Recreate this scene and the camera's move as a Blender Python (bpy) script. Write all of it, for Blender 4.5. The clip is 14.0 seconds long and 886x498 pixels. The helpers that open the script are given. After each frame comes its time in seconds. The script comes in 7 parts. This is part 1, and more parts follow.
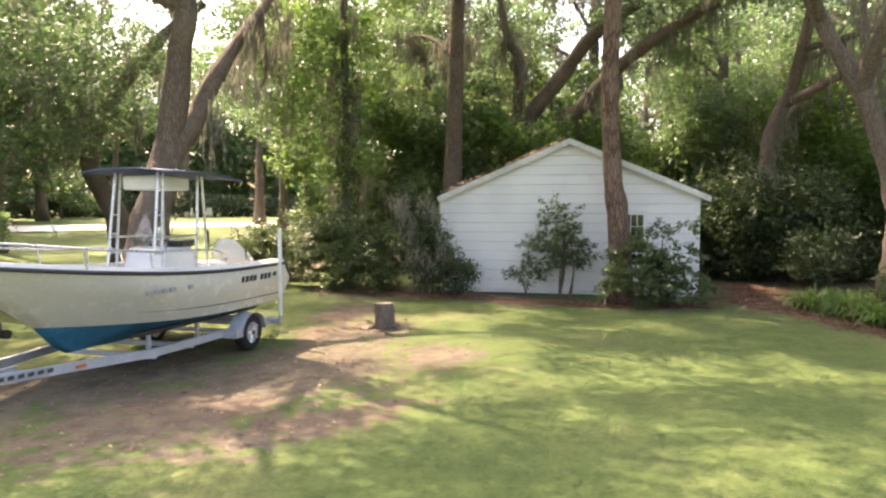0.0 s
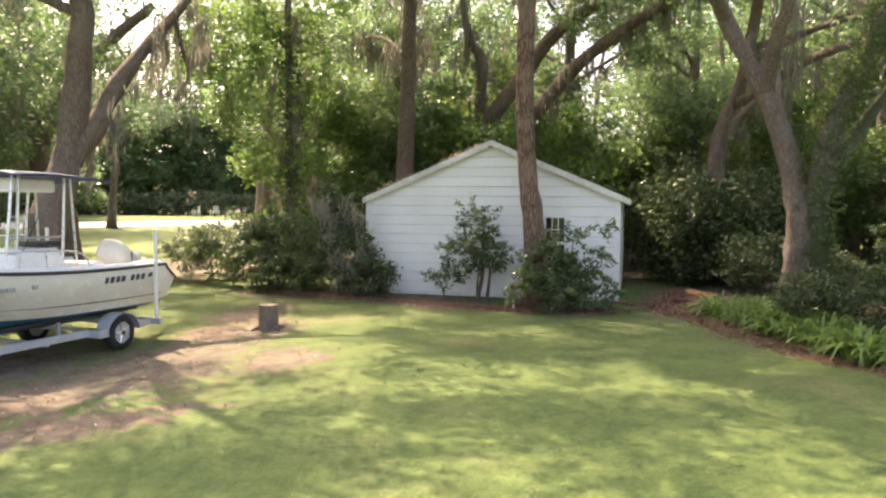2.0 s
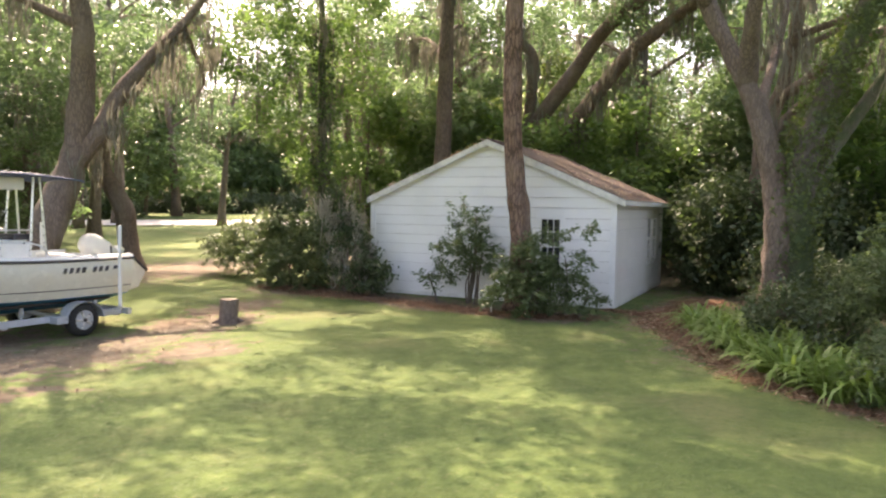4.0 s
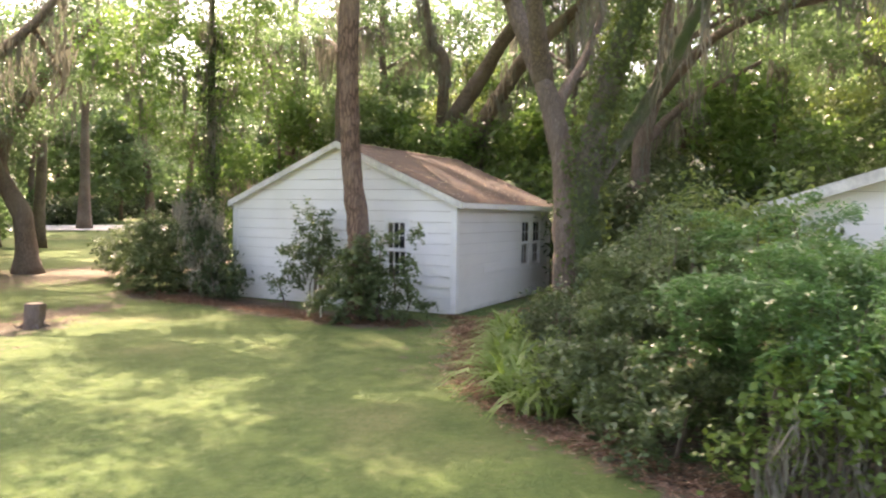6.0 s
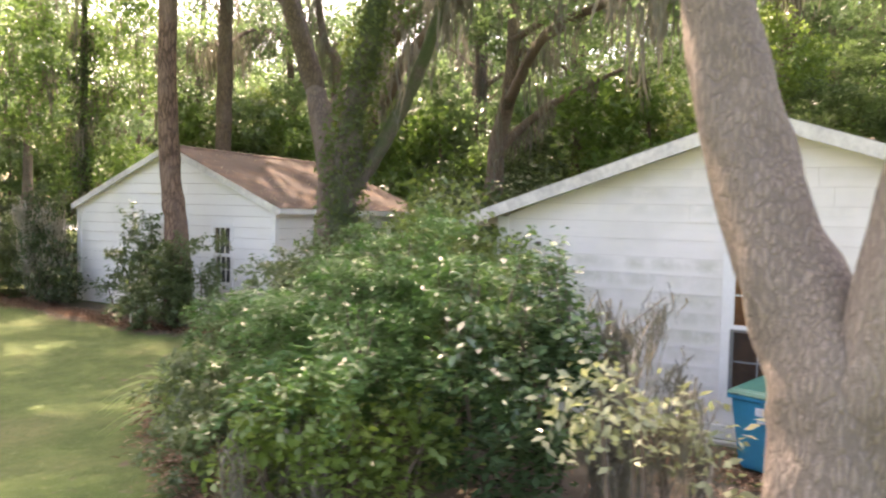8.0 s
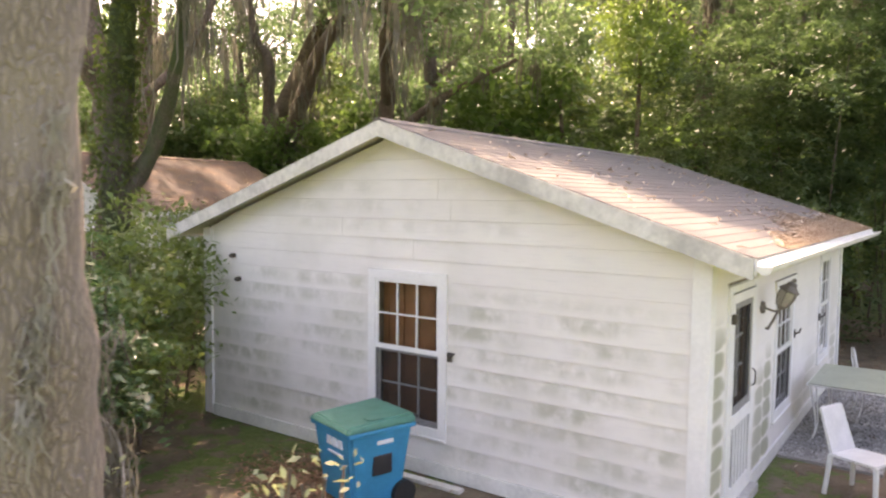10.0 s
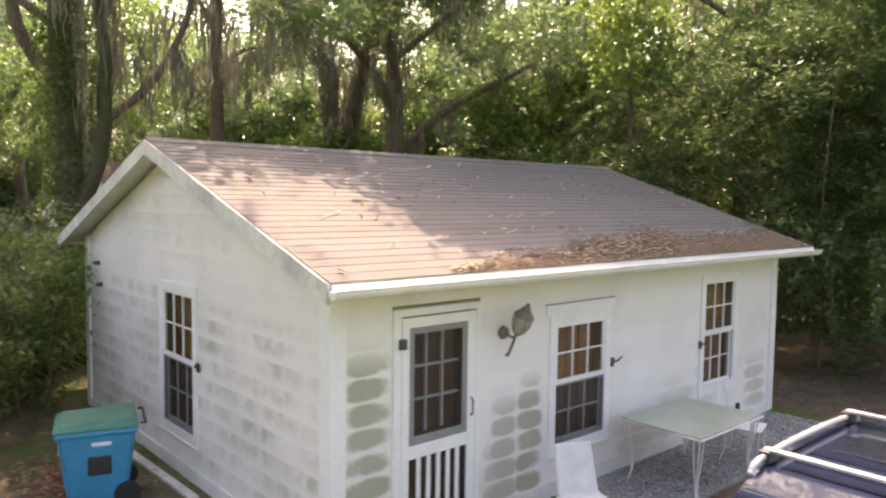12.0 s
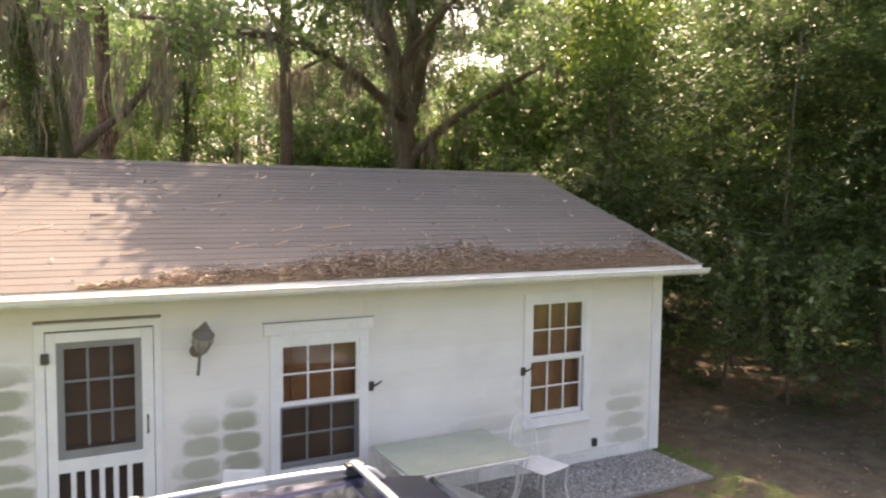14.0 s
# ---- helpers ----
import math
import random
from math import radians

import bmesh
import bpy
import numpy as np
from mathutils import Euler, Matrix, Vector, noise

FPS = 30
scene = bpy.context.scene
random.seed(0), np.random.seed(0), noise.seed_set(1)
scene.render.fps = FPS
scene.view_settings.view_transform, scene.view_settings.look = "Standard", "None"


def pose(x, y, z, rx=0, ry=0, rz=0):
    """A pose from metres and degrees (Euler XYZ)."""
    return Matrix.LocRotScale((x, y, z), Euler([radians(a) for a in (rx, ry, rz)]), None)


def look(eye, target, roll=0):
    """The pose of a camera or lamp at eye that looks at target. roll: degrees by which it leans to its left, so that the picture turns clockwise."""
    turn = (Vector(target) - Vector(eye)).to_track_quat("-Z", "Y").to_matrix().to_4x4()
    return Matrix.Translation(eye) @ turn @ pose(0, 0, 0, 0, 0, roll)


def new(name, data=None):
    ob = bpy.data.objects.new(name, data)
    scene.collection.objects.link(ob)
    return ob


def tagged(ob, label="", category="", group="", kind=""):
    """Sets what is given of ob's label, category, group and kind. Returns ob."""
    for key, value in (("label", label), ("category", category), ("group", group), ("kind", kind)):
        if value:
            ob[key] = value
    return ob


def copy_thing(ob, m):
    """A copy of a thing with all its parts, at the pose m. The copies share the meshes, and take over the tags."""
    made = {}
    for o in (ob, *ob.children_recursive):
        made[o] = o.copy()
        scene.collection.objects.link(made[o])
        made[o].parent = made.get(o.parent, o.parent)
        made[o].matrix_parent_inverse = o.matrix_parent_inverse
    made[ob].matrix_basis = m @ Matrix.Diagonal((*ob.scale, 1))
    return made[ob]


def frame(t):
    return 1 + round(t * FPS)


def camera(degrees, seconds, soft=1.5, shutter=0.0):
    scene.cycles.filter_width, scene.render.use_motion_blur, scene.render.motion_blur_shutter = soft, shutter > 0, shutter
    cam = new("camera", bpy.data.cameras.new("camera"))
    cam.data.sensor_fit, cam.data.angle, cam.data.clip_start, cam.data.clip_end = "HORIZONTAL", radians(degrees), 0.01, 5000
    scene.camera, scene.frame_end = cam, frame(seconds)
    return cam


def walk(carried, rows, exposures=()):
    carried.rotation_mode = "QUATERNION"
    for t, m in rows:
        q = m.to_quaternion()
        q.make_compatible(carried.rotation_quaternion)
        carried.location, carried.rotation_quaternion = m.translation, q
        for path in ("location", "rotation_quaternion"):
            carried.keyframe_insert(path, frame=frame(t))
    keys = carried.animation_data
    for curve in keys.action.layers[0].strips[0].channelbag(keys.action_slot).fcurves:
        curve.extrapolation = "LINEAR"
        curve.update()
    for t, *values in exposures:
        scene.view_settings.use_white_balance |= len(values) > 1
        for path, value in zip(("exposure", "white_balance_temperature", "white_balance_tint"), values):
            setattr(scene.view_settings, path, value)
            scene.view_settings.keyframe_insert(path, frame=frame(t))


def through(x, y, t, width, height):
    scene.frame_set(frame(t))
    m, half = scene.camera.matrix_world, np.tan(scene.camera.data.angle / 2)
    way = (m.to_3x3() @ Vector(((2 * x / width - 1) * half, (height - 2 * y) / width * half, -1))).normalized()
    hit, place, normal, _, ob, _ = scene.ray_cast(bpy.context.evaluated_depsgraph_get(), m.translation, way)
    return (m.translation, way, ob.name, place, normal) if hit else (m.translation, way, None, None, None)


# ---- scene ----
cam = camera(62.72, 14.0, soft=2.2, shutter=0.3)
# seconds, place, yaw, pitch, roll
PATH = [
    (0, -16.423, 14.948, 2.288, -73.273, -3.267, 0.092),
    (0.5, -16.193, 14.301, 2.315, -73.314, -3.277, 0.197),
    (1, -15.955, 13.637, 2.341, -73.320, -3.305, 0.256),
    (1.5, -15.708, 12.940, 2.346, -72.747, -3.301, 0.251),
    (2, -15.462, 12.175, 2.377, -70.692, -3.361, 0.430),
    (4.3, -13.303, 8.314, 2.369, -58.721, -3.201, 0.880),
    (4.5, -12.992, 7.927, 2.361, -58.308, -3.129, 0.800),
    (5, -12.366, 7.074, 2.376, -58.200, -3.106, 0.714),
    (5.5, -11.809, 6.262, 2.380, -58.321, -3.004, 0.812),
    (6, -11.212, 5.492, 2.369, -58.389, -2.873, 0.922),
    (6.5, -10.574, 4.702, 2.387, -58.272, -2.805, 0.896),
    (7, -10.016, 3.860, 2.425, -58.311, -2.731, 1.025),
    (7.5, -9.472, 3.019, 2.473, -58.529, -2.712, 1.255),
    (8, -8.982, 2.111, 2.558, -58.716, -2.744, 1.386),
    (8.5, -8.379, 1.141, 2.659, -58.611, -3.026, 0.991),
    (9, -7.711, 0.172, 2.733, -58.418, -3.343, 0.698),
    (9.2, -7.351, -0.215, 2.801, -58.059, -3.556, 0.652),
    (11.3, -4.436, -3.918, 3.050, -45.717, -3.652, 0.643),
    (11.5, -4.092, -4.235, 3.077, -44.553, -3.659, 0.719),
    (12, -3.163, -4.946, 3.146, -41.309, -3.801, 0.727),
    (12.5, -2.214, -5.642, 3.178, -38.312, -3.754, 0.646),
    (13, -1.207, -6.236, 3.236, -34.519, -3.813, 0.613),
    (13.5, -0.182, -6.768, 3.277, -30.844, -3.788, 0.601),
    (14, 0.871, -7.230, 3.317, -27.507, -3.790, 0.559),
]
walk(cam, [(t, pose(x, y, z, 90 + p, 0, w) @ pose(0, 0, 0, 0, 0, r)) for t, x, y, z, w, p, r in PATH],
     [(0, 2.32, 7650, 22), (2.2, 2.34, 7650, 22), (4.5, 2.34, 7550, 24), (7, 2.77, 7650, 25), (7.5, 2.74, 7750, 25), (8.5, 2.68, 8000, 28), (9, 2.66, 8350, 30), (11.5, 2.2, 8150, 26), (14, 2.08, 8200, 24)])

# ---- daylight ----
SUN_DIR = Vector((0.42, 0.62, 0.0)).normalized()
SUN_EL = radians(52)
sun_data = bpy.data.lights.new("sun", "SUN")
sun_data.energy, sun_data.angle, sun_data.color = 2.9, radians(0.6), (1.0, 0.90, 0.74)
sun = new("sun", sun_data)
sun.matrix_world = look((SUN_DIR.x * 40 * math.cos(SUN_EL), SUN_DIR.y * 40 * math.cos(SUN_EL), 40 * math.sin(SUN_EL)), (0, 0, 0))
world = bpy.data.worlds.new("sky_world")
world.use_nodes = True
scene.world = world
_sky = world.node_tree.nodes.new("ShaderNodeTexSky")
_sky.sky_type, _sky.sun_disc = "NISHITA", False
_sky.sun_elevation, _sky.sun_rotation = SUN_EL, math.atan2(SUN_DIR.x, SUN_DIR.y)
_sky.air_density, _sky.dust_density, _sky.ozone_density = 1.0, 4.5, 1.0
_bg = world.node_tree.nodes["Background"]
_bg.inputs["Strength"].default_value = 0.15
world.node_tree.links.new(_sky.outputs[0], _bg.inputs["Color"])


# ---- materials ----
class Mat:
    """A small builder of node materials."""

    def __init__(self, name, rough=0.7, metal=0.0):
        self.m = bpy.data.materials.new(name)
        self.m.use_nodes = True
        self.t = self.m.node_tree
        self.b = self.t.nodes["Principled BSDF"]
        self.b.inputs["Roughness"].default_value = rough
        self.b.inputs["Metallic"].default_value = metal
        self.geo = None

    def put(self, sock, v):
        if isinstance(v, bpy.types.NodeSocket):
            self.t.links.new(v, sock)
        elif isinstance(v, (tuple, list)) and len(v) == 3 and sock.type == "RGBA":
            sock.default_value = (*v, 1)
        else:
            sock.default_value = v

    def math(self, op, a, b=0.0, clamp=False):
        n = self.t.nodes.new("ShaderNodeMath")
        n.operation, n.use_clamp = op, clamp
        self.put(n.inputs[0], a), self.put(n.inputs[1], b)
        return n.outputs[0]

    def step(self, v, lo, hi):
        n = self.t.nodes.new("ShaderNodeMapRange")
        n.interpolation_type = "SMOOTHSTEP"
        self.put(n.inputs["Value"], v)
        n.inputs["From Min"].default_value, n.inputs["From Max"].default_value = lo, hi
        return n.outputs[0]

    def mix(self, f, a, b):
        n = self.t.nodes.new("ShaderNodeMix")
        n.data_type = "RGBA"
        self.put(n.inputs[0], f), self.put(n.inputs[6], a), self.put(n.inputs[7], b)
        return n.outputs[2]

    def pos(self):
        if not self.geo:
            self.geo = self.t.nodes.new("ShaderNodeNewGeometry")
        return self.geo.outputs["Position"]

    def island(self):
        self.pos()
        return self.geo.outputs["Random Per Island"]

    def each(self):
        return self.t.nodes.new("ShaderNodeObjectInfo").outputs["Random"]

    def stretch(self, v, sx, sy, sz):
        n = self.t.nodes.new("ShaderNodeMapping")
        self.put(n.inputs[0], v)
        n.inputs["Scale"].default_value = (sx, sy, sz)
        return n.outputs[0]

    def xyz(self, v):
        n = self.t.nodes.new("ShaderNodeSeparateXYZ")
        self.put(n.inputs[0], v)
        return n.outputs

    def noise(self, scale, detail=4.0, vec=None, rough=0.55):
        n = self.t.nodes.new("ShaderNodeTexNoise")
        n.inputs["Scale"].default_value, n.inputs["Detail"].default_value = scale, detail
        n.inputs["Roughness"].default_value = rough
        self.put(n.inputs["Vector"], vec if vec is not None else self.pos())
        return n.outputs[0]

    def edges(self, scale, vec):
        n = self.t.nodes.new("ShaderNodeTexVoronoi")
        n.feature = "DISTANCE_TO_EDGE"
        n.inputs["Scale"].default_value = scale
        self.put(n.inputs["Vector"], vec)
        return n.outputs["Distance"]

    def cells(self, scale, vec=None):
        n = self.t.nodes.new("ShaderNodeTexVoronoi")
        n.inputs["Scale"].default_value = scale
        self.put(n.inputs["Vector"], vec if vec is not None else self.pos())
        return n.outputs["Distance"], n.outputs["Color"]

    def ramp(self, f, *stops):
        n = self.t.nodes.new("ShaderNodeValToRGB")
        e = n.color_ramp.elements
        while len(e) < len(stops):
            e.new(0.5)
        for k, (p, c) in enumerate(stops):
            e[k].position, e[k].color = p, (*c, 1)
        self.put(n.inputs[0], f)
        return n.outputs[0]

    def bump(self, h, strength=0.3, dist=0.02):
        n = self.t.nodes.new("ShaderNodeBump")
        n.inputs["Strength"].default_value, n.inputs["Distance"].default_value = strength, dist
        self.put(n.inputs["Height"], h)
        self.t.links.new(n.outputs[0], self.b.inputs["Normal"])
        return self

    def col(self, c):
        self.put(self.b.inputs["Base Color"], c)
        return self

    def rough(self, r):
        self.put(self.b.inputs["Roughness"], r)
        return self


def leafy(name, dark, light, through, share=0.35, rough=0.45, spread=1.0):
    """Leaves: varied leaf by leaf, partly letting light through."""
    g = Mat(name, rough)
    patch = g.noise(0.9, 2.0)
    f = g.math("ADD", g.math("MULTIPLY", g.island(), 0.6 * spread), g.math("MULTIPLY", patch, 0.4), True)
    c = g.mix(f, dark, light)
    g.col(c)
    g.b.inputs["Specular IOR Level"].default_value = 0.72
    tr = g.t.nodes.new("ShaderNodeBsdfTranslucent")
    g.put(tr.inputs[0], g.mix(g.island(), through, tuple(v * 0.6 for v in through)))
    mx = g.t.nodes.new("ShaderNodeMixShader")
    mx.inputs[0].default_value = share
    out = g.t.nodes["Material Output"]
    g.t.links.new(g.b.outputs[0], mx.inputs[1])
    g.t.links.new(tr.outputs[0], mx.inputs[2])
    g.t.links.new(mx.outputs[0], out.inputs["Surface"])
    return g.m


def plain(name, c, rough=0.6, metal=0.0, vary=0.12, scale=6.0, bump=0.0):
    """A surface of one colour with a light two-scale unevenness."""
    g = Mat(name, rough, metal)
    f = g.math("ADD", g.math("MULTIPLY", g.noise(scale, 3), 0.6), g.math("MULTIPLY", g.noise(scale * 9, 3), 0.4))
    g.col(g.mix(g.step(f, 0.3, 0.7), tuple(v * (1 - vary) for v in c), tuple(min(1, v * (1 + vary)) for v in c)))
    g.rough(g.math("ADD", g.math("MULTIPLY", g.noise(scale * 3, 2), 0.2), rough - 0.1, True))
    if bump:
        g.bump(g.noise(scale * 12, 3), bump, 0.01)
    return g.m


def bark(name, dark, light, scale=1.0, moss=0.0, depth=0.75):
    """Furrowed bark: upright plates of two sizes parted by cracks, mottled with lichen."""
    g = Mat(name, 0.9)
    sway = g.t.nodes.new("ShaderNodeVectorMath")
    sway.operation = "MULTIPLY_ADD"
    warp = g.t.nodes.new("ShaderNodeTexNoise")
    warp.inputs["Scale"].default_value, warp.inputs["Detail"].default_value = 9.0 * scale, 4.0
    g.put(warp.inputs["Vector"], g.pos())
    g.put(sway.inputs[0], warp.outputs["Color"])
    sway.inputs[1].default_value = (0.05 / scale, 0.05 / scale, 0.22 / scale)
    g.put(sway.inputs[2], g.pos())
    plate = g.edges(1.0, g.stretch(sway.outputs[0], 30 * scale, 30 * scale, 6.0 * scale))
    flake = g.edges(1.0, g.stretch(sway.outputs[0], 52 * scale, 52 * scale, 30 * scale))
    fine = g.noise(3.0, 6, g.stretch(g.pos(), 13 * scale, 13 * scale, 5 * scale), 0.7)
    big = g.noise(1.1, 4)
    crack = g.math("MULTIPLY", g.step(plate, -0.02, 0.3), g.math("ADD", 0.6, g.math("MULTIPLY", g.step(flake, -0.04, 0.3), 0.4)))
    shade = g.math("ADD", g.math("MULTIPLY", crack, depth), 1 - depth)
    c = g.mix(shade, dark, light)
    c = g.mix(g.math("MULTIPLY", g.step(fine, 0.42, 0.66), 0.4), c, tuple(0.62 * v for v in light))
    c = g.mix(g.math("MULTIPLY", g.step(big, 0.45, 0.7), 0.45), c, tuple(min(1, 0.8 * v + 0.06) for v in light))
    if moss:
        c = g.mix(g.math("MULTIPLY", g.step(g.noise(1.3, 4), 0.35, 0.6), moss), c, (0.06, 0.095, 0.03))
    g.col(c)
    return g.bump(g.math("ADD", crack, g.math("MULTIPLY", fine, 0.7)), 0.8, 0.02).m


def siding(name, stains, weather, white=(0.82, 0.795, 0.755), columns=()):
    """White painted boards; stains: boxes (x0, x1, y0, y1, z0, z1, strength) of mildew on the gable;
    columns: (x, half width, top, strength) of rounded mildew lobes on the front, one to a board."""
    g = Mat(name, 0.55)
    P = g.xyz(g.pos())
    base = g.mix(g.each(), tuple(v * 0.95 for v in white), white)
    grain = g.noise(3.0, 5, g.stretch(g.pos(), 1, 1, 14))
    base = g.mix(g.math("MULTIPLY", g.step(grain, 0.52, 0.75), 0.22), base, (0.55, 0.56, 0.54))
    base = g.mix(g.math("MULTIPLY", g.step(g.noise(0.9, 3), 0.45, 0.75), weather), base, (0.52, 0.52, 0.46))
    total = None
    for x0, x1, y0, y1, z0, z1, k in stains:
        m = 1.0
        for axis, lo, hi in ((0, x0, x1), (1, y0, y1), (2, z0, z1)):
            m = g.math("MULTIPLY", m, g.math("MULTIPLY", g.step(P[axis], lo - 0.12, lo + 0.12), g.math("SUBTRACT", 1.0, g.step(P[axis], hi - 0.15, hi + 0.15))))
        m = g.math("MULTIPLY", m, k)
        total = m if total is None else g.math("MAXIMUM", total, m)
    fac = None
    if total is not None:
        # mildew grows board by board, clear at each lower edge and along the studs
        level = g.math("DIVIDE", g.math("SUBTRACT", P[2], 0.16), COURSE)
        rowf = g.math("FRACT", level)
        band = g.math("MULTIPLY", g.step(rowf, 0.04, 0.6), g.math("SUBTRACT", 1.0, g.math("MULTIPLY", g.step(rowf, 0.86, 1.0), 0.5)))
        cell = g.t.nodes.new("ShaderNodeCombineXYZ")
        g.put(cell.inputs[0], g.math("ADD", g.math("MULTIPLY", P[1], 1.5), g.math("MULTIPLY", g.noise(7, 2), 0.25)))
        g.put(cell.inputs[1], g.math("MULTIPLY", g.math("FLOOR", level), 0.55))
        reach = g.step(g.noise(1.0, 3, cell.outputs[0]), 0.28, 0.66)
        bay = g.math("ABSOLUTE", g.math("SUBTRACT", g.math("FRACT", g.math("DIVIDE", g.math("ADD", P[1], g.math("MULTIPLY", g.noise(4, 2), 0.06)), 0.42)), 0.5))
        stud = g.math("SUBTRACT", 1.0, g.math("MULTIPLY", g.step(bay, 0.42, 0.49), 0.2))
        soft = g.step(g.noise(6, 5), 0.25, 0.6)
        blot = g.step(g.noise(1.1, 5), 0.26, 0.54)
        fac = g.math("MULTIPLY", g.math("MULTIPLY", g.math("MULTIPLY", total, band), g.math("MULTIPLY", reach, stud)), g.math("MULTIPLY", soft, blot))
    if columns:
        v = g.math("DIVIDE", g.math("SUBTRACT", g.math("FRACT", g.math("DIVIDE", g.math("SUBTRACT", P[2], 0.16), COURSE)), 0.47), 0.45)
        wob = g.math("ADD", g.math("MULTIPLY", g.math("SUBTRACT", g.noise(2.6, 4), 0.5), 2.6), g.math("MULTIPLY", g.math("SUBTRACT", g.noise(22, 4), 0.5), 0.7))
        front = g.math("LESS_THAN", P[1], 0.05)
        for xc, hw, top, k in columns:
            u = g.math("DIVIDE", g.math("SUBTRACT", P[0], xc), hw)
            r = g.math("ADD", g.math("ADD", g.math("POWER", g.math("ABSOLUTE", u), 2.6), g.math("POWER", g.math("ABSOLUTE", v), 3.4)), wob)
            m = g.math("MULTIPLY", g.step(r, 1.3, 0.3), g.math("MULTIPLY", g.math("SUBTRACT", 1.0, g.step(P[2], top - 0.3, top + 0.12)), k))
            m = g.math("MULTIPLY", m, front)
            fac = m if fac is None else g.math("MAXIMUM", fac, m)
    if fac is not None:
        base = g.mix(g.math("MULTIPLY", fac, 0.95, True), base, g.mix(g.noise(2.5, 2), (0.29, 0.31, 0.205), (0.41, 0.41, 0.32)))
    g.col(base)
    return g.bump(grain, 0.15, 0.006).m


COURSE = 0.215
M = {}
M["house_board"] = siding("house_siding_paint", [
    (-0.2, 0.1, 3.75, 6.5, 0.1, 2.1, 0.7), (-0.2, 0.1, 0.15, 2.75, 0.1, 2.0, 0.78), (-0.2, 0.1, 1.8, 5.0, 2.5, 3.2, 0.35)], 0.36,
    columns=[(0.34, 0.24, 1.9, 1.0), (2.0, 0.2, 1.25, 0.8), (2.38, 0.2, 1.38, 1.0), (1.86, 0.14, 0.8, 0.6), (5.2, 0.5, 0.9, 0.4), (4.3, 0.45, 0.6, 0.35), (5.9, 0.3, 1.2, 0.22), (7.35, 0.34, 0.95, 0.6)])
M["shed_board"] = siding("shed_siding_paint", [], 0.18, (0.82, 0.81, 0.78))
M["trim"] = plain("white_trim_paint", (0.80, 0.80, 0.78), 0.45, vary=0.06, scale=3)
M["old_trim"] = plain("weathered_trim_paint", (0.72, 0.72, 0.68), 0.55, vary=0.14, scale=2.5)
M["worn_trim"] = plain("worn_grey_trim_paint", (0.60, 0.585, 0.54), 0.6, vary=0.28, scale=1.6)
M["inner"] = plain("dim_inner_wall", (0.25, 0.2, 0.15), 0.8)
M["blind"] = plain("brown_paper_blind", (0.37, 0.165, 0.072), 0.8, vary=0.25, scale=2.5)
M["dim_cloth"] = plain("dim_grey_cloth", (0.05, 0.06, 0.07), 0.8, vary=0.3, scale=3)
M["screen_frame"] = plain("grey_screen_frame", (0.22, 0.22, 0.22), 0.5, 0.3)
M["concrete"] = plain("concrete", (0.42, 0.41, 0.38), 0.9, vary=0.2, scale=3, bump=0.3)


def glass():
    g = Mat("window_glass", 0.03)
    g.b.inputs["Transmission Weight"].default_value = 1.0
    g.b.inputs["IOR"].default_value = 1.45
    return g.col((0.92, 0.95, 0.93)).m


M["glass"] = glass()


def shingles(name, dark, light, litter):
    g = Mat(name, 0.92)
    tab = g.noise(1.4, 4)
    grit = g.noise(60, 2)
    c = g.mix(g.math("ADD", g.math("MULTIPLY", tab, 0.6), g.math("MULTIPLY", g.each(), 0.4)), dark, light)
    c = g.mix(g.math("MULTIPLY", g.step(grit, 0.4, 0.7), 0.35), c, tuple(v * 0.55 for v in dark))
    if litter:
        c = g.mix(g.math("MULTIPLY", g.step(g.noise(2.3, 5), 0.47, 0.62), litter), c, (0.2, 0.118, 0.075))
    g.col(c)
    return g.bump(grit, 0.5, 0.006).m


M["shingle"] = shingles("brown_shingles", (0.132, 0.119, 0.11), (0.215, 0.194, 0.178), 0.06)
M["shed_shingle"] = shingles("leaf_strewn_shingles", (0.082, 0.06, 0.05), (0.14, 0.098, 0.08), 0.5)
M["oak_bark"] = bark("oak_bark", (0.075, 0.055, 0.042), (0.23, 0.172, 0.135), 0.6)
M["grey_bark"] = bark("pale_oak_bark", (0.105, 0.085, 0.07), (0.37, 0.3, 0.25), 1.0, depth=0.72)
M["pine_bark"] = bark("pine_bark", (0.07, 0.042, 0.03), (0.31, 0.19, 0.135), 0.45, depth=1.0)
M["vine_bark"] = bark("vine_covered_bark", (0.06, 0.05, 0.04), (0.18, 0.15, 0.12), 1.0, 0.9)
M["leaf_oak"] = leafy("oak_leaves", (0.05, 0.082, 0.036), (0.14, 0.195, 0.085), (0.21, 0.35, 0.13), 0.42, 0.38)
M["leaf_far"] = leafy("far_leaves", (0.064, 0.104, 0.046), (0.17, 0.235, 0.102), (0.27, 0.43, 0.155), 0.45, 0.38)
M["leaf_bright"] = leafy("bright_leaves", (0.052, 0.112, 0.03), (0.125, 0.215, 0.058), (0.27, 0.45, 0.1), 0.43)
M["leaf_young"] = leafy("young_yellow_green_leaves", (0.085, 0.145, 0.03), (0.2, 0.29, 0.075), (0.34, 0.5, 0.1), 0.42, 0.4)
M["leaf_dark"] = leafy("dark_hedge_leaves", (0.032, 0.056, 0.024), (0.085, 0.128, 0.05), (0.12, 0.19, 0.05), 0.28, 0.6)
M["leaf_shrub"] = leafy("shrub_leaves", (0.06, 0.1, 0.034), (0.17, 0.24, 0.08), (0.35, 0.47, 0.11), 0.4, 0.32)
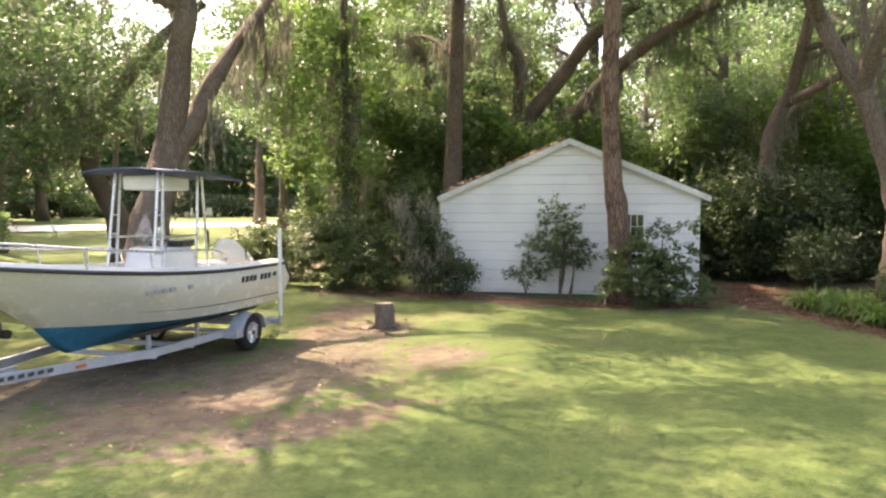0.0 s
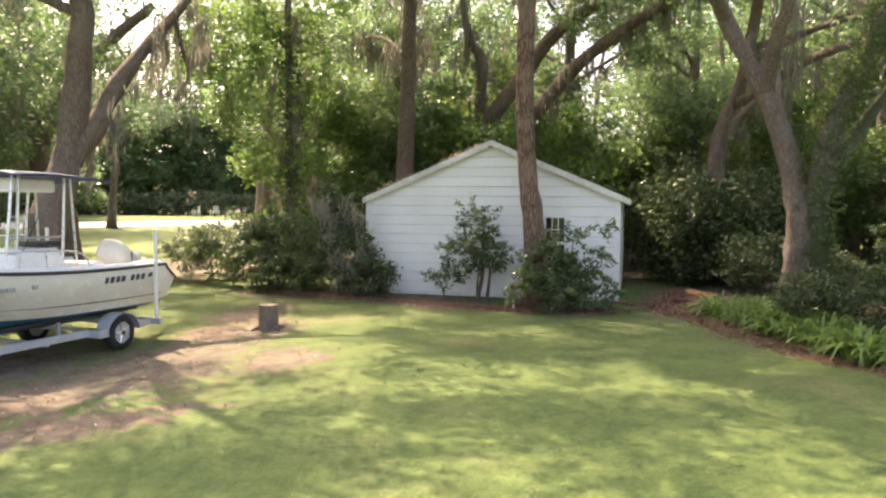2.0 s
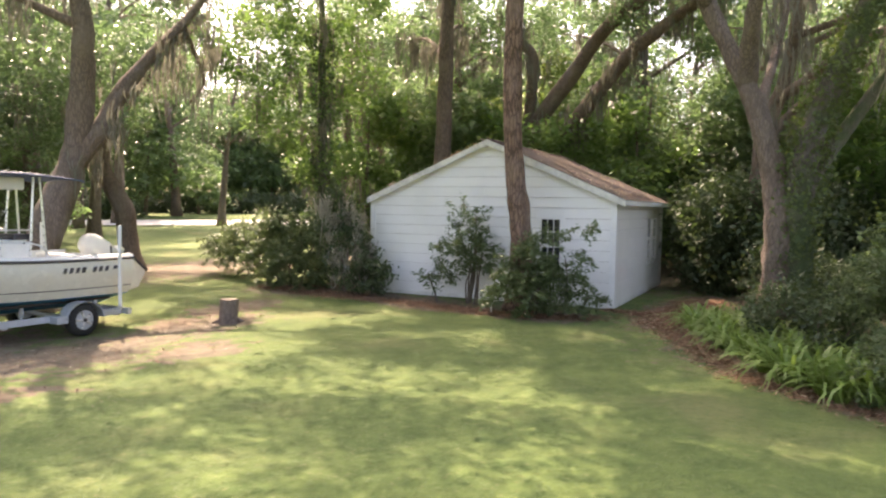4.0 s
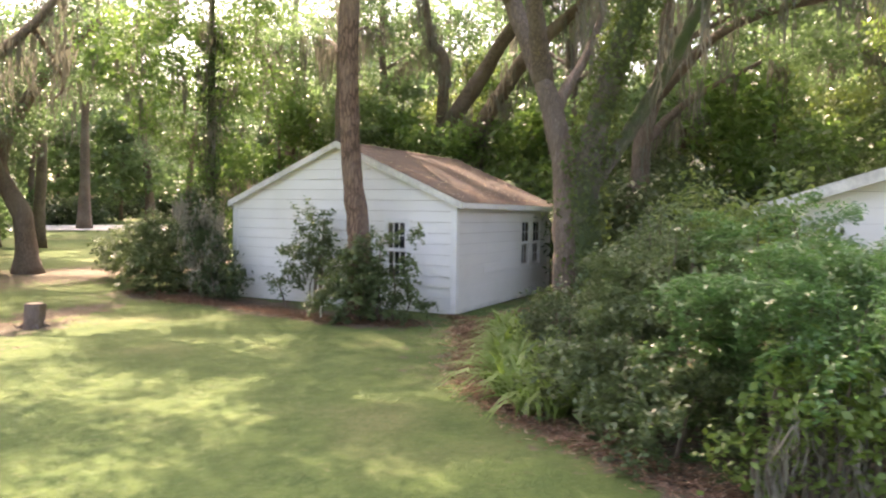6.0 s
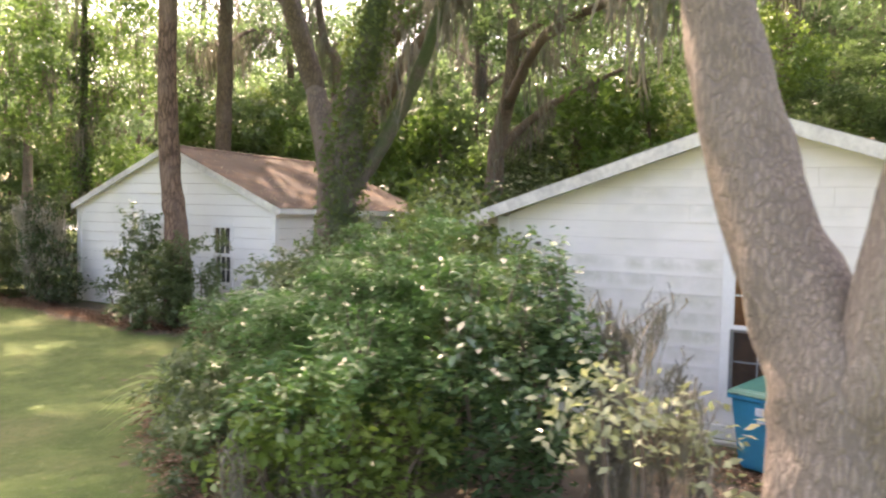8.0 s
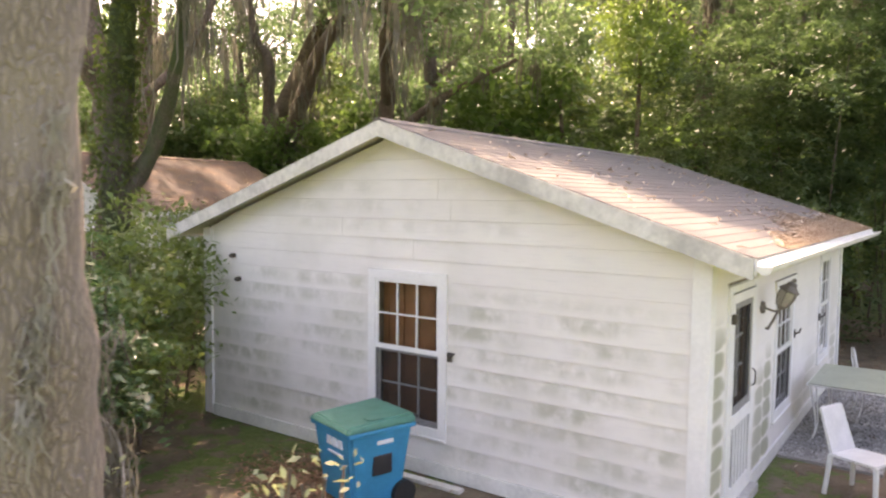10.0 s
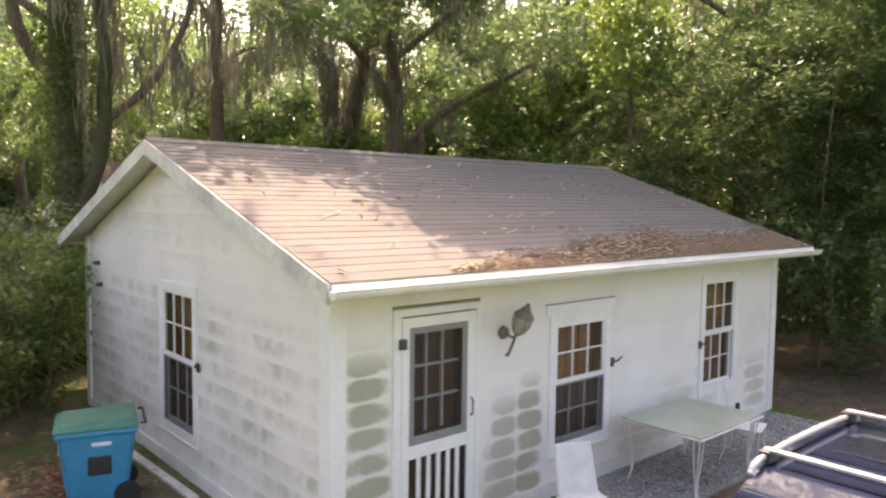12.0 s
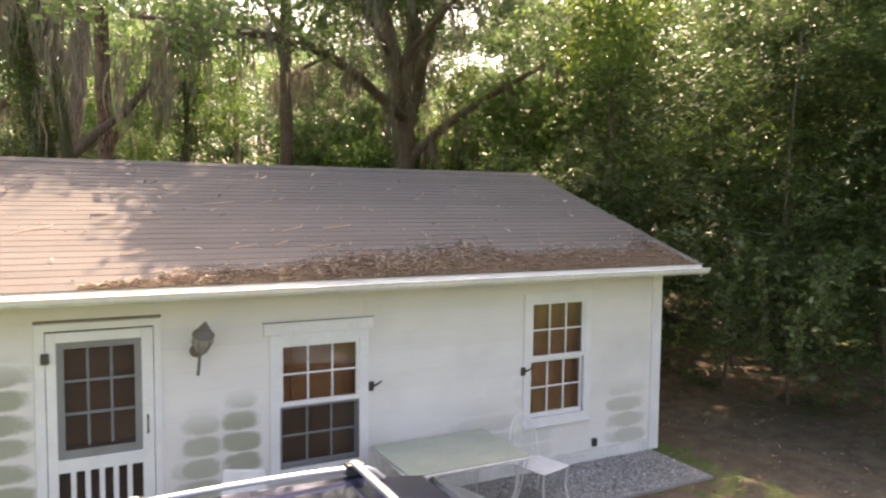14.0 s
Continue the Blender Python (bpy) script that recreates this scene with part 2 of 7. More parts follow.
M["leaf_gloss"] = leafy("glossy_leaves", (0.042, 0.09, 0.045), (0.125, 0.205, 0.1), (0.19, 0.33, 0.1), 0.24, 0.16)
M["leaf_lily"] = leafy("lily_leaves", (0.08, 0.15, 0.03), (0.19, 0.3, 0.07), (0.36, 0.53, 0.11), 0.38, 0.42)
M["leaf_feather"] = leafy("feathery_leaves", (0.034, 0.092, 0.03), (0.115, 0.235, 0.075), (0.2, 0.43, 0.1), 0.36, 0.35)
M["leaf_creeper"] = leafy("creeper_leaves", (0.045, 0.07, 0.02), (0.115, 0.15, 0.045), (0.2, 0.28, 0.06), 0.35, 0.7)
M["leaf_thicket"] = leafy("thicket_leaves", (0.048, 0.085, 0.038), (0.125, 0.185, 0.08), (0.19, 0.31, 0.095), 0.38, 0.5, 0.8)
M["leaf_hedge"] = leafy("hedge_leaves", (0.05, 0.082, 0.036), (0.14, 0.195, 0.085), (0.23, 0.33, 0.1), 0.36, 0.42)
M["leaf_pale"] = leafy("pale_yellow_leaves", (0.19, 0.225, 0.12), (0.42, 0.45, 0.28), (0.42, 0.48, 0.22), 0.4)
M["moss"] = leafy("spanish_moss", (0.12, 0.115, 0.092), (0.26, 0.25, 0.205), (0.25, 0.24, 0.18), 0.42, 0.9)
# lighter copy of the moss: the sunlight on it is put into the colour
M["lit_moss"] = leafy("lit_hanging_moss", (0.25, 0.235, 0.19), (0.46, 0.43, 0.36), (0.4, 0.37, 0.29), 0.4, 0.9)
M["twig"] = plain("twigs", (0.14, 0.11, 0.085), 0.9, vary=0.3)


def ground_material():
    g = Mat("lawn_and_soil", 0.95)
    at = g.t.nodes.new("ShaderNodeAttribute")
    at.attribute_name = "soil"
    soil = at.outputs["Fac"]
    big, mid, fine = g.noise(0.35, 3), g.noise(2.2, 4), g.noise(38, 3)
    grass = g.mix(g.step(mid, 0.3, 0.7), (0.064, 0.108, 0.02), (0.114, 0.16, 0.036))
    grass = g.mix(g.math("MULTIPLY", g.step(big, 0.5, 0.7), 0.5), grass, (0.23, 0.21, 0.09))
    grass = g.mix(g.math("MULTIPLY", g.step(fine, 0.4, 0.65), 0.2), grass, (0.07, 0.1, 0.025))
    tuft = g.noise(9, 5, None, 0.65)
    grass = g.mix(g.math("MULTIPLY", g.step(tuft, 0.5, 0.66), 0.45), grass, (0.05, 0.088, 0.016))
    grass = g.mix(g.math("MULTIPLY", g.step(tuft, 0.44, 0.3), 0.5), grass, (0.21, 0.205, 0.085))
    grass = g.mix(g.math("MULTIPLY", g.step(g.noise(24, 4), 0.66, 0.74), 0.6), grass, (0.17, 0.115, 0.06))
    dirt = g.mix(g.step(g.noise(3.1, 5), 0.3, 0.7), (0.1, 0.077, 0.05), (0.18, 0.145, 0.098))
    straw, _ = g.cells(26, g.stretch(g.pos(), 1.0, 0.45, 1.0))
    dirt = g.mix(g.math("MULTIPLY", g.step(straw, 0.35, 0.1), 0.45), dirt, (0.25, 0.2, 0.145))
    dirt = g.mix(g.math("MULTIPLY", g.step(g.noise(0.23, 2), 0.42, 0.56), 0.35), dirt, (0.17, 0.1, 0.062))
    edge = g.math("ADD", soil, g.math("MULTIPLY", g.math("SUBTRACT", g.noise(3.2, 6, None, 0.65), 0.5), 2.4))
    g.col(g.mix(g.step(edge, 0.40, 0.66), grass, dirt))
    return g.bump(g.math("ADD", fine, g.noise(9, 4)), 0.7, 0.03).m


M["ground"] = ground_material()


# ---- builders ----
def link(name, me, mat, parent=None, label=""):
    ob = new(name, me)
    if mat:
        me.materials.append(mat)
    if parent:
        ob.parent = parent
    if label:
        ob["label"] = label
    return ob


def part(name, bm, mat, parent=None, label="", smooth=False):
    """One bmesh as one mesh object under a thing or part, or at the top."""
    me = bpy.data.meshes.new(name)
    bmesh.ops.recalc_face_normals(bm, faces=bm.faces)
    bm.to_mesh(me)
    bm.free()
    if smooth:
        me.polygons.foreach_set("use_smooth", [True] * len(me.polygons))
    return link(name, me, mat, parent, label)


def thing(name, label, category, group="", m=None, kind=""):
    ob = new(name)
    ob.empty_display_size = 0.2
    if m is not None:
        ob.matrix_basis = m
    return tagged(ob, label, category, group, kind)


def hexa(bm, pts):
    """A solid from eight corners: four below, four above, both counter-clockwise."""
    v = [bm.verts.new(p) for p in pts]
    for f in ((3, 2, 1, 0), (4, 5, 6, 7), (0, 1, 5, 4), (1, 2, 6, 5), (2, 3, 7, 6), (3, 0, 4, 7)):
        bm.faces.new([v[k] for k in f])
    return v


def block(x0, x1, y0, y1, z0, z1, bevel=0.0, bm=None):
    b = bm or bmesh.new()
    hexa(b, [(x0, y0, z0), (x1, y0, z0), (x1, y1, z0), (x0, y1, z0), (x0, y0, z1), (x1, y0, z1), (x1, y1, z1), (x0, y1, z1)])
    if bevel:
        bmesh.ops.bevel(b, geom=b.edges[:], offset=bevel, segments=2, affect="EDGES", profile=0.5)
    return b


def tube(pts, radii, seg=10, bm=None, rough=0.0, seed=0, caps=True):
    """A tapered tube along points, its rings a little uneven."""
    b = bm or bmesh.new()
    pts = [Vector(p) for p in pts]
    rings = []
    for k, p in enumerate(pts):
        d = (pts[min(k + 1, len(pts) - 1)] - pts[max(k - 1, 0)]).normalized()
        side = d.cross(Vector((0, 1, 0)) if abs(d.y) < 0.9 else Vector((1, 0, 0))).normalized()
        up = d.cross(side)
        ring = []
        for s in range(seg):
            a = 2 * math.pi * s / seg
            r = radii[k]
            if rough:
                q = Vector((math.cos(a) * 1.7 + seed, math.sin(a) * 1.7, k * 0.35 + seed))
                r *= 1 + rough * noise.noise(q)
            ring.append(b.verts.new(p + (side * math.cos(a) + up * math.sin(a)) * r))
        rings.append(ring)
    for r0, r1 in zip(rings, rings[1:]):
        for s in range(seg):
            b.faces.new((r0[s], r0[(s + 1) % seg], r1[(s + 1) % seg], r1[s]))
    if caps:
        b.faces.new(rings[0][::-1])
        b.faces.new(rings[-1])
    return b


def smooth_path(pts, n=6):
    """Points of a soft curve through the given ones (Catmull-Rom)."""
    p = [Vector(q) for q in pts]
    p = [2 * p[0] - p[1]] + p + [2 * p[-1] - p[-2]]
    out = []
    for k in range(1, len(p) - 2):
        for s in range(n):
            t = s / n
            out.append(0.5 * (2 * p[k] + (p[k + 1] - p[k - 1]) * t + (2 * p[k - 1] - 5 * p[k] + 4 * p[k + 1] - p[k + 2]) * t * t
                              + (3 * p[k] - p[k - 1] - 3 * p[k + 1] + p[k + 2]) * t ** 3))
    return out + [p[-2]]


def quads(name, V, mat, parent=None, label=""):
    """Many four-cornered leaves (n, 4, 3) as one mesh."""
    V = np.asarray(V, dtype=np.float32)
    n = len(V)
    me = bpy.data.meshes.new(name)
    me.vertices.add(4 * n)
    me.vertices.foreach_set("co", V.reshape(-1))
    me.loops.add(4 * n)
    me.loops.foreach_set("vertex_index", np.arange(4 * n, dtype=np.int32))
    me.polygons.add(n)
    me.polygons.foreach_set("loop_start", np.arange(0, 4 * n, 4, dtype=np.int32))
    me.update(calc_edges=True)
    return link(name, me, mat, parent, label)


def leaf_quads(rng, at, size, flat=0.5, slim=0.45):
    """Leaves as bent lozenges round the places at; flat: how far they lie level."""
    n = len(at)
    nor = rng.normal(size=(n, 3))
    nor[:, 2] = np.abs(nor[:, 2]) + flat
    nor /= np.linalg.norm(nor, axis=1)[:, None]
    a = np.cross(nor, rng.normal(size=(n, 3)))
    a /= np.linalg.norm(a, axis=1)[:, None] + 1e-9
    b = np.cross(nor, a)
    s = (size * rng.uniform(0.6, 1.35, n))[:, None]
    tip, side = a * s, b * s * slim
    fold = nor * s * 0.15
    return np.stack([at - tip, at + side + fold, at + tip, at - side + fold], 1)


def clumps(rng, blobs, per, spread, shell=0.55):
    """Places of leaves: clumps scattered through blobs (x, y, z, rx, ry, rz, number of clumps)."""
    out = []
    for x, y, z, rx, ry, rz, k in blobs:
        d = rng.normal(size=(int(k), 3))
        d /= np.linalg.norm(d, axis=1)[:, None]
        r = rng.uniform(shell, 1.0, (int(k), 1)) ** 0.6
        c = d * r * (rx, ry, rz) + (x, y, z)
        q = c[:, None, :] + rng.normal(size=(int(k), per, 3)) * spread * np.array((1, 1, 0.6))
        out.append(q.reshape(-1, 3))
    return np.concatenate(out)


def boughs(rng, blobs, leaves=150, reach=0.7, width=0.2, droop=0.55):
    """Places of leaves along drooping sprays that grow out of blobs (x, y, z, rx, ry, rz, number of sprays)."""
    out = []
    for x, y, z, rx, ry, rz, k in blobs:
        k = int(k)
        d = rng.normal(size=(k, 3))
        d[:, 2] = d[:, 2] * 0.8 + 0.25
        d /= np.linalg.norm(d, axis=1)[:, None]
        c = d * rng.uniform(0.55, 0.95, (k, 1)) * (rx, ry, rz) + (x, y, z)
        go = d * (1, 1, 0.35) + rng.normal(size=(k, 3)) * 0.25
        go /= np.linalg.norm(go, axis=1)[:, None]
        side = np.stack([-go[:, 1], go[:, 0], 0 * go[:, 0]], 1)
        side /= np.linalg.norm(side, axis=1)[:, None] + 1e-6
        s = rng.uniform(0, 1, (k, leaves, 1))
        L = (reach * rng.uniform(0.6, 1.4, (k, 1, 1)))
        q = c[:, None, :] + go[:, None, :] * s * L + side[:, None, :] * rng.normal(size=(k, leaves, 1)) * width * (1.1 - 0.75 * s)
        q[:, :, 2:] += (0.25 * s - droop * s * s) * L + rng.normal(size=(k, leaves, 1)) * 0.04
        out.append(q.reshape(-1, 3))
    return np.concatenate(out)


def moss_quads(rng, tops, length, strands=9, width=0.016, loose=0.09):
    """Hanging moss: tapering beards of wavering strands below the places tops."""
    n = len(tops)
    L0 = length * rng.uniform(0.3, 1.3, n)
    base = np.repeat(tops, strands, 0) + rng.normal(size=(n * strands, 3)) * (loose, loose, loose)
    mid = np.repeat(tops, strands, 0)
    L = np.repeat(L0, strands) * rng.uniform(0.35, 1.0, n * strands)
    out = []
    p, w = base.copy(), width * rng.uniform(0.5, 1.6, n * strands)
    ang = rng.uniform(0, math.pi, n * strands)
    for k in range(4):
        draw = (mid - p) * (0.12, 0.12, 0.0)
        q = p + draw + np.stack([rng.normal(size=len(p)) * 0.03 * (0.5 + L), rng.normal(size=len(p)) * 0.03 * (0.5 + L), -L / 4], 1)
        w2 = w * (1.15, 0.95, 0.7, 0.2)[k]
        e0 = np.stack([np.cos(ang) * w, np.sin(ang) * w, 0 * w], 1)
        ang = ang + rng.normal(size=len(p)) * 0.6
        e1 = np.stack([np.cos(ang) * w2, np.sin(ang) * w2, 0 * w2], 1)
        out.append(np.stack([p - e0, p + e0, q + e1, q - e1], 1))
        p, w = q, w2
    return np.concatenate(out)


# ---- ground ----
def soil_at(x, y):
    """How bare the ground is, 0 to 1, by the plan."""
    def oval(cx, cy, rx, ry, turn=0.0):
        c, s = math.cos(turn), math.sin(turn)
        u, v = (x - cx) * c + (y - cy) * s, -(x - cx) * s + (y - cy) * c
        return 0.85 * np.clip(1.4 - np.sqrt((u / rx) ** 2 + (v / ry) ** 2), 0, 1)
    m = np.zeros_like(x)
    for o in ((-6.6, 20.2, 3.2, 1.9, 0.1), (-9.2, 20.4, 2.6, 1.7), (-9.6, 18.7, 2.0, 0.7, -0.5), (-5.6, 18.3, 1.3, 0.8), (-3.4, 20.6, 1.7, 1.5), (-1.6, 21.6, 1.8, 0.9), (-7.8, 22.6, 3.4, 1.6),
              (1.5, 15.8, 1.0, 2.4), (2.0, 19.5, 0.9, 2.4), (2.0, 22.6, 2.0, 1.8), (4.5, 12.6, 4.6, 1.0), (2.3, 9.4, 4.6, 2.6, -0.5), (-2.2, 6.9, 2.7, 1.6, -0.5), (-3.6, 3.6, 3.2, 3.6), (-1.2, 1.2, 2, 4),
              (8, 10, 8, 3.2), (11.5, 2.5, 3.8, 5), (8, 30, 12, 4), (16, 18, 9, 14), (11, 16, 6, 3), (4.6, -1.2, 4.2, 1.6),
              (-4.6, 7.0, 0.45, 1.5, -0.45), (-3.5, 8.9, 0.4, 1.0, -0.6), (-1.9, 10.5, 0.42, 1.8, -1.05), (0.5, 11.8, 0.42, 1.5, -1.1), (0.9, 15.2, 0.6, 1.4), (1.0, 18.2, 0.5, 1.8), (-5.0, 5.0, 0.5, 1.4)):
        m = np.maximum(m, oval(*o))
    inside = (x > 8.2) & (x < 15) & (y > -7) & (y < 3)
    return np.maximum(m, np.where(inside, 0.85, 0.0))


def rise(x, y):
    """The land climbs a little beyond the lawn, towards the drive."""
    f = np.clip((((x + 4) * 0.7 + (y - 10) * 0.71) - 34) / 38, 0, 1)
    return 1.2 * f * f * (3 - 2 * f)


def lie(x, y):
    """The height of the lawn: gentle humps, a shallow dip under the boat, and the far climb."""
    hump = 0.03 * np.sin(x * 0.7 + 1) * np.cos(y * 0.55) + 0.015 * np.sin(x * 2.1) * np.sin(y * 1.7)
    dip = 0.24 * np.exp(-(((x + 6.4) / 3.6) ** 2 + ((y - 22.2) / 2.8) ** 2))
    flat = np.exp(-(np.maximum(0, np.maximum(-x - 0.5, x - 8.5)) + np.maximum(0, np.maximum(-y - 1.5, y - 7.5))) / 1.5)
    return (hump - 0.02) * (1 - flat) - 0.012 * flat - dip + rise(x, y)


def build_ground():
    fine = np.arange(-20, 24.01, 0.2)
    xs = np.concatenate([np.linspace(-900, -20.5, 14), fine, np.arange(26, 120, 4.0), np.linspace(122, 900, 14)])
    ys = np.concatenate([np.linspace(-900, -14.5, 14), np.arange(-14, 34.01, 0.2), np.arange(36, 120, 4.0), np.linspace(122, 900, 14)])
    X, Y = np.meshgrid(xs, ys, indexing="ij")
    Z = lie(X, Y)
    me = bpy.data.meshes.new("ground")
    nx, ny = X.shape
    idx = np.arange(nx * ny).reshape(nx, ny)
    F = np.stack([idx[:-1, :-1], idx[1:, :-1], idx[1:, 1:], idx[:-1, 1:]], -1).reshape(-1, 4)
    me.vertices.add(nx * ny)
    me.vertices.foreach_set("co", np.stack([X, Y, Z], -1).astype(np.float32).reshape(-1))
    me.loops.add(len(F) * 4)
    me.loops.foreach_set("vertex_index", F.astype(np.int32).reshape(-1))
    me.polygons.add(len(F))
    me.polygons.foreach_set("loop_start", np.arange(0, 4 * len(F), 4, dtype=np.int32))
    me.polygons.foreach_set("use_smooth", [True] * len(F))
    me.update(calc_edges=True)
    a = me.attributes.new("soil", "FLOAT", "POINT")
    a.data.foreach_set("value", soil_at(X, Y).astype(np.float32).reshape(-1))
    ob = link("ground", me, M["ground"])
    tagged(ob, "patchy green lawn with bare leaf-strewn soil", "ground", kind="structure")


build_ground()


# ---- buildings ----
def wall_mesh(bm, a, b, out, thick, top, holes):
    """A wall from a to b with openings (u0, u1, z0, z1); top(u) is its upper edge. Its outer face lies on the line a-b."""
    a, b, out = Vector(a), Vector(b), Vector(out)
    L = (b - a).length
    d = (b - a) / L
    us = sorted({0.0, L, L / 2, *(u for h in holes for u in h[:2])})
    for u0, u1 in zip(us, us[1:]):
        spans, z = [], 0.0
        for h in sorted((h for h in holes if h[0] <= u0 + 1e-6 and h[1] >= u1 - 1e-6), key=lambda h: h[2]):
            spans.append((z, z, h[2], h[2]))
            z = h[3]
        spans.append((z, z, top(u0), top(u1)))
        for z0, z1, z2, z3 in spans:
            if z2 - z0 < 0.01:
                continue
            p, q = a + d * u0, a + d * u1
            i = -out * thick
            hexa(bm, [p + Vector((0, 0, z0)), q + Vector((0, 0, z1)), q + i + Vector((0, 0, z1)), p + i + Vector((0, 0, z0)),
                      p + Vector((0, 0, z2)), q + Vector((0, 0, z3)), q + i + Vector((0, 0, z3)), p + i + Vector((0, 0, z2))])
    return bm


def boards(wall, a, b, out, top, holes, course, mat, z0=0.06, rng=random, deep=0.024, lap=0.012):
    """Lap siding: each board a piece of its own, cut at the openings and under the roof."""
    a, b, out = Vector(a), Vector(b), Vector(out)
    L = (b - a).length
    d = (b - a) / L
    peak = max(top(0), top(L / 2), top(L)) - 0.01
    pt = lambda u, zz, o: a + d * u + out * o + Vector((0, 0, zz))

    def cut(lo, hi, zz):
        """The stretch lo..hi, cut back to where the roof leaves room at height zz."""
        while lo < L / 2 and top(lo) < zz and lo < hi:
            lo += 0.02
        while hi > L / 2 and top(hi) < zz and hi > lo:
            hi -= 0.02
        return lo, hi

    z = z0
    while z < peak - 0.05:
        zc = min(z + course + lap, peak)
        us = sorted({0.0, L, *(u for h in holes for u in h[:2] if h[2] < zc and h[3] > z)})
        # joined stretches: neighbours with the same free height go as one board
        runs = []
        for u0, u1 in zip(us, us[1:]):
            mid, za, zb = (u0 + u1) / 2, z, zc
            for h in holes:
                if h[0] < mid < h[1] and h[2] < zc and h[3] > z:
                    if h[2] > z:
                        zb = h[2]
                    else:
                        za = h[3]
            if zb - za > 0.012:
                if runs and runs[-1][1] == u0 and runs[-1][2:] == (za, zb):
                    runs[-1] = (runs[-1][0], u1, za, zb)
                else:
                    runs.append((u0, u1, za, zb))
        for u0, u1, za, zb in runs:
            l0, h0 = cut(u0, u1, za)
            l1, h1 = cut(u0, u1, zb)
            if h0 - l0 < 0.06 or h1 <= l1:
                continue
            cuts = [0, 1] if h0 - l0 < 3.7 else [0, rng.uniform(0.35, 0.65), 1]
            for j0, j1 in zip(cuts, cuts[1:]):
                e0, e1 = l0 + (h0 - l0) * j0 + (0.003 if j0 else 0), l0 + (h0 - l0) * j1
                f0, f1 = max(l1, e0) if j0 else l1, min(h1, e1) if j1 < 1 else h1
                if f1 - f0 < 0.02 or e1 - e0 < 0.02:
                    continue
                k0 = 0.010 + deep * (1 - (za - z) / (course + 0.012)) + rng.uniform(-0.003, 0.003)
                k1 = 0.010 + deep * (1 - (zb - z) / (course + 0.012))
                bm = bmesh.new()
                hexa(bm, [pt(e0, za, k0), pt(e1, za, k0), pt(e1, za, 0.003), pt(e0, za, 0.003), pt(f0, zb, k1), pt(f1, zb, k1), pt(f1, zb, 0.003), pt(f0, zb, 0.003)])
                part("board", bm, mat, wall)
        z += course


def frame_of(a, b, out):
    """The pose with x along a wall from a to b, y inwards, z up."""
    d = (Vector(b) - Vector(a)).normalized()
    o = -Vector(out)
    return Matrix(((d.x, o.x, 0, a[0]), (d.y, o.y, 0, a[1]), (0, 0, 1, a[2]), (0, 0, 0, 1)))


def sash_window(name, m, u0, u1, z0, z1, label, screen=True, cols=3, rows=2, casing=0.1, trim=None, group="", cloth=None):
    """A double-hung window with muntins; u0..z1 is the glazed opening."""
    trim = trim or M["trim"]
    w = thing(name, label, "window", group, m, "structure")
    c = casing
    fr = bmesh.new()
    for x0, x1, za, zb in ((u0 - c, u0, z0 - c, z1 + c), (u1, u1 + c, z0 - c, z1 + c), (u0, u1, z1, z1 + c), (u0, u1, z0 - c, z0)):
        block(x0, x1, -0.038, 0.03, za, zb, bm=fr)
    part("window_frame", fr, trim, w)
    part("window_sill", block(u0 - c, u1 + c, -0.05, 0.02, z0 - c - 0.024, z0 - c - 0.002, 0.004), trim, w)
    mid = (z0 + z1) / 2
    for za, zb, y in ((mid, z1, -0.024), (z0, mid, 0.011)):
        s = 0.035
        sh = bmesh.new()
        for x0, x1, a0, a1 in ((u0, u0 + s, za, zb), (u1 - s, u1, za, zb), (u0 + s, u1 - s, zb - s, zb), (u0 + s, u1 - s, za, za + s + 0.015)):
            block(x0, x1, y, y + 0.032, a0, a1, bm=sh)
        sash = part("sash", sh, trim, w)
        gx0, gx1, gz0, gz1 = u0 + s, u1 - s, za + s + 0.015, zb - s
        for k in range(1, cols):
            x = gx0 + (gx1 - gx0) * k / cols
            part("muntin", block(x - 0.009, x + 0.009, y + 0.004, y + 0.028, gz0, gz1), trim, sash)
        for k in range(1, rows):
            zz = gz0 + (gz1 - gz0) * k / rows
            part("muntin", block(gx0, gx1, y + 0.006, y + 0.026, zz - 0.009, zz + 0.009), trim, sash)
        for i in range(cols):
            for j in range(rows):
                pw, ph = (gx1 - gx0) / cols, (gz1 - gz0) / rows
                pane = part("pane", block(gx0 + i * pw + 0.008, gx0 + (i + 1) * pw - 0.008, y + 0.013, y + 0.018, gz0 + j * ph + 0.008, gz0 + (j + 1) * ph - 0.008), M["glass"], sash)
                pane.visible_shadow = False
    if screen:
        part("insect_screen", block(u0 + 0.01, u1 - 0.01, -0.012, -0.010, z0 + 0.005, mid - 0.01), M["screen"], w, "dark insect screen over the lower sash")
        sf = bmesh.new()
        for x0, x1, a0, a1 in ((u0, u0 + 0.022, z0, mid), (u1 - 0.022, u1, z0, mid), (u0 + 0.022, u1 - 0.022, z0, z0 + 0.022), (u0 + 0.022, u1 - 0.022, mid - 0.022, mid)):
            block(x0, x1, -0.02, -0.004, a0, a1, bm=sf)
        part("screen_frame", sf, M["screen_frame"], w)
    bl = bmesh.new()
    n = 9
    for k in range(n):
        x0 = u0 - 0.05 + (u1 - u0 + 0.1) * k / n
        x1 = u0 - 0.05 + (u1 - u0 + 0.1) * (k + 1) / n
        block(x0, x1, 0.14 + 0.012 * (k % 2), 0.15 + 0.012 * (k % 2), z0 - 0.1, z1 + 0.1, bm=bl)
    part("curtain", bl, cloth or M["blind"], w, "plain curtain behind the glass")
    return w


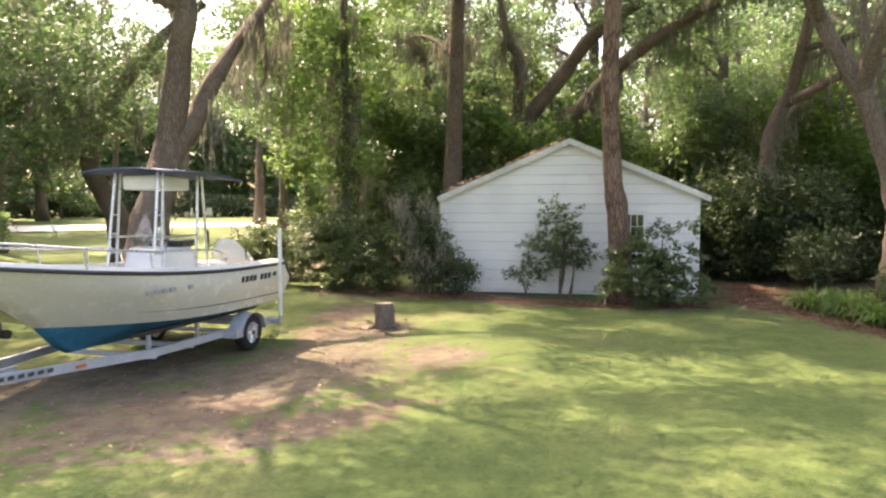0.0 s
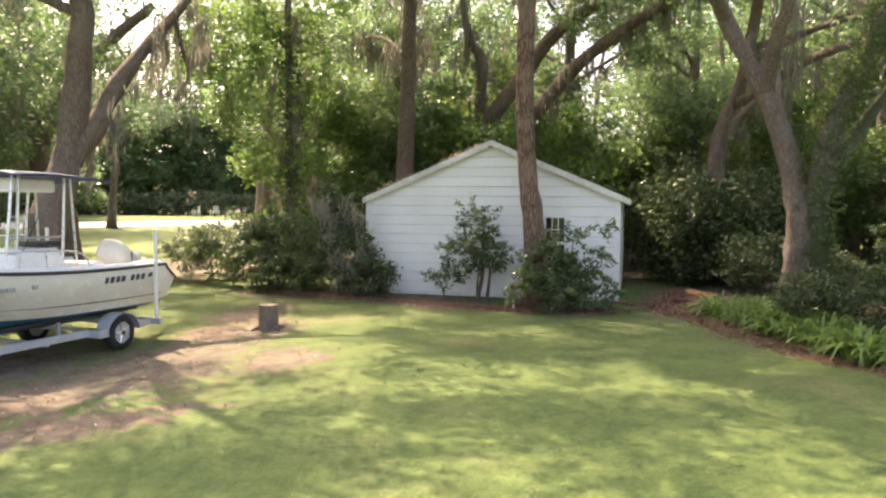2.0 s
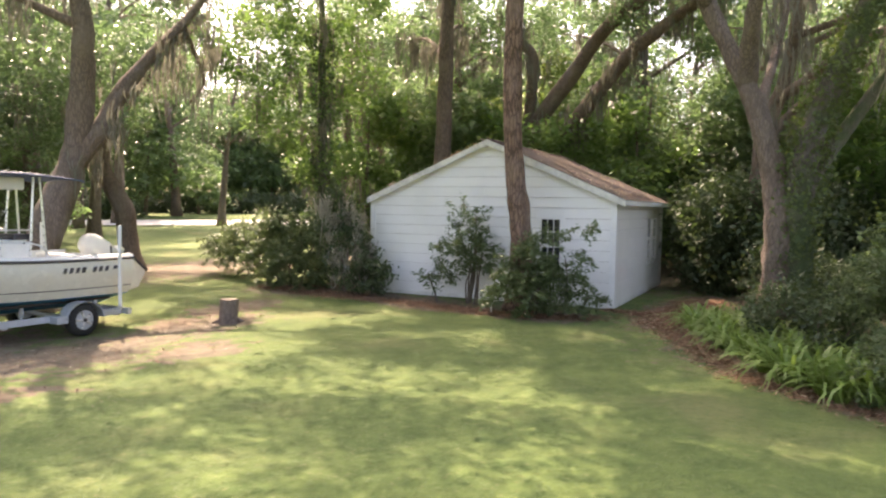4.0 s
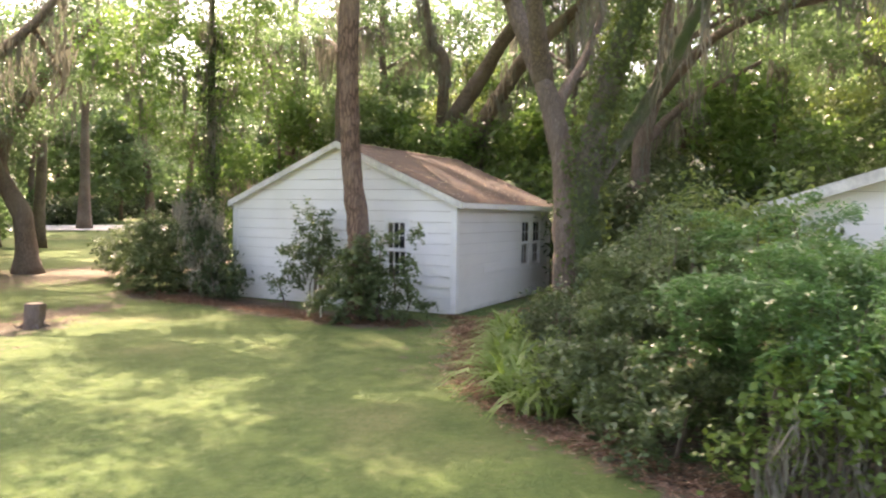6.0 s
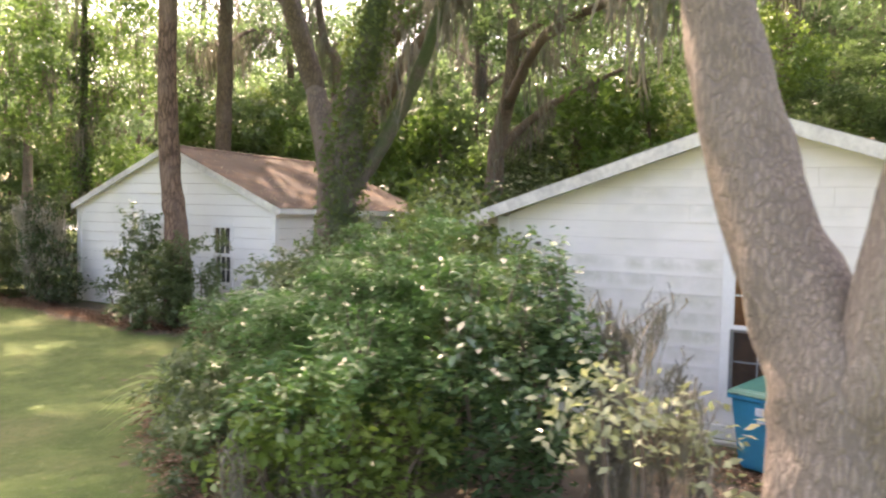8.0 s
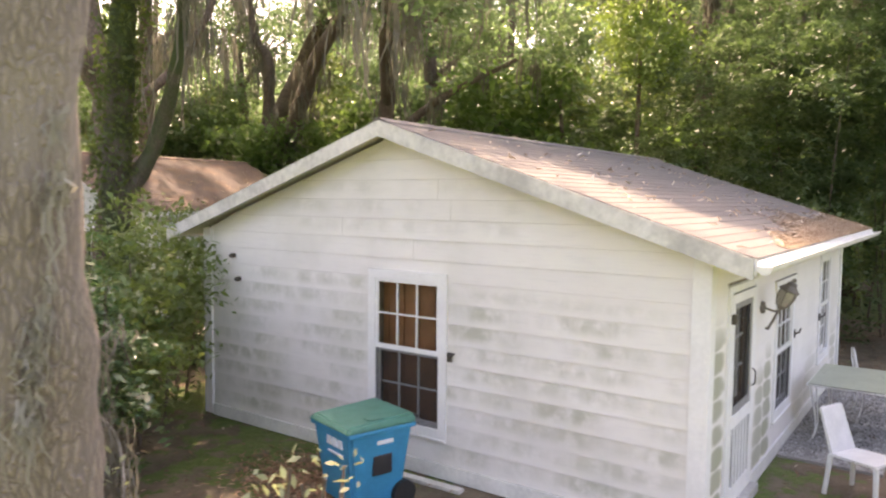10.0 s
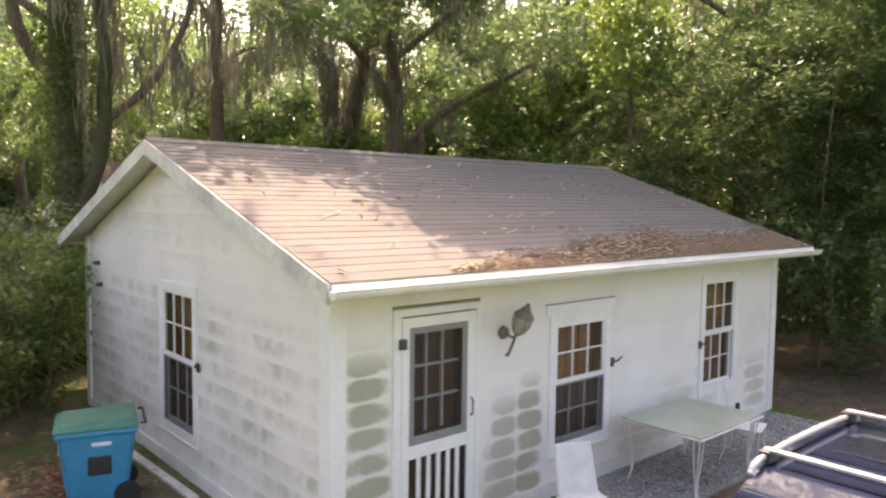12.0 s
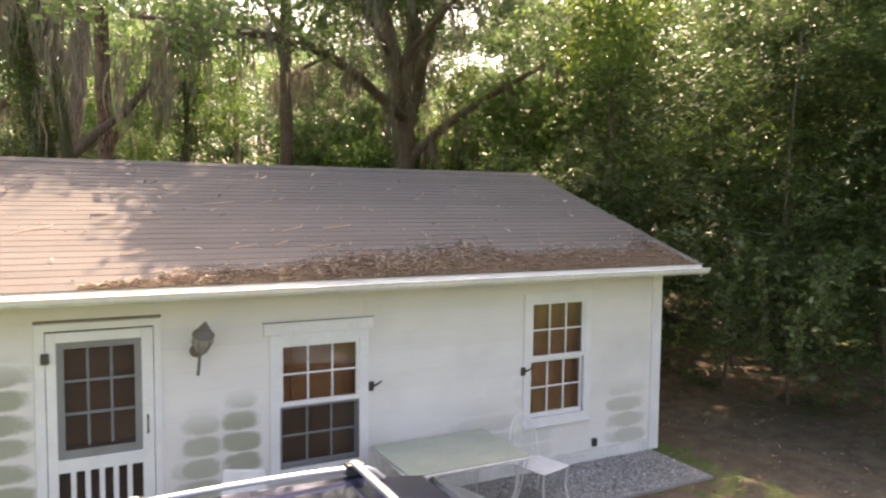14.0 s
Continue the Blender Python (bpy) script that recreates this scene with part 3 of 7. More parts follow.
def screen_material():
    g = Mat("insect_mesh", 0.6)
    g.col((0.03, 0.03, 0.03))
    tr = g.t.nodes.new("ShaderNodeBsdfTransparent")
    mx = g.t.nodes.new("ShaderNodeMixShader")
    mx.inputs[0].default_value = 0.28
    g.t.links.new(tr.outputs[0], mx.inputs[1])
    g.t.links.new(g.b.outputs[0], mx.inputs[2])
    g.t.links.new(mx.outputs[0], g.t.nodes["Material Output"].inputs["Surface"])
    return g.m


M["screen"] = screen_material()


def gable_roof(name, label, m, x0, x1, y0, y1, eave_z, ridge_z, mat, course=0.145, thick=0.09, barge=0.165):
    """A gable roof, ridge along x, over x0..x1 and y0..y1, with a course of shingles a piece."""
    r = thing(name, label, "roof", m=m, kind="structure")
    ym = (y0 + y1) / 2
    deck = bmesh.new()
    for ye in (y0, y1):
        hexa(deck, [(x0, ye, eave_z - thick), (x1, ye, eave_z - thick), (x1, ym, ridge_z - thick), (x0, ym, ridge_z - thick),
                    (x0, ye, eave_z), (x1, ye, eave_z), (x1, ym, ridge_z), (x0, ym, ridge_z)])
    part("roof_deck", deck, M["old_trim"], r)
    run = math.hypot(ym - y0, ridge_z - eave_z)
    n = int(run / course)
    for sgn, ye in ((1, y0), (-1, y1)):
        for k in range(n + 1):
            a0, a1 = k * course / run, min(1.0, ((k + 1) * course + 0.02) / run)
            p = lambda f: (ye + sgn * f * abs(ym - y0), eave_z + f * (ridge_z - eave_z))
            (ya, za), (yb, zb) = p(a0), p(a1)
            if k == 0:
                ya -= sgn * 0.02
            lift, low = 0.0085, 0.003
            bm = bmesh.new()
            e = 0.012
            hexa(bm, [(x0 - e, ya, za + low), (x1 + e, ya, za + low), (x1 + e, yb, zb + low * 0.5), (x0 - e, yb, zb + low * 0.5),
                      (x0 - e, ya, za + lift), (x1 + e, ya, za + lift), (x1 + e, yb, zb + low + 0.001), (x0 - e, yb, zb + low + 0.001)])
            part("shingle_course", bm, mat, r)
    cap = bmesh.new()
    for s in (-1, 1):
        hexa(cap, [(x0 - 0.014, ym, ridge_z + 0.012), (x1 + 0.014, ym, ridge_z + 0.012), (x1 + 0.014, ym + s * 0.13, ridge_z - 0.13 * 0.37 + 0.008), (x0 - 0.014, ym + s * 0.13, ridge_z - 0.13 * 0.37 + 0.008),
                   (x0 - 0.014, ym, ridge_z + 0.03), (x1 + 0.014, ym, ridge_z + 0.03), (x1 + 0.014, ym + s * 0.13, ridge_z - 0.13 * 0.37 + 0.024), (x0 - 0.014, ym + s * 0.13, ridge_z - 0.13 * 0.37 + 0.024)])
    part("ridge_cap", cap, mat, r)
    # barge boards on both gables and fascia along the eaves
    for x, s in ((x0, -1), (x1, 1)):
        for ye in (y0, y1):
            bm = bmesh.new()
            xa, xb = sorted((x + s * 0.004, x + s * 0.03))
            hexa(bm, [(xa, ye, eave_z - barge), (xb, ye, eave_z - barge), (xb, ym, ridge_z - barge), (xa, ym, ridge_z - barge),
                      (xa, ye, eave_z - 0.004), (xb, ye, eave_z - 0.004), (xb, ym, ridge_z - 0.004), (xa, ym, ridge_z - 0.004)])
            part("barge_board", bm, M["worn_trim"], r)
    for ye, s in ((y0, -1), (y1, 1)):
        ya, yb = sorted((ye + s * 0.002, ye + s * 0.022))
        part("fascia", block(x0, x1, ya, yb, eave_z - 0.125, eave_z - 0.012), M["trim"], r)
    return r


def build_house():
    W, D = 7.86, 6.62
    ez, rz, lip, back = 2.53, 3.785, 0.42, 0.5
    slope = (rz - ez) / ((D + lip + back) / 2)
    flat = ez + lip * slope - 0.1
    gab = lambda u: min(flat + u * slope, flat + (D - u) * slope)
    level = lambda u: flat
    door = (0.63, 1.62, 0.0, 2.2)
    w1, w2, gw = (2.77, 3.63, 0.55, 1.85), (5.83, 6.64, 0.68, 2.11), (2.73, 3.61, 0.52, 2.08)
    pad = lambda h, c: (h[0] - c, h[1] + c, max(0.0, h[2] - c), h[3] + c)
    fronts = [("wall_front", (0, 0, 0), (W, 0, 0), (0, -1, 0), level, [door, w1, w2]),
              ("wall_gable", (0, D, 0), (0, 0, 0), (-1, 0, 0), gab, [(D - gw[1], D - gw[0], gw[2], gw[3])]),
              ("wall_back", (W, D, 0), (0, D, 0), (0, 1, 0), level, []),
              ("wall_end", (W, 0, 0), (W, D, 0), (1, 0, 0), gab, [])]
    for name, a, b, out, top, holes in fronts:
        # side walls butt against the front and back walls
        if name in ("wall_gable", "wall_end"):
            d = (Vector(b) - Vector(a)).normalized()
            aa, bb = Vector(a) + d * 0.121, Vector(b) - d * 0.121
            t2 = lambda u: gab(u + 0.121)
            wl = part(name, wall_mesh(bmesh.new(), aa, bb, out, 0.12, t2, [(h[0] - 0.121, h[1] - 0.121, h[2], h[3]) for h in holes]), M["inner"])
        else:
            wl = part(name, wall_mesh(bmesh.new(), a, b, out, 0.12, top, holes), M["inner"])
        tagged(wl, "white-painted lap-board house wall with grey-green mildew stains", "wall", kind="structure")
        cut = [pad(h, 0.03 if h is door else 0.1) for h in holes]
        boards(wl, a, b, out, top, cut, COURSE, M["house_board"], 0.16, deep=0.010, lap=-0.002)
        # corner boards and skirting
        d = (Vector(b) - Vector(a)).normalized()
        L = (Vector(b) - Vector(a)).length
        fm = frame_of(a, b, out)
        butt = 0.0 if top is gab else 0.048
        for u0, u1 in ((-butt, 0.11), (L - 0.11, L + butt)):
            bm = block(u0, u1, -0.048, -0.001, 0.02, top(max(0, u0)) - 0.02)
            bm.transform(fm)
            part("corner_board", bm, M["trim"], wl)
        bm = block(0.115, L - 0.115, -0.042, -0.002, 0.0, 0.155)
        bm.transform(fm)
        part("skirting_board", bm, M["old_trim"], wl)
    fm = frame_of((0, 0, 0), (W, 0, 0), (0, -1, 0))
    sash_window("window_1", fm, *w1, "white double-hung window with brown curtain and screen", casing=0.1)
    sash_window("window_2", fm, *w2, "white double-hung window with brown curtain", screen=False, casing=0.1)
    fg = frame_of((0, D, 0), (0, 0, 0), (-1, 0, 0))
    sash_window("window_3", fg, D - gw[1], D - gw[0], gw[2], gw[3], "white gable window with brown curtain and screen")
    fl = part("floor", block(0.13, W - 0.13, 0.13, D - 0.13, -0.03, 0.02), M["inner"])
    tagged(fl, "dim wooden floor inside the house", "floor", kind="structure")
    cl = part("ceiling", block(0.13, W - 0.13, 0.13, D - 0.13, flat - 0.12, flat - 0.06), M["inner"])
    tagged(cl, "dim ceiling inside the house", "ceiling", kind="structure")
    gable_roof("roof_house", "brown shingle gable roof with fallen leaves along the gutter", pose(0, 0, 0), -0.28, 8.2, -lip, D + back, ez, rz, M["shingle"])


def build_shed():
    m = pose(2.72, 20.73, 0, 0, 0, -85.4)
    W, D = 6.69, 6.6
    ez, rz, lip = 2.60, 4.10, 0.22
    slope = (rz - ez) / (W / 2 + lip)
    flat = ez + lip * slope - 0.1
    gab = lambda u: min(flat + u * slope, flat + (W - u) * slope)
    level = lambda u: flat
    fw = (4.84, 5.38, 0.75, 2.14)
    sw = [(4.2, 4.8, 0.9, 2.16), (5.1, 5.7, 0.9, 2.16)]
    pad = lambda h, c: (h[0] - c, h[1] + c, max(0.0, h[2] - c), h[3] + c)
    place = lambda p: m @ Vector(p)
    turn = m.to_3x3()
    sides = [("wall_shed_front", (0, 0, 0), (W, 0, 0), (0, -1, 0), gab, [fw]), ("wall_shed_side", (W, 0, 0), (W, D, 0), (1, 0, 0), level, sw),
             ("wall_shed_back", (W, D, 0), (0, D, 0), (0, 1, 0), gab, []), ("wall_shed_far_side", (0, D, 0), (0, 0, 0), (-1, 0, 0), level, [])]
    for name, a, b, out, top, holes in sides:
        aw, bw, ow = place(a), place(b), turn @ Vector(out)
        if top is level:
            d = (bw - aw).normalized()
            wl = part(name, wall_mesh(bmesh.new(), aw + d * 0.121, bw - d * 0.121, ow, 0.12, top, [(h[0] - 0.121, h[1] - 0.121, h[2], h[3]) for h in holes]), M["inner"])
        else:
            wl = part(name, wall_mesh(bmesh.new(), aw, bw, ow, 0.12, top, holes), M["inner"])
        tagged(wl, "white-painted lap-board wall of the garden shed", "wall", kind="structure")
        boards(wl, aw, bw, ow, top, [pad(h, 0.08) for h in holes], 0.255, M["shed_board"], 0.1, deep=0.03, lap=-0.007)
        L = (bw - aw).length
        fm = frame_of(aw, bw, ow)
        butt = 0.0 if top is level else 0.05
        for u0, u1 in ((-butt, 0.1), (L - 0.1, L + butt)):
            bm = block(u0, u1, -0.05, -0.001, 0.02, top(max(0, u0)) - 0.02)
            bm.transform(fm)
            part("corner_board", bm, M["trim"], wl)
        bm = block(0.105, L - 0.105, -0.035, -0.002, 0.0, 0.095)
        bm.transform(fm)
        part("skirting_board", bm, M["old_trim"], wl)
        for k, h in enumerate(holes):
            sash_window("window_%d" % (4 + k + (1 if name == "wall_shed_side" else 0)), fm, *h, "white shed window with dark panes", screen=False, casing=0.08, cols=3 if top is gab else 2, rows=2, cloth=M["dim_cloth"])
    fl = part("floor_shed", block(0.13, W - 0.13, 0.13, D - 0.13, -0.03, 0.02), M["concrete"])
    fl.matrix_basis = m
    tagged(fl, "bare concrete shed floor", "floor", kind="structure")
    gable_roof("roof_shed", "brown shingle gable roof strewn with fallen leaves", m @ pose(W, 0, 0, 0, 0, 90),
               -0.2, D + 0.2, -0.27, W + 0.06, ez, rz, M["shed_shingle"], barge=0.16)


build_house()
build_shed()


# ---- trees ----
def tree(name, label, limbs, crown, leaf, mat, seed=1, per=52, size=0.088, spread=0.27, moss=0, moss_len=1.1, moss_at=None, m=None, group="", shell=0.5):
    """limbs: (points, start radius, end radius); crown: blobs; moss: number of hanging bundles."""
    rng = np.random.default_rng(seed)
    t = thing(name, label, "tree", group, m)
    for k, (pts, r0, r1) in enumerate(limbs):
        p = smooth_path(pts, 7)
        n = len(p)
        rad = [r0 + (r1 - r0) * (i / (n - 1)) ** 0.8 for i in range(n)]
        if k == 0 and Vector(pts[0]).z < 0.3:
            rad[0] *= 1.45
            rad[1] *= 1.22
            if n > 2:
                rad[2] *= 1.08
        part("trunk" if k == 0 else "limb", tube(p, rad, 16 if k == 0 else 10, rough=0.24, seed=seed + k), mat, t, smooth=True)
    if crown:
        at = clumps(rng, crown, per, spread, shell)
        quads("crown", leaf_quads(rng, at, size), leaf, t)
    if moss:
        tops = []
        for pts, r0, r1 in (moss_at or limbs[1:] or limbs):
            p = smooth_path(pts, 8)
            for q in p:
                if q.z > 3.2:
                    tops.append(q)
        if crown:
            b = clumps(rng, [(x, y, z - 0.35 * rz, rx * 0.9, ry * 0.9, rz * 0.6, 6) for x, y, z, rx, ry, rz, k in crown], 1, 0.2)
            tops += [Vector(q) for q in b]
        tops = np.array([tops[rng.integers(len(tops))] for _ in range(moss)]) + rng.normal(size=(moss, 3)) * (0.35, 0.35, 0.1)
        quads("moss", moss_quads(rng, tops, moss_len), M["moss"], t, "grey hanging moss")["kind"] = "stuff"
    return t


def shrub(name, label, blobs, leaf, seed, per=40, size=0.06, spread=0.13, stems=6, shell=0.35, group="", category="shrub", slim=0.45, flat=0.5, spray=None, shoots=(0, 0.4)):
    rng = np.random.default_rng(seed)
    base = np.mean([b[:2] for b in blobs], axis=0)
    s = thing(name, label, category, group, pose(base[0], base[1], 0))
    loc = [(x - base[0], y - base[1], z, rx, ry, rz, k) for x, y, z, rx, ry, rz, k in blobs]
    for k in range(stems):
        x, y, z, rx, ry, rz, _ = loc[k % len(loc)]
        a = rng.uniform(0, 6.28)
        b0 = Vector((x * 0.8 + 0.25 * rx * math.cos(a), y * 0.8 + 0.25 * ry * math.sin(a), -0.03))
        e = Vector((x + 0.6 * rx * math.cos(a), y + 0.6 * ry * math.sin(a), z + 0.5 * rz))
        mid = b0.lerp(e, 0.5) + Vector((rng.normal() * 0.06, rng.normal() * 0.06, 0.05))
        part("stem", tube(smooth_path([b0, mid, e], 4), list(np.linspace(0.028, 0.008, 9)), 6), M["twig"], s)
    at = boughs(rng, loc, *spray) if spray else clumps(rng, loc, per, spread, shell)
    # single sprays reaching out of the mass
    out = clumps(rng, [(x, y, z + 0.1 * rz, rx * 1.18, ry * 1.18, rz * 1.15, max(2, k // 7)) for x, y, z, rx, ry, rz, k in loc], max(4, per // 3), spread * 0.7, 0.9)
    at = np.concatenate([at, out])
    # upright shoots that break the outline
    for k in range(shoots[0]):
        x, y, z, rx, ry, rz, _ = loc[rng.integers(len(loc))]
        a, f = rng.uniform(0, 6.28), rng.uniform(0, 0.8)
        b0 = np.array((x + f * rx * math.cos(a), y + f * ry * math.sin(a), z + rz * (1 - f * f) ** 0.5 - 0.15))
        L = shoots[1] * rng.uniform(0.5, 1.3)
        tip = b0 + np.array((rng.normal() * 0.3 * L, rng.normal() * 0.3 * L, L + 0.12))
        part("shoot", tube([b0, (b0 + tip) / 2 + rng.normal(size=3) * 0.03, tip], [0.008, 0.006, 0.003], 5), M["twig"], s)
        t = rng.uniform(0.25, 1.05, (int(26 + 30 * L), 1))
        at = np.concatenate([at, b0 + (tip - b0) * t + rng.normal(size=(len(t), 3)) * (size * 1.1)])
    at[:, 2] = np.maximum(at[:, 2], 0.04)
    quads("foliage", leaf_quads(rng, at, size, flat, slim), leaf, s)
    return s


# many crown blobs above z 10 are unseen, added and thinned to dapple the lawn
# pine before the shed
tree("pine_tree", "slender leaning pine with flaking brown bark before the shed",
     [([(2.08, 15.9, -0.05), (2.08, 15.92, 1.3), (2.06, 16.03, 2.4), (2.02, 16.14, 3.4), (1.96, 16.2, 6.0), (1.9, 16.1, 12), (1.9, 16.1, 17)], 0.315, 0.16),
      ([(1.95, 16.1, 12.5), (3.4, 17.0, 13.4)], 0.06, 0.02), ([(1.95, 16.1, 13.5), (0.4, 14.8, 14.6)], 0.06, 0.02), ([(1.95, 16.1, 14.5), (1.2, 17.7, 15.8)], 0.05, 0.02)],
     [(1.9, 16.1, 16, 2.6, 2.6, 2.0, 84), (3.2, 16.9, 14, 1.6, 1.6, 0.8, 34), (0.2, 14.6, 15, 1.9, 1.9, 0.8, 60), (0.6, 18.4, 14.5, 2.4, 2.2, 0.9, 140), (3.4, 19.8, 14, 2.6, 2.4, 0.9, 170)], M["leaf_oak"], M["pine_bark"], 3)

# two-stemmed oak beside the shed, one stem wrapped in vines
tree("oak_tree", "forked oak with pale bark and moss beside the shed",
     [([(0.85, 10.3, -0.05), (0.75, 10.28, 1.2), (0.64, 10.25, 2.1), (0.84, 10.42, 3.17), (0.93, 10.74, 4.24), (1.05, 11.04, 4.95), (1.25, 11.7, 6.3), (1.4, 12.6, 8.6), (1.2, 13.5, 12)], 0.31, 0.12),
      ([(1.02, 10.95, 4.75), (0.5, 10.85, 5.5), (-0.02, 10.68, 6.2), (-0.3, 10.5, 7.4), (-0.7, 10.2, 9.4)], 0.19, 0.07), ([(0.92, 10.7, 4.1), (1.55, 10.68, 4.75), (2.34, 10.62, 5.5), (3.0, 10.5, 6.7), (3.4, 10.3, 8.4)], 0.13, 0.05),
      ([(1.25, 11.7, 6.3), (-0.2, 12.4, 7.6), (-2.2, 13.4, 9.4), (-4.0, 14.4, 11)], 0.12, 0.05), ([(1.3, 12.6, 8.6), (3.5, 14.5, 12)], 0.1, 0.04)],
     [(1.0, 12.8, 12.6, 3.6, 3.6, 1.8, 84), (-4.0, 14.4, 11.6, 3.0, 3.0, 1.2, 120), (3.6, 14.5, 12.4, 2.6, 2.6, 1.4, 90), (-1.5, 16.5, 13, 3.0, 3.0, 1.3, 110)],
     M["leaf_oak"], M["oak_bark"], 5, moss=70, moss_len=1.3, moss_at=[([(-0.2, 12.4, 7.6), (-2.2, 13.4, 9.4)], 0, 0), ([(2.6, 10.6, 5.9), (3.4, 10.3, 8.4)], 0, 0)])
tree("vine_wrapped_oak", "oak trunk wrapped in green creeper beside the shed",
     [([(0.95, 9.95, -0.05), (0.75, 9.96, 1.6), (0.6, 9.93, 2.86), (0.55, 9.7, 4.1), (0.34, 9.2, 5.3), (0.1, 8.6, 6.8), (-0.2, 8.0, 9.2), (-0.2, 7.6, 11)], 0.29, 0.13),
      ([(0.62, 9.9, 2.8), (0.86, 9.55, 3.4), (0.95, 9.12, 4.1), (0.85, 8.5, 5.1), (0.6, 7.9, 6.3), (0.3, 7.0, 9.0)], 0.17, 0.07)],
     [(1.2, 7.2, 12, 3.0, 3.0, 1.4, 120), (-1.5, 7.3, 11.4, 2.6, 2.6, 1.1, 46)], M["leaf_shrub"], M["vine_bark"], 6, moss=70, moss_len=1.4, per=24, size=0.075, spread=0.2, moss_at=[([(0.85, 8.5, 5.4), (0.3, 7.0, 9.0)], 0, 0), ([(0.1, 8.6, 6.8), (-0.2, 7.6, 11)], 0, 0)])


def creeper(parent, pts, radius, n, size, leaf, seed, label=""):
    """Creeper leaves clinging round a stem."""
    rng = np.random.default_rng(seed)
    p = np.array(smooth_path(pts, 12))
    k = rng.integers(0, len(p), n)
    a = rng.uniform(0, 2 * math.pi, n)
    clump = 0.75 + 0.5 * np.sin(k * 0.9 + 3 * np.sin(a)) ** 2
    r = radius * rng.uniform(0.85, 1.45, n) * clump
    at = p[k] + np.stack([np.cos(a) * r, np.sin(a) * r, rng.normal(size=n) * 0.08], 1)
    quads("creeper", leaf_quads(rng, at, size, 0.1, 0.55), leaf, parent, label)["kind"] = "stuff"


creeper(bpy.data.objects["vine_wrapped_oak"], [(0.95, 9.95, 0.1), (0.75, 9.96, 1.6), (0.6, 9.93, 2.86), (0.55, 9.7, 4.1), (0.34, 9.2, 5.3), (0.1, 8.6, 6.8)], 0.29, 4200, 0.05, M["leaf_creeper"], 61, "green creeper leaves")

# forked oak close to the house gable
tree("forked_oak", "thick forked oak with pale furrowed bark near the house",
     [([(-4.31, 2.32, -0.05), (-4.35, 2.3, 0.9), (-4.33, 2.38, 1.7), (-4.16, 2.7, 2.5), (-4.03, 3.0, 3.5), (-3.98, 3.3, 5.0), (-4.1, 3.5, 8)], 0.43, 0.18),
      ([(-4.31, 2.28, 0.15), (-4.35, 2.2, 1.2), (-4.46, 1.98, 2.1), (-4.56, 1.82, 3.2), (-4.56, 1.62, 4.4), (-4.4, 1.2, 6.5), (-3.8, 0.8, 10)], 0.36, 0.19),
      ([(-4.4, 1.2, 6.6), (-2.6, 2.0, 8.4), (-1.3, 3.0, 9)], 0.11, 0.04), ([(-4.3, 3.5, 7.8), (-6.8, 5.0, 9.8)], 0.1, 0.04), ([(-4.3, 3.4, 7.4), (-5.2, 6.4, 9.6), (-6.6, 9.2, 11)], 0.12, 0.04)],
     [(-4.6, 3.8, 10.4, 3.0, 3.0, 1.3, 60), (-3.6, 0.8, 11.4, 2.8, 2.8, 1.5, 50), (-7.0, 5.2, 10.4, 2.4, 2.4, 1.1, 50), (-1.4, 3.2, 9.4, 2.0, 2.0, 1.0, 60), (-6.6, 9.4, 11.5, 3.0, 2.6, 1.2, 110)], M["leaf_oak"], M["grey_bark"], 8, moss=0)
_rng = np.random.default_rng(70)
_f = _rng.uniform(0, 1, 22)
veil = quads("moss", moss_quads(_rng, np.stack([-4.62 + 0.08 * _f, 1.72 - 0.22 * _f + 0.03 * np.sin(_f * 40), 1.95 + 1.45 * _f], 1), 0.34, 10, 0.006, 0.03), M["lit_moss"], bpy.data.objects["forked_oak"], "grey moss hanging down the trunk")
veil["kind"] = "stuff"

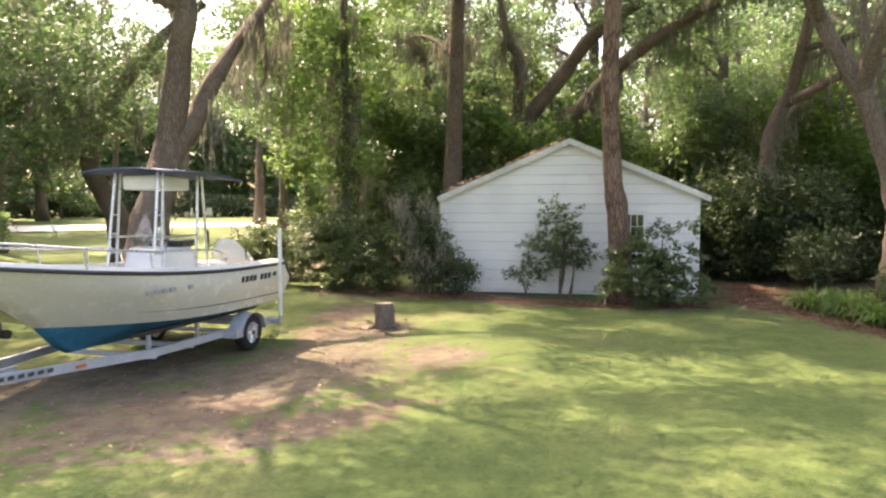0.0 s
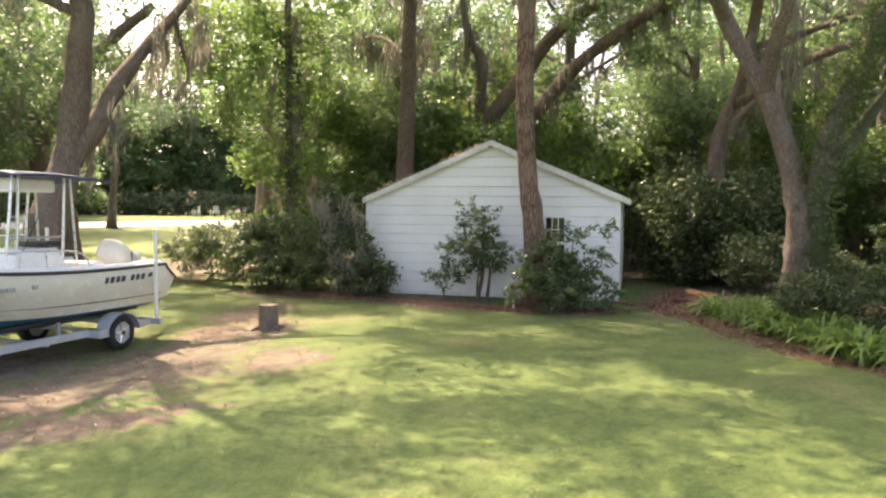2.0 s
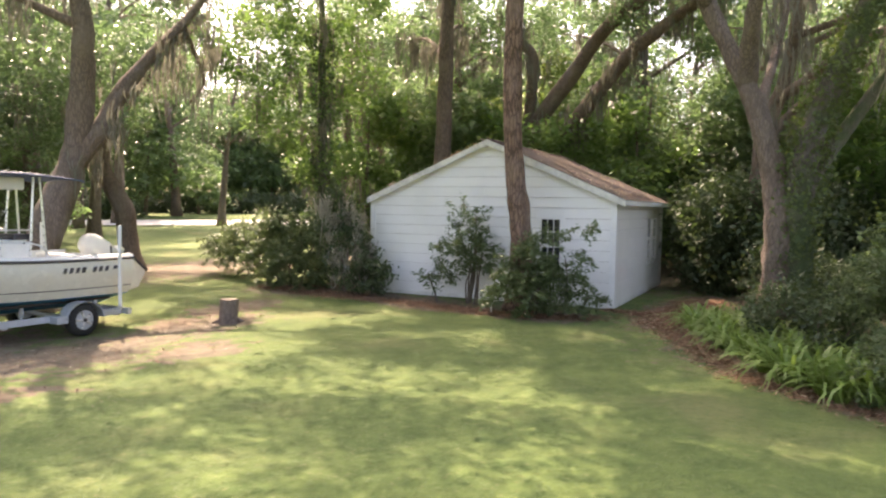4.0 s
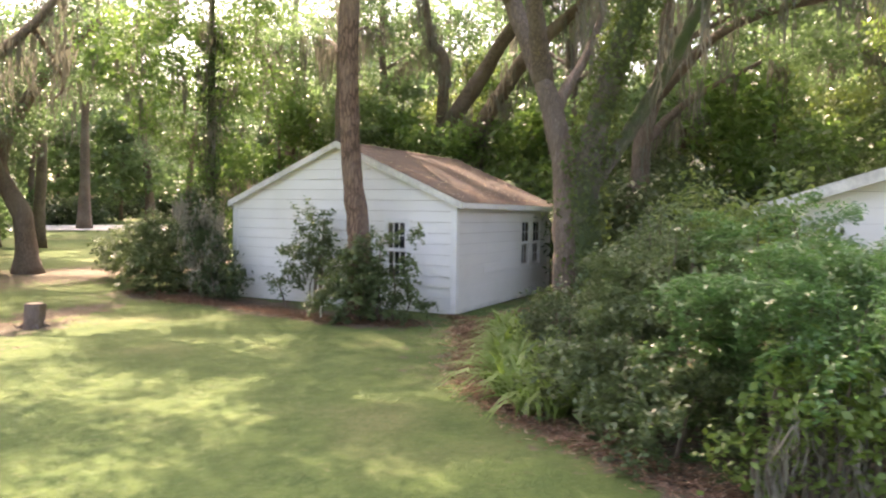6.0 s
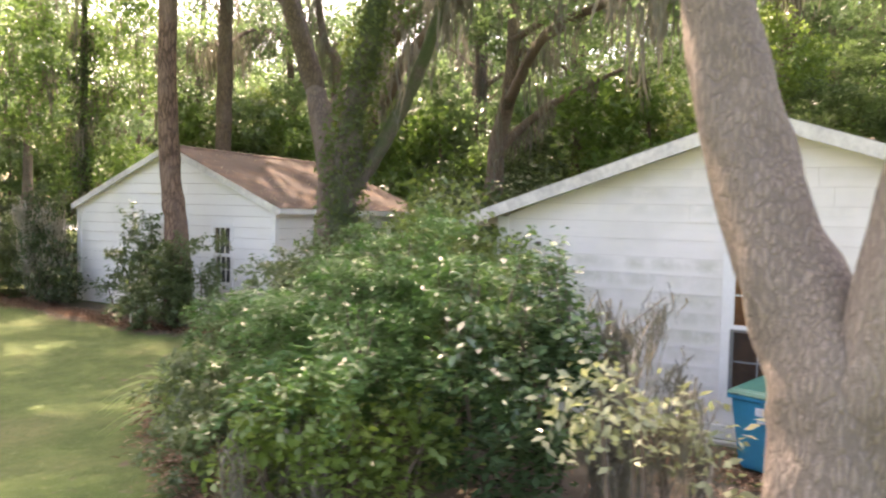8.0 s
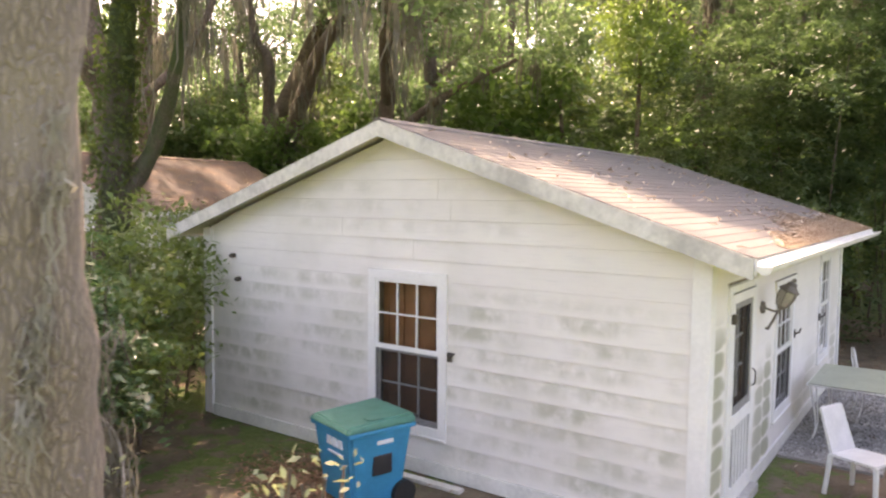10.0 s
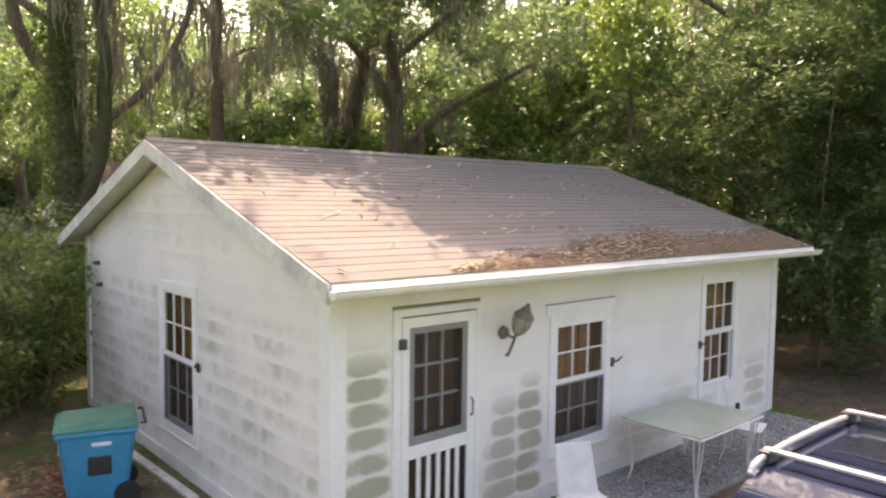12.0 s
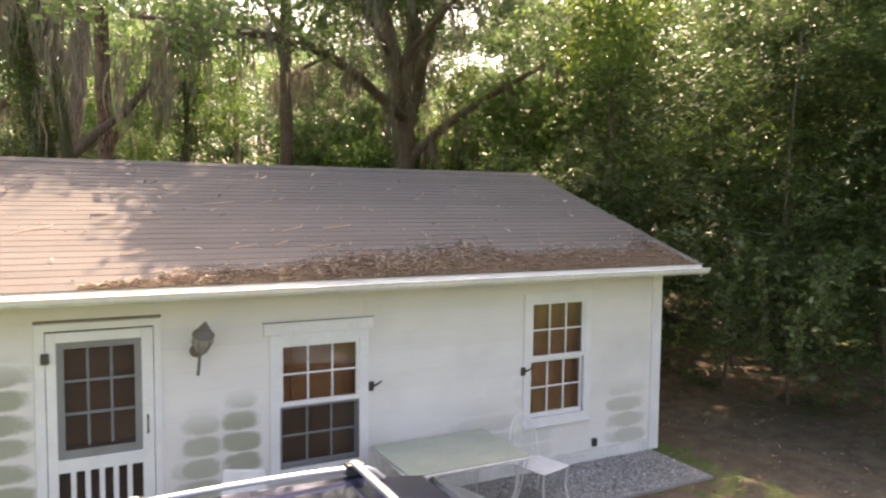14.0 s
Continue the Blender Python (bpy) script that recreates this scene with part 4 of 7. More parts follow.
# oak behind the boat
tree("oak_tree", "large forked oak behind the boat with hanging moss",
     [([(-4.5, 24.9, -0.3), (-4.25, 24.9, 1.2), (-3.65, 24.95, 2.6), (-3.25, 24.95, 3.7), (-3.3, 24.65, 5.4), (-3.55, 24.3, 6.6), (-3.9, 24.6, 10)], 0.47, 0.17),
      ([(-3.3, 24.95, 3.3), (-2.85, 24.65, 4.1), (-2.45, 24.45, 5.0), (-1.6, 24.3, 6.1), (-0.64, 24.1, 7.2), (0.6, 23.6, 9.3)], 0.27, 0.08), ([(-0.9, 24.15, 6.9), (-0.3, 24.5, 6.5), (0.3, 24.7, 5.7), (0.0, 24.9, 5.1)], 0.08, 0.03), ([(-3.6, 24.4, 7), (-6.2, 24.6, 9)], 0.15, 0.05), ([(-3.5, 24.4, 6.3), (-4.6, 26.2, 7.2), (-5.6, 27.6, 7.7)], 0.12, 0.04), ([(-3.8, 24.5, 8.5), (-4.5, 23.0, 10.8), (-4.6, 21.6, 11.6)], 0.14, 0.05), ([(-5.4, 24.7, 8.2), (-7.6, 24, 10.2), (-8.6, 22.6, 11.2)], 0.1, 0.04)],
     [(-4.5, 26.2, 11, 3.6, 3.6, 1.8, 150), (-0.8, 20.6, 10.4, 3.2, 3.0, 1.2, 130), (-6.8, 25.4, 9.8, 2.8, 2.8, 1.2, 90), (-4.6, 21.6, 12, 3.4, 2.6, 1.2, 150), (-8.6, 22.6, 11.6, 2.8, 2.4, 1.1, 110), (-5.6, 27.6, 7.8, 1.7, 1.7, 0.9, 52), (-3.2, 28.8, 8.2, 1.7, 1.7, 0.9, 46), (-7.4, 26.6, 7.6, 1.5, 1.5, 0.8, 40), (-1.8, 30.0, 5.9, 1.5, 1.7, 0.9, 40), (0.7, 30.4, 5.1, 1.5, 1.7, 0.7, 34), (-1.1, 30.8, 3.9, 1.5, 1.7, 0.6, 26), (2.0, 30.3, 7.0, 1.5, 1.7, 0.8, 30)], M["leaf_oak"], M["oak_bark"], 9, moss=150, moss_len=1.3)
tree("oak_tree", "dark leaning trunk at the lawn's far edge",
     [([(3.0, 31.6, -0.05), (2.9, 31.7, 2.0), (2.4, 32.2, 4.0), (3.4, 31.0, 7.0), (4.6, 29.5, 9)], 0.42, 0.14), ([(2.5, 32.0, 4.2), (0.6, 33.5, 7)], 0.2, 0.06)],
     [(4.8, 29.2, 9.6, 2.8, 2.8, 1.4, 90), (0.4, 33.5, 7.8, 2.4, 2.4, 1.3, 70), (2.6, 31.5, 11, 2.6, 2.6, 1.4, 70), (2.5, 34.0, 5.2, 2.4, 2.4, 1.5, 90), (0.4, 34.5, 7.0, 2.4, 2.4, 1.5, 90), (4.6, 33.2, 7.6, 2.2, 2.2, 1.4, 80), (-1.4, 35.5, 5.0, 2.2, 2.2, 1.4, 70)], M["leaf_oak"], M["oak_bark"], 13, moss=110, moss_len=1.5)

# leaning oaks behind the shed
tree("leaning_oak", "dark leaning oak trunks behind the shed roof",
     [([(12.9, 22.2, -0.05), (13.1, 21.8, 2.6), (13.3, 21.0, 4.9), (13.2, 19.1, 7.3), (13.0, 17.6, 9.1), (12.7, 15.7, 10.2)], 0.5, 0.2),
      ([(13.3, 20.8, 5.4), (13.2, 20.6, 8.2), (13.0, 21.1, 9.2), (12.8, 21.5, 12)], 0.27, 0.12), ([(13.0, 21.8, 1.6), (12.9, 20.6, 2.8), (12.9, 19.4, 4.6), (12.3, 17.8, 6.4), (11.66, 16.3, 7.75), (11.1, 14.6, 8.75), (10.0, 12.6, 9.5)], 0.44, 0.16)],
     [(11.2, 14.6, 12, 3.2, 3.2, 1.6, 110), (12.8, 20.8, 13.2, 3.4, 3.4, 1.6, 120), (9.2, 13.2, 10.0, 2.6, 2.6, 1.2, 80), (6.0, 17.5, 13, 3.4, 3.4, 1.3, 200), (6.4, 21.6, 13, 2.8, 2.6, 1.2, 160), (3.6, 24.2, 13.4, 2.6, 2.4, 1.1, 120), (13.2, 15.6, 9.8, 2.6, 2.4, 1.0, 110)], M["leaf_oak"], M["oak_bark"], 10, moss=190, moss_len=1.2)
tree("oak_tree", "straight dark oak trunk behind the shed",
     [([(8.9, 22.3, -0.05), (8.95, 22.2, 4), (8.94, 22.1, 7), (8.9, 22.0, 11), (9.0, 22.0, 14)], 0.37, 0.17), ([(8.95, 22.1, 7.6), (9.8, 23.4, 8.6), (11.0, 25.0, 9.0)], 0.12, 0.04), ([(8.95, 22.1, 8.2), (10.6, 22.6, 9.2), (12.6, 23.2, 9.6)], 0.1, 0.04), ([(8.9, 22.1, 9.6), (8.3, 23.0, 11.4), (8.0, 23.4, 13.0)], 0.09, 0.03)],
     [(9.0, 22.0, 14.2, 3.0, 3.0, 1.6, 110), (11.2, 24.8, 8.9, 1.9, 1.8, 0.9, 36), (12.7, 23.2, 9.5, 1.9, 1.9, 0.9, 30), (8.6, 25.6, 9.4, 1.7, 1.7, 0.8, 22)], M["leaf_far"], M["oak_bark"], 11, moss=100, moss_len=1.4)
tree("creeper_tree", "slim tree overgrown with dark green creeper",
     [([(5.4, 24.8, -0.05), (5.4, 24.8, 4), (5.5, 24.9, 8), (5.5, 24.9, 11)], 0.16, 0.08)],
     [(5.5, 24.9, 9.6, 2.4, 2.4, 1.8, 120), (3.2, 25.8, 7.2, 1.7, 1.7, 1.3, 64), (7.0, 25.4, 7.0, 1.8, 1.8, 1.3, 60), (5.0, 25.6, 5.4, 1.7, 1.7, 1.2, 46), (5.8, 24.9, 3.7, 1.2, 1.2, 0.8, 20)], M["leaf_bright"], M["vine_bark"], 12, moss=70, moss_len=1.5)
creeper(bpy.data.objects["creeper_tree"], [(5.4, 24.8, 0.3), (5.4, 24.8, 4), (5.5, 24.9, 8)], 0.3, 2200, 0.06, M["leaf_dark"], 62, "dark green creeper leaves")
# the crown blobs above z 8 are added to shade the roof's right half
tree("spreading_oak", "broad oak behind the house with boughs over the roof",
     [([(9.5, 11.8, -0.05), (9.4, 11.7, 2.5), (9.5, 11.6, 4.6), (9.0, 11.0, 6.4), (8.0, 10.5, 9.5)], 0.36, 0.14),
      ([(9.4, 11.6, 4.4), (10.8, 10.6, 5.8), (12.4, 9, 7.0)], 0.16, 0.06), ([(9.2, 11.2, 5.6), (6.2, 8.8, 6.6), (3.2, 6.0, 6.3), (1.8, 4.6, 6.0)], 0.16, 0.04),
      ([(8.6, 10.8, 7.2), (6.6, 7.6, 7.6), (6.2, 5.4, 7.4)], 0.1, 0.03), ([(8.8, 10.9, 6.8), (9.2, 8.0, 8.2), (8.8, 5.8, 8.6)], 0.1, 0.03)],
     [(8, 10.5, 10, 3.2, 3.2, 1.5, 110), (12.6, 8.8, 7.6, 2.2, 2.2, 1.0, 60), (2.0, 5.0, 6.1, 1.4, 1.3, 0.5, 20), (4.6, 7.2, 6.9, 1.6, 1.6, 0.6, 34), (6.3, 5.8, 7.8, 1.5, 1.3, 0.6, 85), (5.1, 4.5, 8.3, 1.2, 0.9, 0.5, 95), (8.5, 5.1, 8.8, 2.2, 1.9, 0.7, 300), (10.2, 4.8, 9.0, 1.3, 1.6, 0.6, 60), (8.6, 2.2, 11, 2.6, 2.6, 0.9, 110), (9.6, 6.0, 11.2, 2.6, 2.4, 0.9, 140), (7.6, 5.2, 9.6, 1.5, 1.3, 0.5, 130), (9.9, 5.6, 9.7, 1.8, 1.6, 0.5, 150), (5.4, 9.6, 11.4, 2.6, 2.2, 0.9, 100)], M["leaf_far"], M["oak_bark"], 14, moss=120, moss_len=1.2)


# the wood all round: a few kinds of tree, repeated with other turns and sizes
def wood_tree(seed, h, leaf, moss, per=36, size=0.105):
    rng = np.random.default_rng(seed)
    lean = rng.normal(size=2) * 0.5
    top = Vector((lean[0], lean[1], h))
    limbs = [([(0, 0, -0.05), (lean[0] * 0.2, lean[1] * 0.2, h * 0.35), (lean[0] * 0.8, lean[1] * 0.4, h * 0.7), tuple(top)], 0.17 + h * 0.011, 0.07)]
    crown = [(top.x, top.y, h, h * 0.17, h * 0.17, h * 0.11, 44)]
    for k in range(6):
        a = k * 1.05 + rng.uniform(-0.4, 0.4)
        z0 = h * rng.uniform(0.35, 0.75)
        r = h * rng.uniform(0.16, 0.26)
        e = (lean[0] * z0 / h + r * math.cos(a), lean[1] * z0 / h + r * math.sin(a), z0 + h * rng.uniform(0.06, 0.16))
        limbs.append(([(lean[0] * 0.5 * z0 / h, lean[1] * 0.5 * z0 / h, z0), (e[0] * 0.5, e[1] * 0.5, z0 + h * 0.07), e], 0.09, 0.03))
        crown.append((e[0], e[1], e[2], h * 0.14, h * 0.14, h * 0.08, 46))
    return tree("wood_tree", "tall moss-hung woodland tree with a loose crown" if moss else "leafy woodland tree with a loose crown", limbs, crown, leaf, M["oak_bark"], seed,
                per=per, size=size, spread=0.3, moss=moss, moss_len=1.3, group="trees of the wood")


def low_tree(seed, h, leaf, per=36, size=0.1):
    rng = np.random.default_rng(seed)
    crown = [(rng.normal() * 0.7, rng.normal() * 0.7, h * f, h * 0.26 * w, h * 0.26 * w, h * 0.14, int(46 * w)) for f, w in ((0.25, 0.9), (0.4, 1.15), (0.55, 1.2), (0.7, 1.0), (0.85, 0.8), (0.97, 0.5))]
    return tree("understory_tree", "low leafy understory tree at the wood's edge", [([(0, 0, -0.05), (0.1, 0.1, h * 0.5), (0, 0.2, h * 0.95)], 0.09, 0.03)], crown, leaf, M["oak_bark"], seed, per=per, size=size, spread=0.26,
                group="understory trees")


def plant_wood():
    rng = random.Random(4)
    protos = [wood_tree(21, 13, M["leaf_far"], 80), wood_tree(22, 15, M["leaf_oak"], 100), wood_tree(23, 12, M["leaf_far"], 50), wood_tree(24, 16, M["leaf_oak"], 120)]
    sparse = [wood_tree(25, 14, M["leaf_far"], 24, 13, 0.18), wood_tree(26, 15, M["leaf_oak"], 30, 13, 0.18), low_tree(34, 5, M["leaf_far"], 14, 0.16)]
    placed = set()

    def plant(src, m):
        """The first of a kind is moved into place, the others are copies."""
        if src.name in placed:
            copy_thing(src, m)
        else:
            placed.add(src.name)
            src.matrix_basis = m
    lows = [low_tree(31, 5, M["leaf_far"]), low_tree(32, 4.4, M["leaf_bright"]), low_tree(33, 6, M["leaf_shrub"])]
    def clear(x, y, gap):
        if -1.5 < x < 12.5 and -3 < y < 9.5: return False
        if 1.0 < x < 12.0 and 12.5 < y < 23.5: return False
        if x < 3.5 and y < 27 and y > -12: return False
        if x < 16 and y < 0: return False
        if x < 8.5 and y < 11.5: return False
        if x < 19 and y < 13 and gap == 0: return False
        # the open strip seen past the boat
        d = abs((x + 6) * 0.72 - (y - 24) * 0.69)
        if y > 24 and d < (4.6 if gap == 1 else 2.5) and x < 40: return False
        far = abs((x + 14) * 0.59 - (y - 15) * 0.81)
        if y > 24 and far < (4.6 if gap == 1 else 3.6) and x < 52: return False
        if x < 13 and 8 < y < 25 and gap == 0: return False
        if x < 10 and y < 33 and gap == 1: return False
        if x < 17 and y < 8 and gap == 1: return False
        if x < 14 and y < 15 and gap == 1: return False
        return True
    # the last two spots are added trees, crowns out of view, to shade the thicket
    spots = [(13.4, 29.0), (16.2, 25.4), (18.0, 12.6), (17.8, 5.4), (20.4, 1.0)]
    tries = 0
    while len(spots) < 56 and tries < 6000:
        tries += 1
        r, a = rng.uniform(15, 58), rng.uniform(-0.35, 2.0)
        x, y = -2 + r * math.cos(a), 8 + r * math.sin(a)
        if clear(x, y, 0) and all((x - p) ** 2 + (y - q) ** 2 > 4.6 ** 2 for p, q in spots):
            spots.append((x, y))
    for k, (x, y) in enumerate(spots):
        s = rng.uniform(0.85, 1.25)
        far = math.hypot(x + 4, y - 8) > 36
        plant(sparse[k % 2] if far else protos[k % 4], pose(x, y, rise(x, y), 0, 0, rng.uniform(0, 360)) @ Matrix.Diagonal((s, s, s, 1)))
    spots2 = [(15.5, 14.6), (14.6, 16.8)]
    tries = 0
    while len(spots2) < 84 and tries < 6000:
        tries += 1
        r, a = rng.uniform(16, 46), rng.uniform(-0.3, 1.95)
        x, y = -4 + r * math.cos(a), 6 + r * math.sin(a)
        if clear(x, y, 1) and all((x - p) ** 2 + (y - q) ** 2 > 2.0 ** 2 for p, q in spots2):
            spots2.append((x, y))
    for k, (x, y) in enumerate(spots2):
        s = 1.35 if k < 2 else rng.uniform(0.7, 1.2)
        far = math.hypot(x + 4, y - 8) > 36
        plant(sparse[2] if far else lows[k % 3], pose(x, y, rise(x, y), 0, 0, rng.uniform(0, 360)) @ Matrix.Diagonal((s, s, s, 1)))
    # the belt of trees beyond the far lawn
    for k in range(40):
        a = 0.25 + 1.5 * k / 39
        r = rng.uniform(62, 74)
        s = rng.uniform(0.9, 1.4)
        src = sparse[(k // 2) % 2] if k % 2 else sparse[2]
        if k % 2 == 0:
            s *= 1.5
        if 0.62 < a < 0.92:
            r += 24
        x, y = -4 + r * math.cos(a), 10 + r * math.sin(a)
        plant(src, pose(x, y, rise(x, y), 0, 0, rng.uniform(0, 360)) @ Matrix.Diagonal((s, s, s, 1)))
    # dense trees behind the far hedge
    for k in range(26):
        a = 0.56 + 0.62 * k / 25
        r = (86, 93)[k % 2] + rng.uniform(-2, 2)
        s = rng.uniform(1.9, 2.5) if k % 2 == 0 else rng.uniform(1.0, 1.3)
        x, y = -4 + r * math.cos(a), 10 + r * math.sin(a)
        plant(sparse[2] if k % 2 == 0 else sparse[(k // 2) % 2], pose(x, y, rise(x, y), 0, 0, rng.uniform(0, 360)) @ Matrix.Diagonal((s, s, s, 1)))
    # unseen trees added behind the camera's way, thinned to set the skylight
    for k in range(10):
        a = radians(150 + k * 18)
        plant(sparse[k % 2], pose(-4 + 40 * math.cos(a), 6 + 40 * math.sin(a), 0, 0, 0, k * 47))


plant_wood()

# ---- shrubs ----
shrub("camellia", "young camellia with sparse dark leaves before the shed wall", [(2.25, 17.4, 2.0, 0.34, 0.36, 0.34, 24), (2.2, 17.6, 1.35, 0.5, 0.7, 0.36, 44), (2.2, 17.1, 1.1, 0.4, 0.6, 0.4, 30), (2.15, 17.5, 0.75, 0.4, 0.7, 0.3, 22), (2.1, 18.3, 0.55, 0.3, 0.4, 0.25, 16)], M["leaf_hedge"], 41, 10, 0.05, 0.08, stems=9, flat=1.2, spray=(34, 0.34, 0.075, 0.15), shoots=(8, 0.35))
shrub("azalea_bush", "dense green shrub round the foot of the pine", [(1.05, 15.5, 0.45, 0.6, 0.8, 0.45, 80), (1.4, 15.5, 1.0, 0.45, 0.55, 0.5, 64), (1.5, 15.15, 1.6, 0.3, 0.4, 0.25, 18), (1.5, 14.7, 0.75, 0.45, 0.5, 0.5, 40), (1.5, 14.2, 0.35, 0.35, 0.4, 0.3, 18), (1.6, 14.5, 1.25, 0.3, 0.3, 0.12, 6), (1.7, 14.3, 1.9, 0.12, 0.3, 0.06, 5)], M["leaf_hedge"], 42, per=16, size=0.05, flat=1.0, spray=(44, 0.34, 0.09, 0.45))
mossy = shrub("moss_draped_bush", "dark bush draped in grey moss at the shed corner", [(1.9, 20.9, 1.0, 0.6, 0.7, 0.9, 60), (1.7, 20.1, 0.5, 0.55, 0.6, 0.45, 40), (2.0, 21.4, 2.0, 0.45, 0.6, 0.6, 34)], M["leaf_dark"], 43, shoots=(16, 0.4))
_rng = np.random.default_rng(77)
_a, _h = _rng.uniform(0, 2 * math.pi, 120), _rng.uniform(0.45, 2.6, 120)
_w = 0.62 - 0.12 * _h + 0.09 * _rng.normal(size=120)
quads("moss", moss_quads(_rng, np.stack([_w * np.cos(_a), 0.35 * (_h - 1.0) + 1.15 * _w * np.sin(_a), _h], 1), 0.5, 12, 0.009, 0.1), M["lit_moss"], mossy, "grey hanging moss")
shrub("azalea_bush", "wide dark azalea hedge beside the shed", [(2.8, 23.6, 1.1, 1.2, 1.6, 1.0, 190), (3.8, 25.8, 1.0, 1.3, 1.6, 0.95, 170), (1.8, 22.6, 0.6, 0.8, 0.9, 0.6, 70), (4.6, 27.6, 0.8, 1.2, 1.2, 0.7, 90)], M["leaf_hedge"], 44, per=20, size=0.052, spread=0.2, flat=1.0, spray=(78, 0.5, 0.13, 0.5), shoots=(20, 0.4))
for _x, _y, _h, _k in ((-3.2, 36.5, 1.9, 57), (-0.6, 35.6, 2.2, 58), (1.4, 36.8, 1.7, 59)):
    shrub("understory_shrub", "leafy green bush at the far lawn's edge", [(_x, _y, _h * 0.5, 1.3, 1.3, _h * 0.5, 90), (_x + 1.0, _y + 0.6, _h * 0.8, 1.2, 1.2, _h * 0.5, 70)], M["leaf_far"], _k, per=26, size=0.09, spread=0.22, shoots=(10, 0.6), group="bushes beyond the lawn")
shrub("laurel_thicket", "tall dark laurel thicket behind the shed side", [(12.6, 11.4, 2.0, 2.0, 2.0, 2.1, 240), (15.2, 12.2, 2.2, 2.2, 2.2, 2.3, 160), (10.2, 10.5, 1.9, 1.6, 1.2, 1.9, 150), (8.2, 10.6, 1.6, 1.3, 1.1, 1.6, 100), (8.2, 12.3, 1.7, 0.9, 0.8, 1.8, 110), (9.4, 13.2, 1.7, 1.0, 0.5, 1.8, 90)], M["leaf_dark"], 45, size=0.1, spread=0.36)
shrub("laurel_thicket", "dark laurel thicket in the shade of the oaks", [(12.2, 9.4, 1.5, 1.8, 1.6, 1.6, 170), (9.6, 9.4, 0.9, 1.3, 1.0, 0.9, 80)], M["leaf_dark"], 48, size=0.1, spread=0.32)
shrub("large_shrub", "big feathery green shrub at the lawn's edge", [(-3.6, 6.5, 0.9, 0.6, 0.7, 0.8, 26), (-4.1, 6.1, 1.65, 0.5, 0.6, 0.24, 20), (-3.6, 6.4, 1.6, 0.7, 0.8, 0.36, 27), (-2.6, 6.2, 1.3, 0.9, 1.0, 0.9, 36), (-3.2, 5.5, 1.85, 0.6, 0.5, 0.18, 20), (-2.2, 6.6, 2.15, 0.5, 0.6, 0.2, 16), (-4.7, 5.5, 1.35, 0.3, 0.4, 0.18, 12)], M["leaf_feather"], 46, per=20, size=0.036, spread=0.12, flat=1.8, slim=0.36, spray=(230, 0.75, 0.12, 0.6), shoots=(16, 0.26))
shrub("bright_shrub", "loose shrub with small yellow-green leaves and bare lower twigs", [(-4.85, 5.95, 0.95, 0.4, 0.45, 0.36, 40), (-4.85, 5.5, 0.65, 0.4, 0.4, 0.4, 36), (-4.4, 5.15, 0.75, 0.5, 0.4, 0.4, 46), (-4.9, 6.3, 0.4, 0.35, 0.5, 0.3, 22)], M["leaf_young"], 55, per=17, size=0.044, spread=0.085, stems=14, slim=0.6, flat=0.9, shoots=(10, 0.25))
shrub("large_shrub", "rounded dark green shrub above the lilies", [(-3.2, 7.5, 0.75, 0.75, 0.75, 0.75, 110), (-4.2, 7.2, 0.5, 0.5, 0.6, 0.45, 50), (-3.5, 8.1, 0.55, 0.6, 0.6, 0.5, 56), (-2.0, 8.0, 1.15, 0.95, 0.85, 1.0, 130), (-0.8, 8.3, 1.15, 0.9, 0.8, 1.0, 100), (-2.6, 7.5, 1.7, 0.6, 0.6, 0.32, 44)], M["leaf_hedge"], 49, per=16, size=0.036, spread=0.1, flat=1.0, spray=(90, 0.45, 0.075, 0.5), shoots=(22, 0.35))
shrub("understory_shrub", "dark green bush at the foot of the oaks", [(0.1, 10.0, 0.6, 0.9, 0.6, 0.7, 90), (1.6, 9.4, 0.7, 1.0, 0.7, 0.8, 90), (-0.9, 9.2, 0.6, 0.7, 0.6, 0.6, 60)], M["leaf_dark"], 54, per=44, size=0.045, spread=0.12)
shrub("glossy_shrub", "glossy broad-leaved shrub before the house gable", [(-3.8, 4.65, 1.0, 0.65, 0.65, 0.95, 100), (-3.4, 4.4, 1.5, 0.5, 0.55, 0.35, 36), (-2.7, 4.9, 1.0, 0.7, 0.7, 0.75, 50)], M["leaf_gloss"], 50, per=30, size=0.05, spread=0.085, flat=1.6, slim=0.5, shoots=(18, 0.5))
shrub("pale_sapling", "thin sapling with pale yellow-green leaves", [(-4.3, 3.6, 1.3, 0.4, 0.4, 0.3, 22), (-3.8, 3.3, 1.05, 0.4, 0.4, 0.25, 14), (-3.3, 2.5, 0.55, 0.5, 0.4, 0.15, 10)], M["leaf_pale"], 51, per=14, size=0.05, spread=0.13, stems=7)
shrub("pale_sapling", "sparse twiggy sapling with few pale leaves beside the oak", [(-3.0, 1.55, 1.15, 0.4, 0.25, 0.2, 8), (-2.7, 1.5, 0.6, 0.5, 0.3, 0.2, 5)], M["leaf_pale"], 56, per=6, size=0.045, spread=0.1, stems=12)
shrub("understory_shrub", "loose green bush between oak and house", [(-0.8, 6.9, 1.5, 0.9, 0.9, 1.3, 90), (0.4, 8.0, 1.7, 1.0, 0.8, 1.1, 90), (-1.7, 5.9, 1.15, 0.7, 0.7, 0.85, 50)], M["leaf_shrub"], 52, per=34, size=0.06, spread=0.16)
shrub("understory_shrub", "loose green bush below the vine-wrapped oak", [(6.4, 10.6, 0.9, 1.3, 0.9, 0.8, 90)], M["leaf_dark"], 53, per=34, size=0.07, spread=0.2)
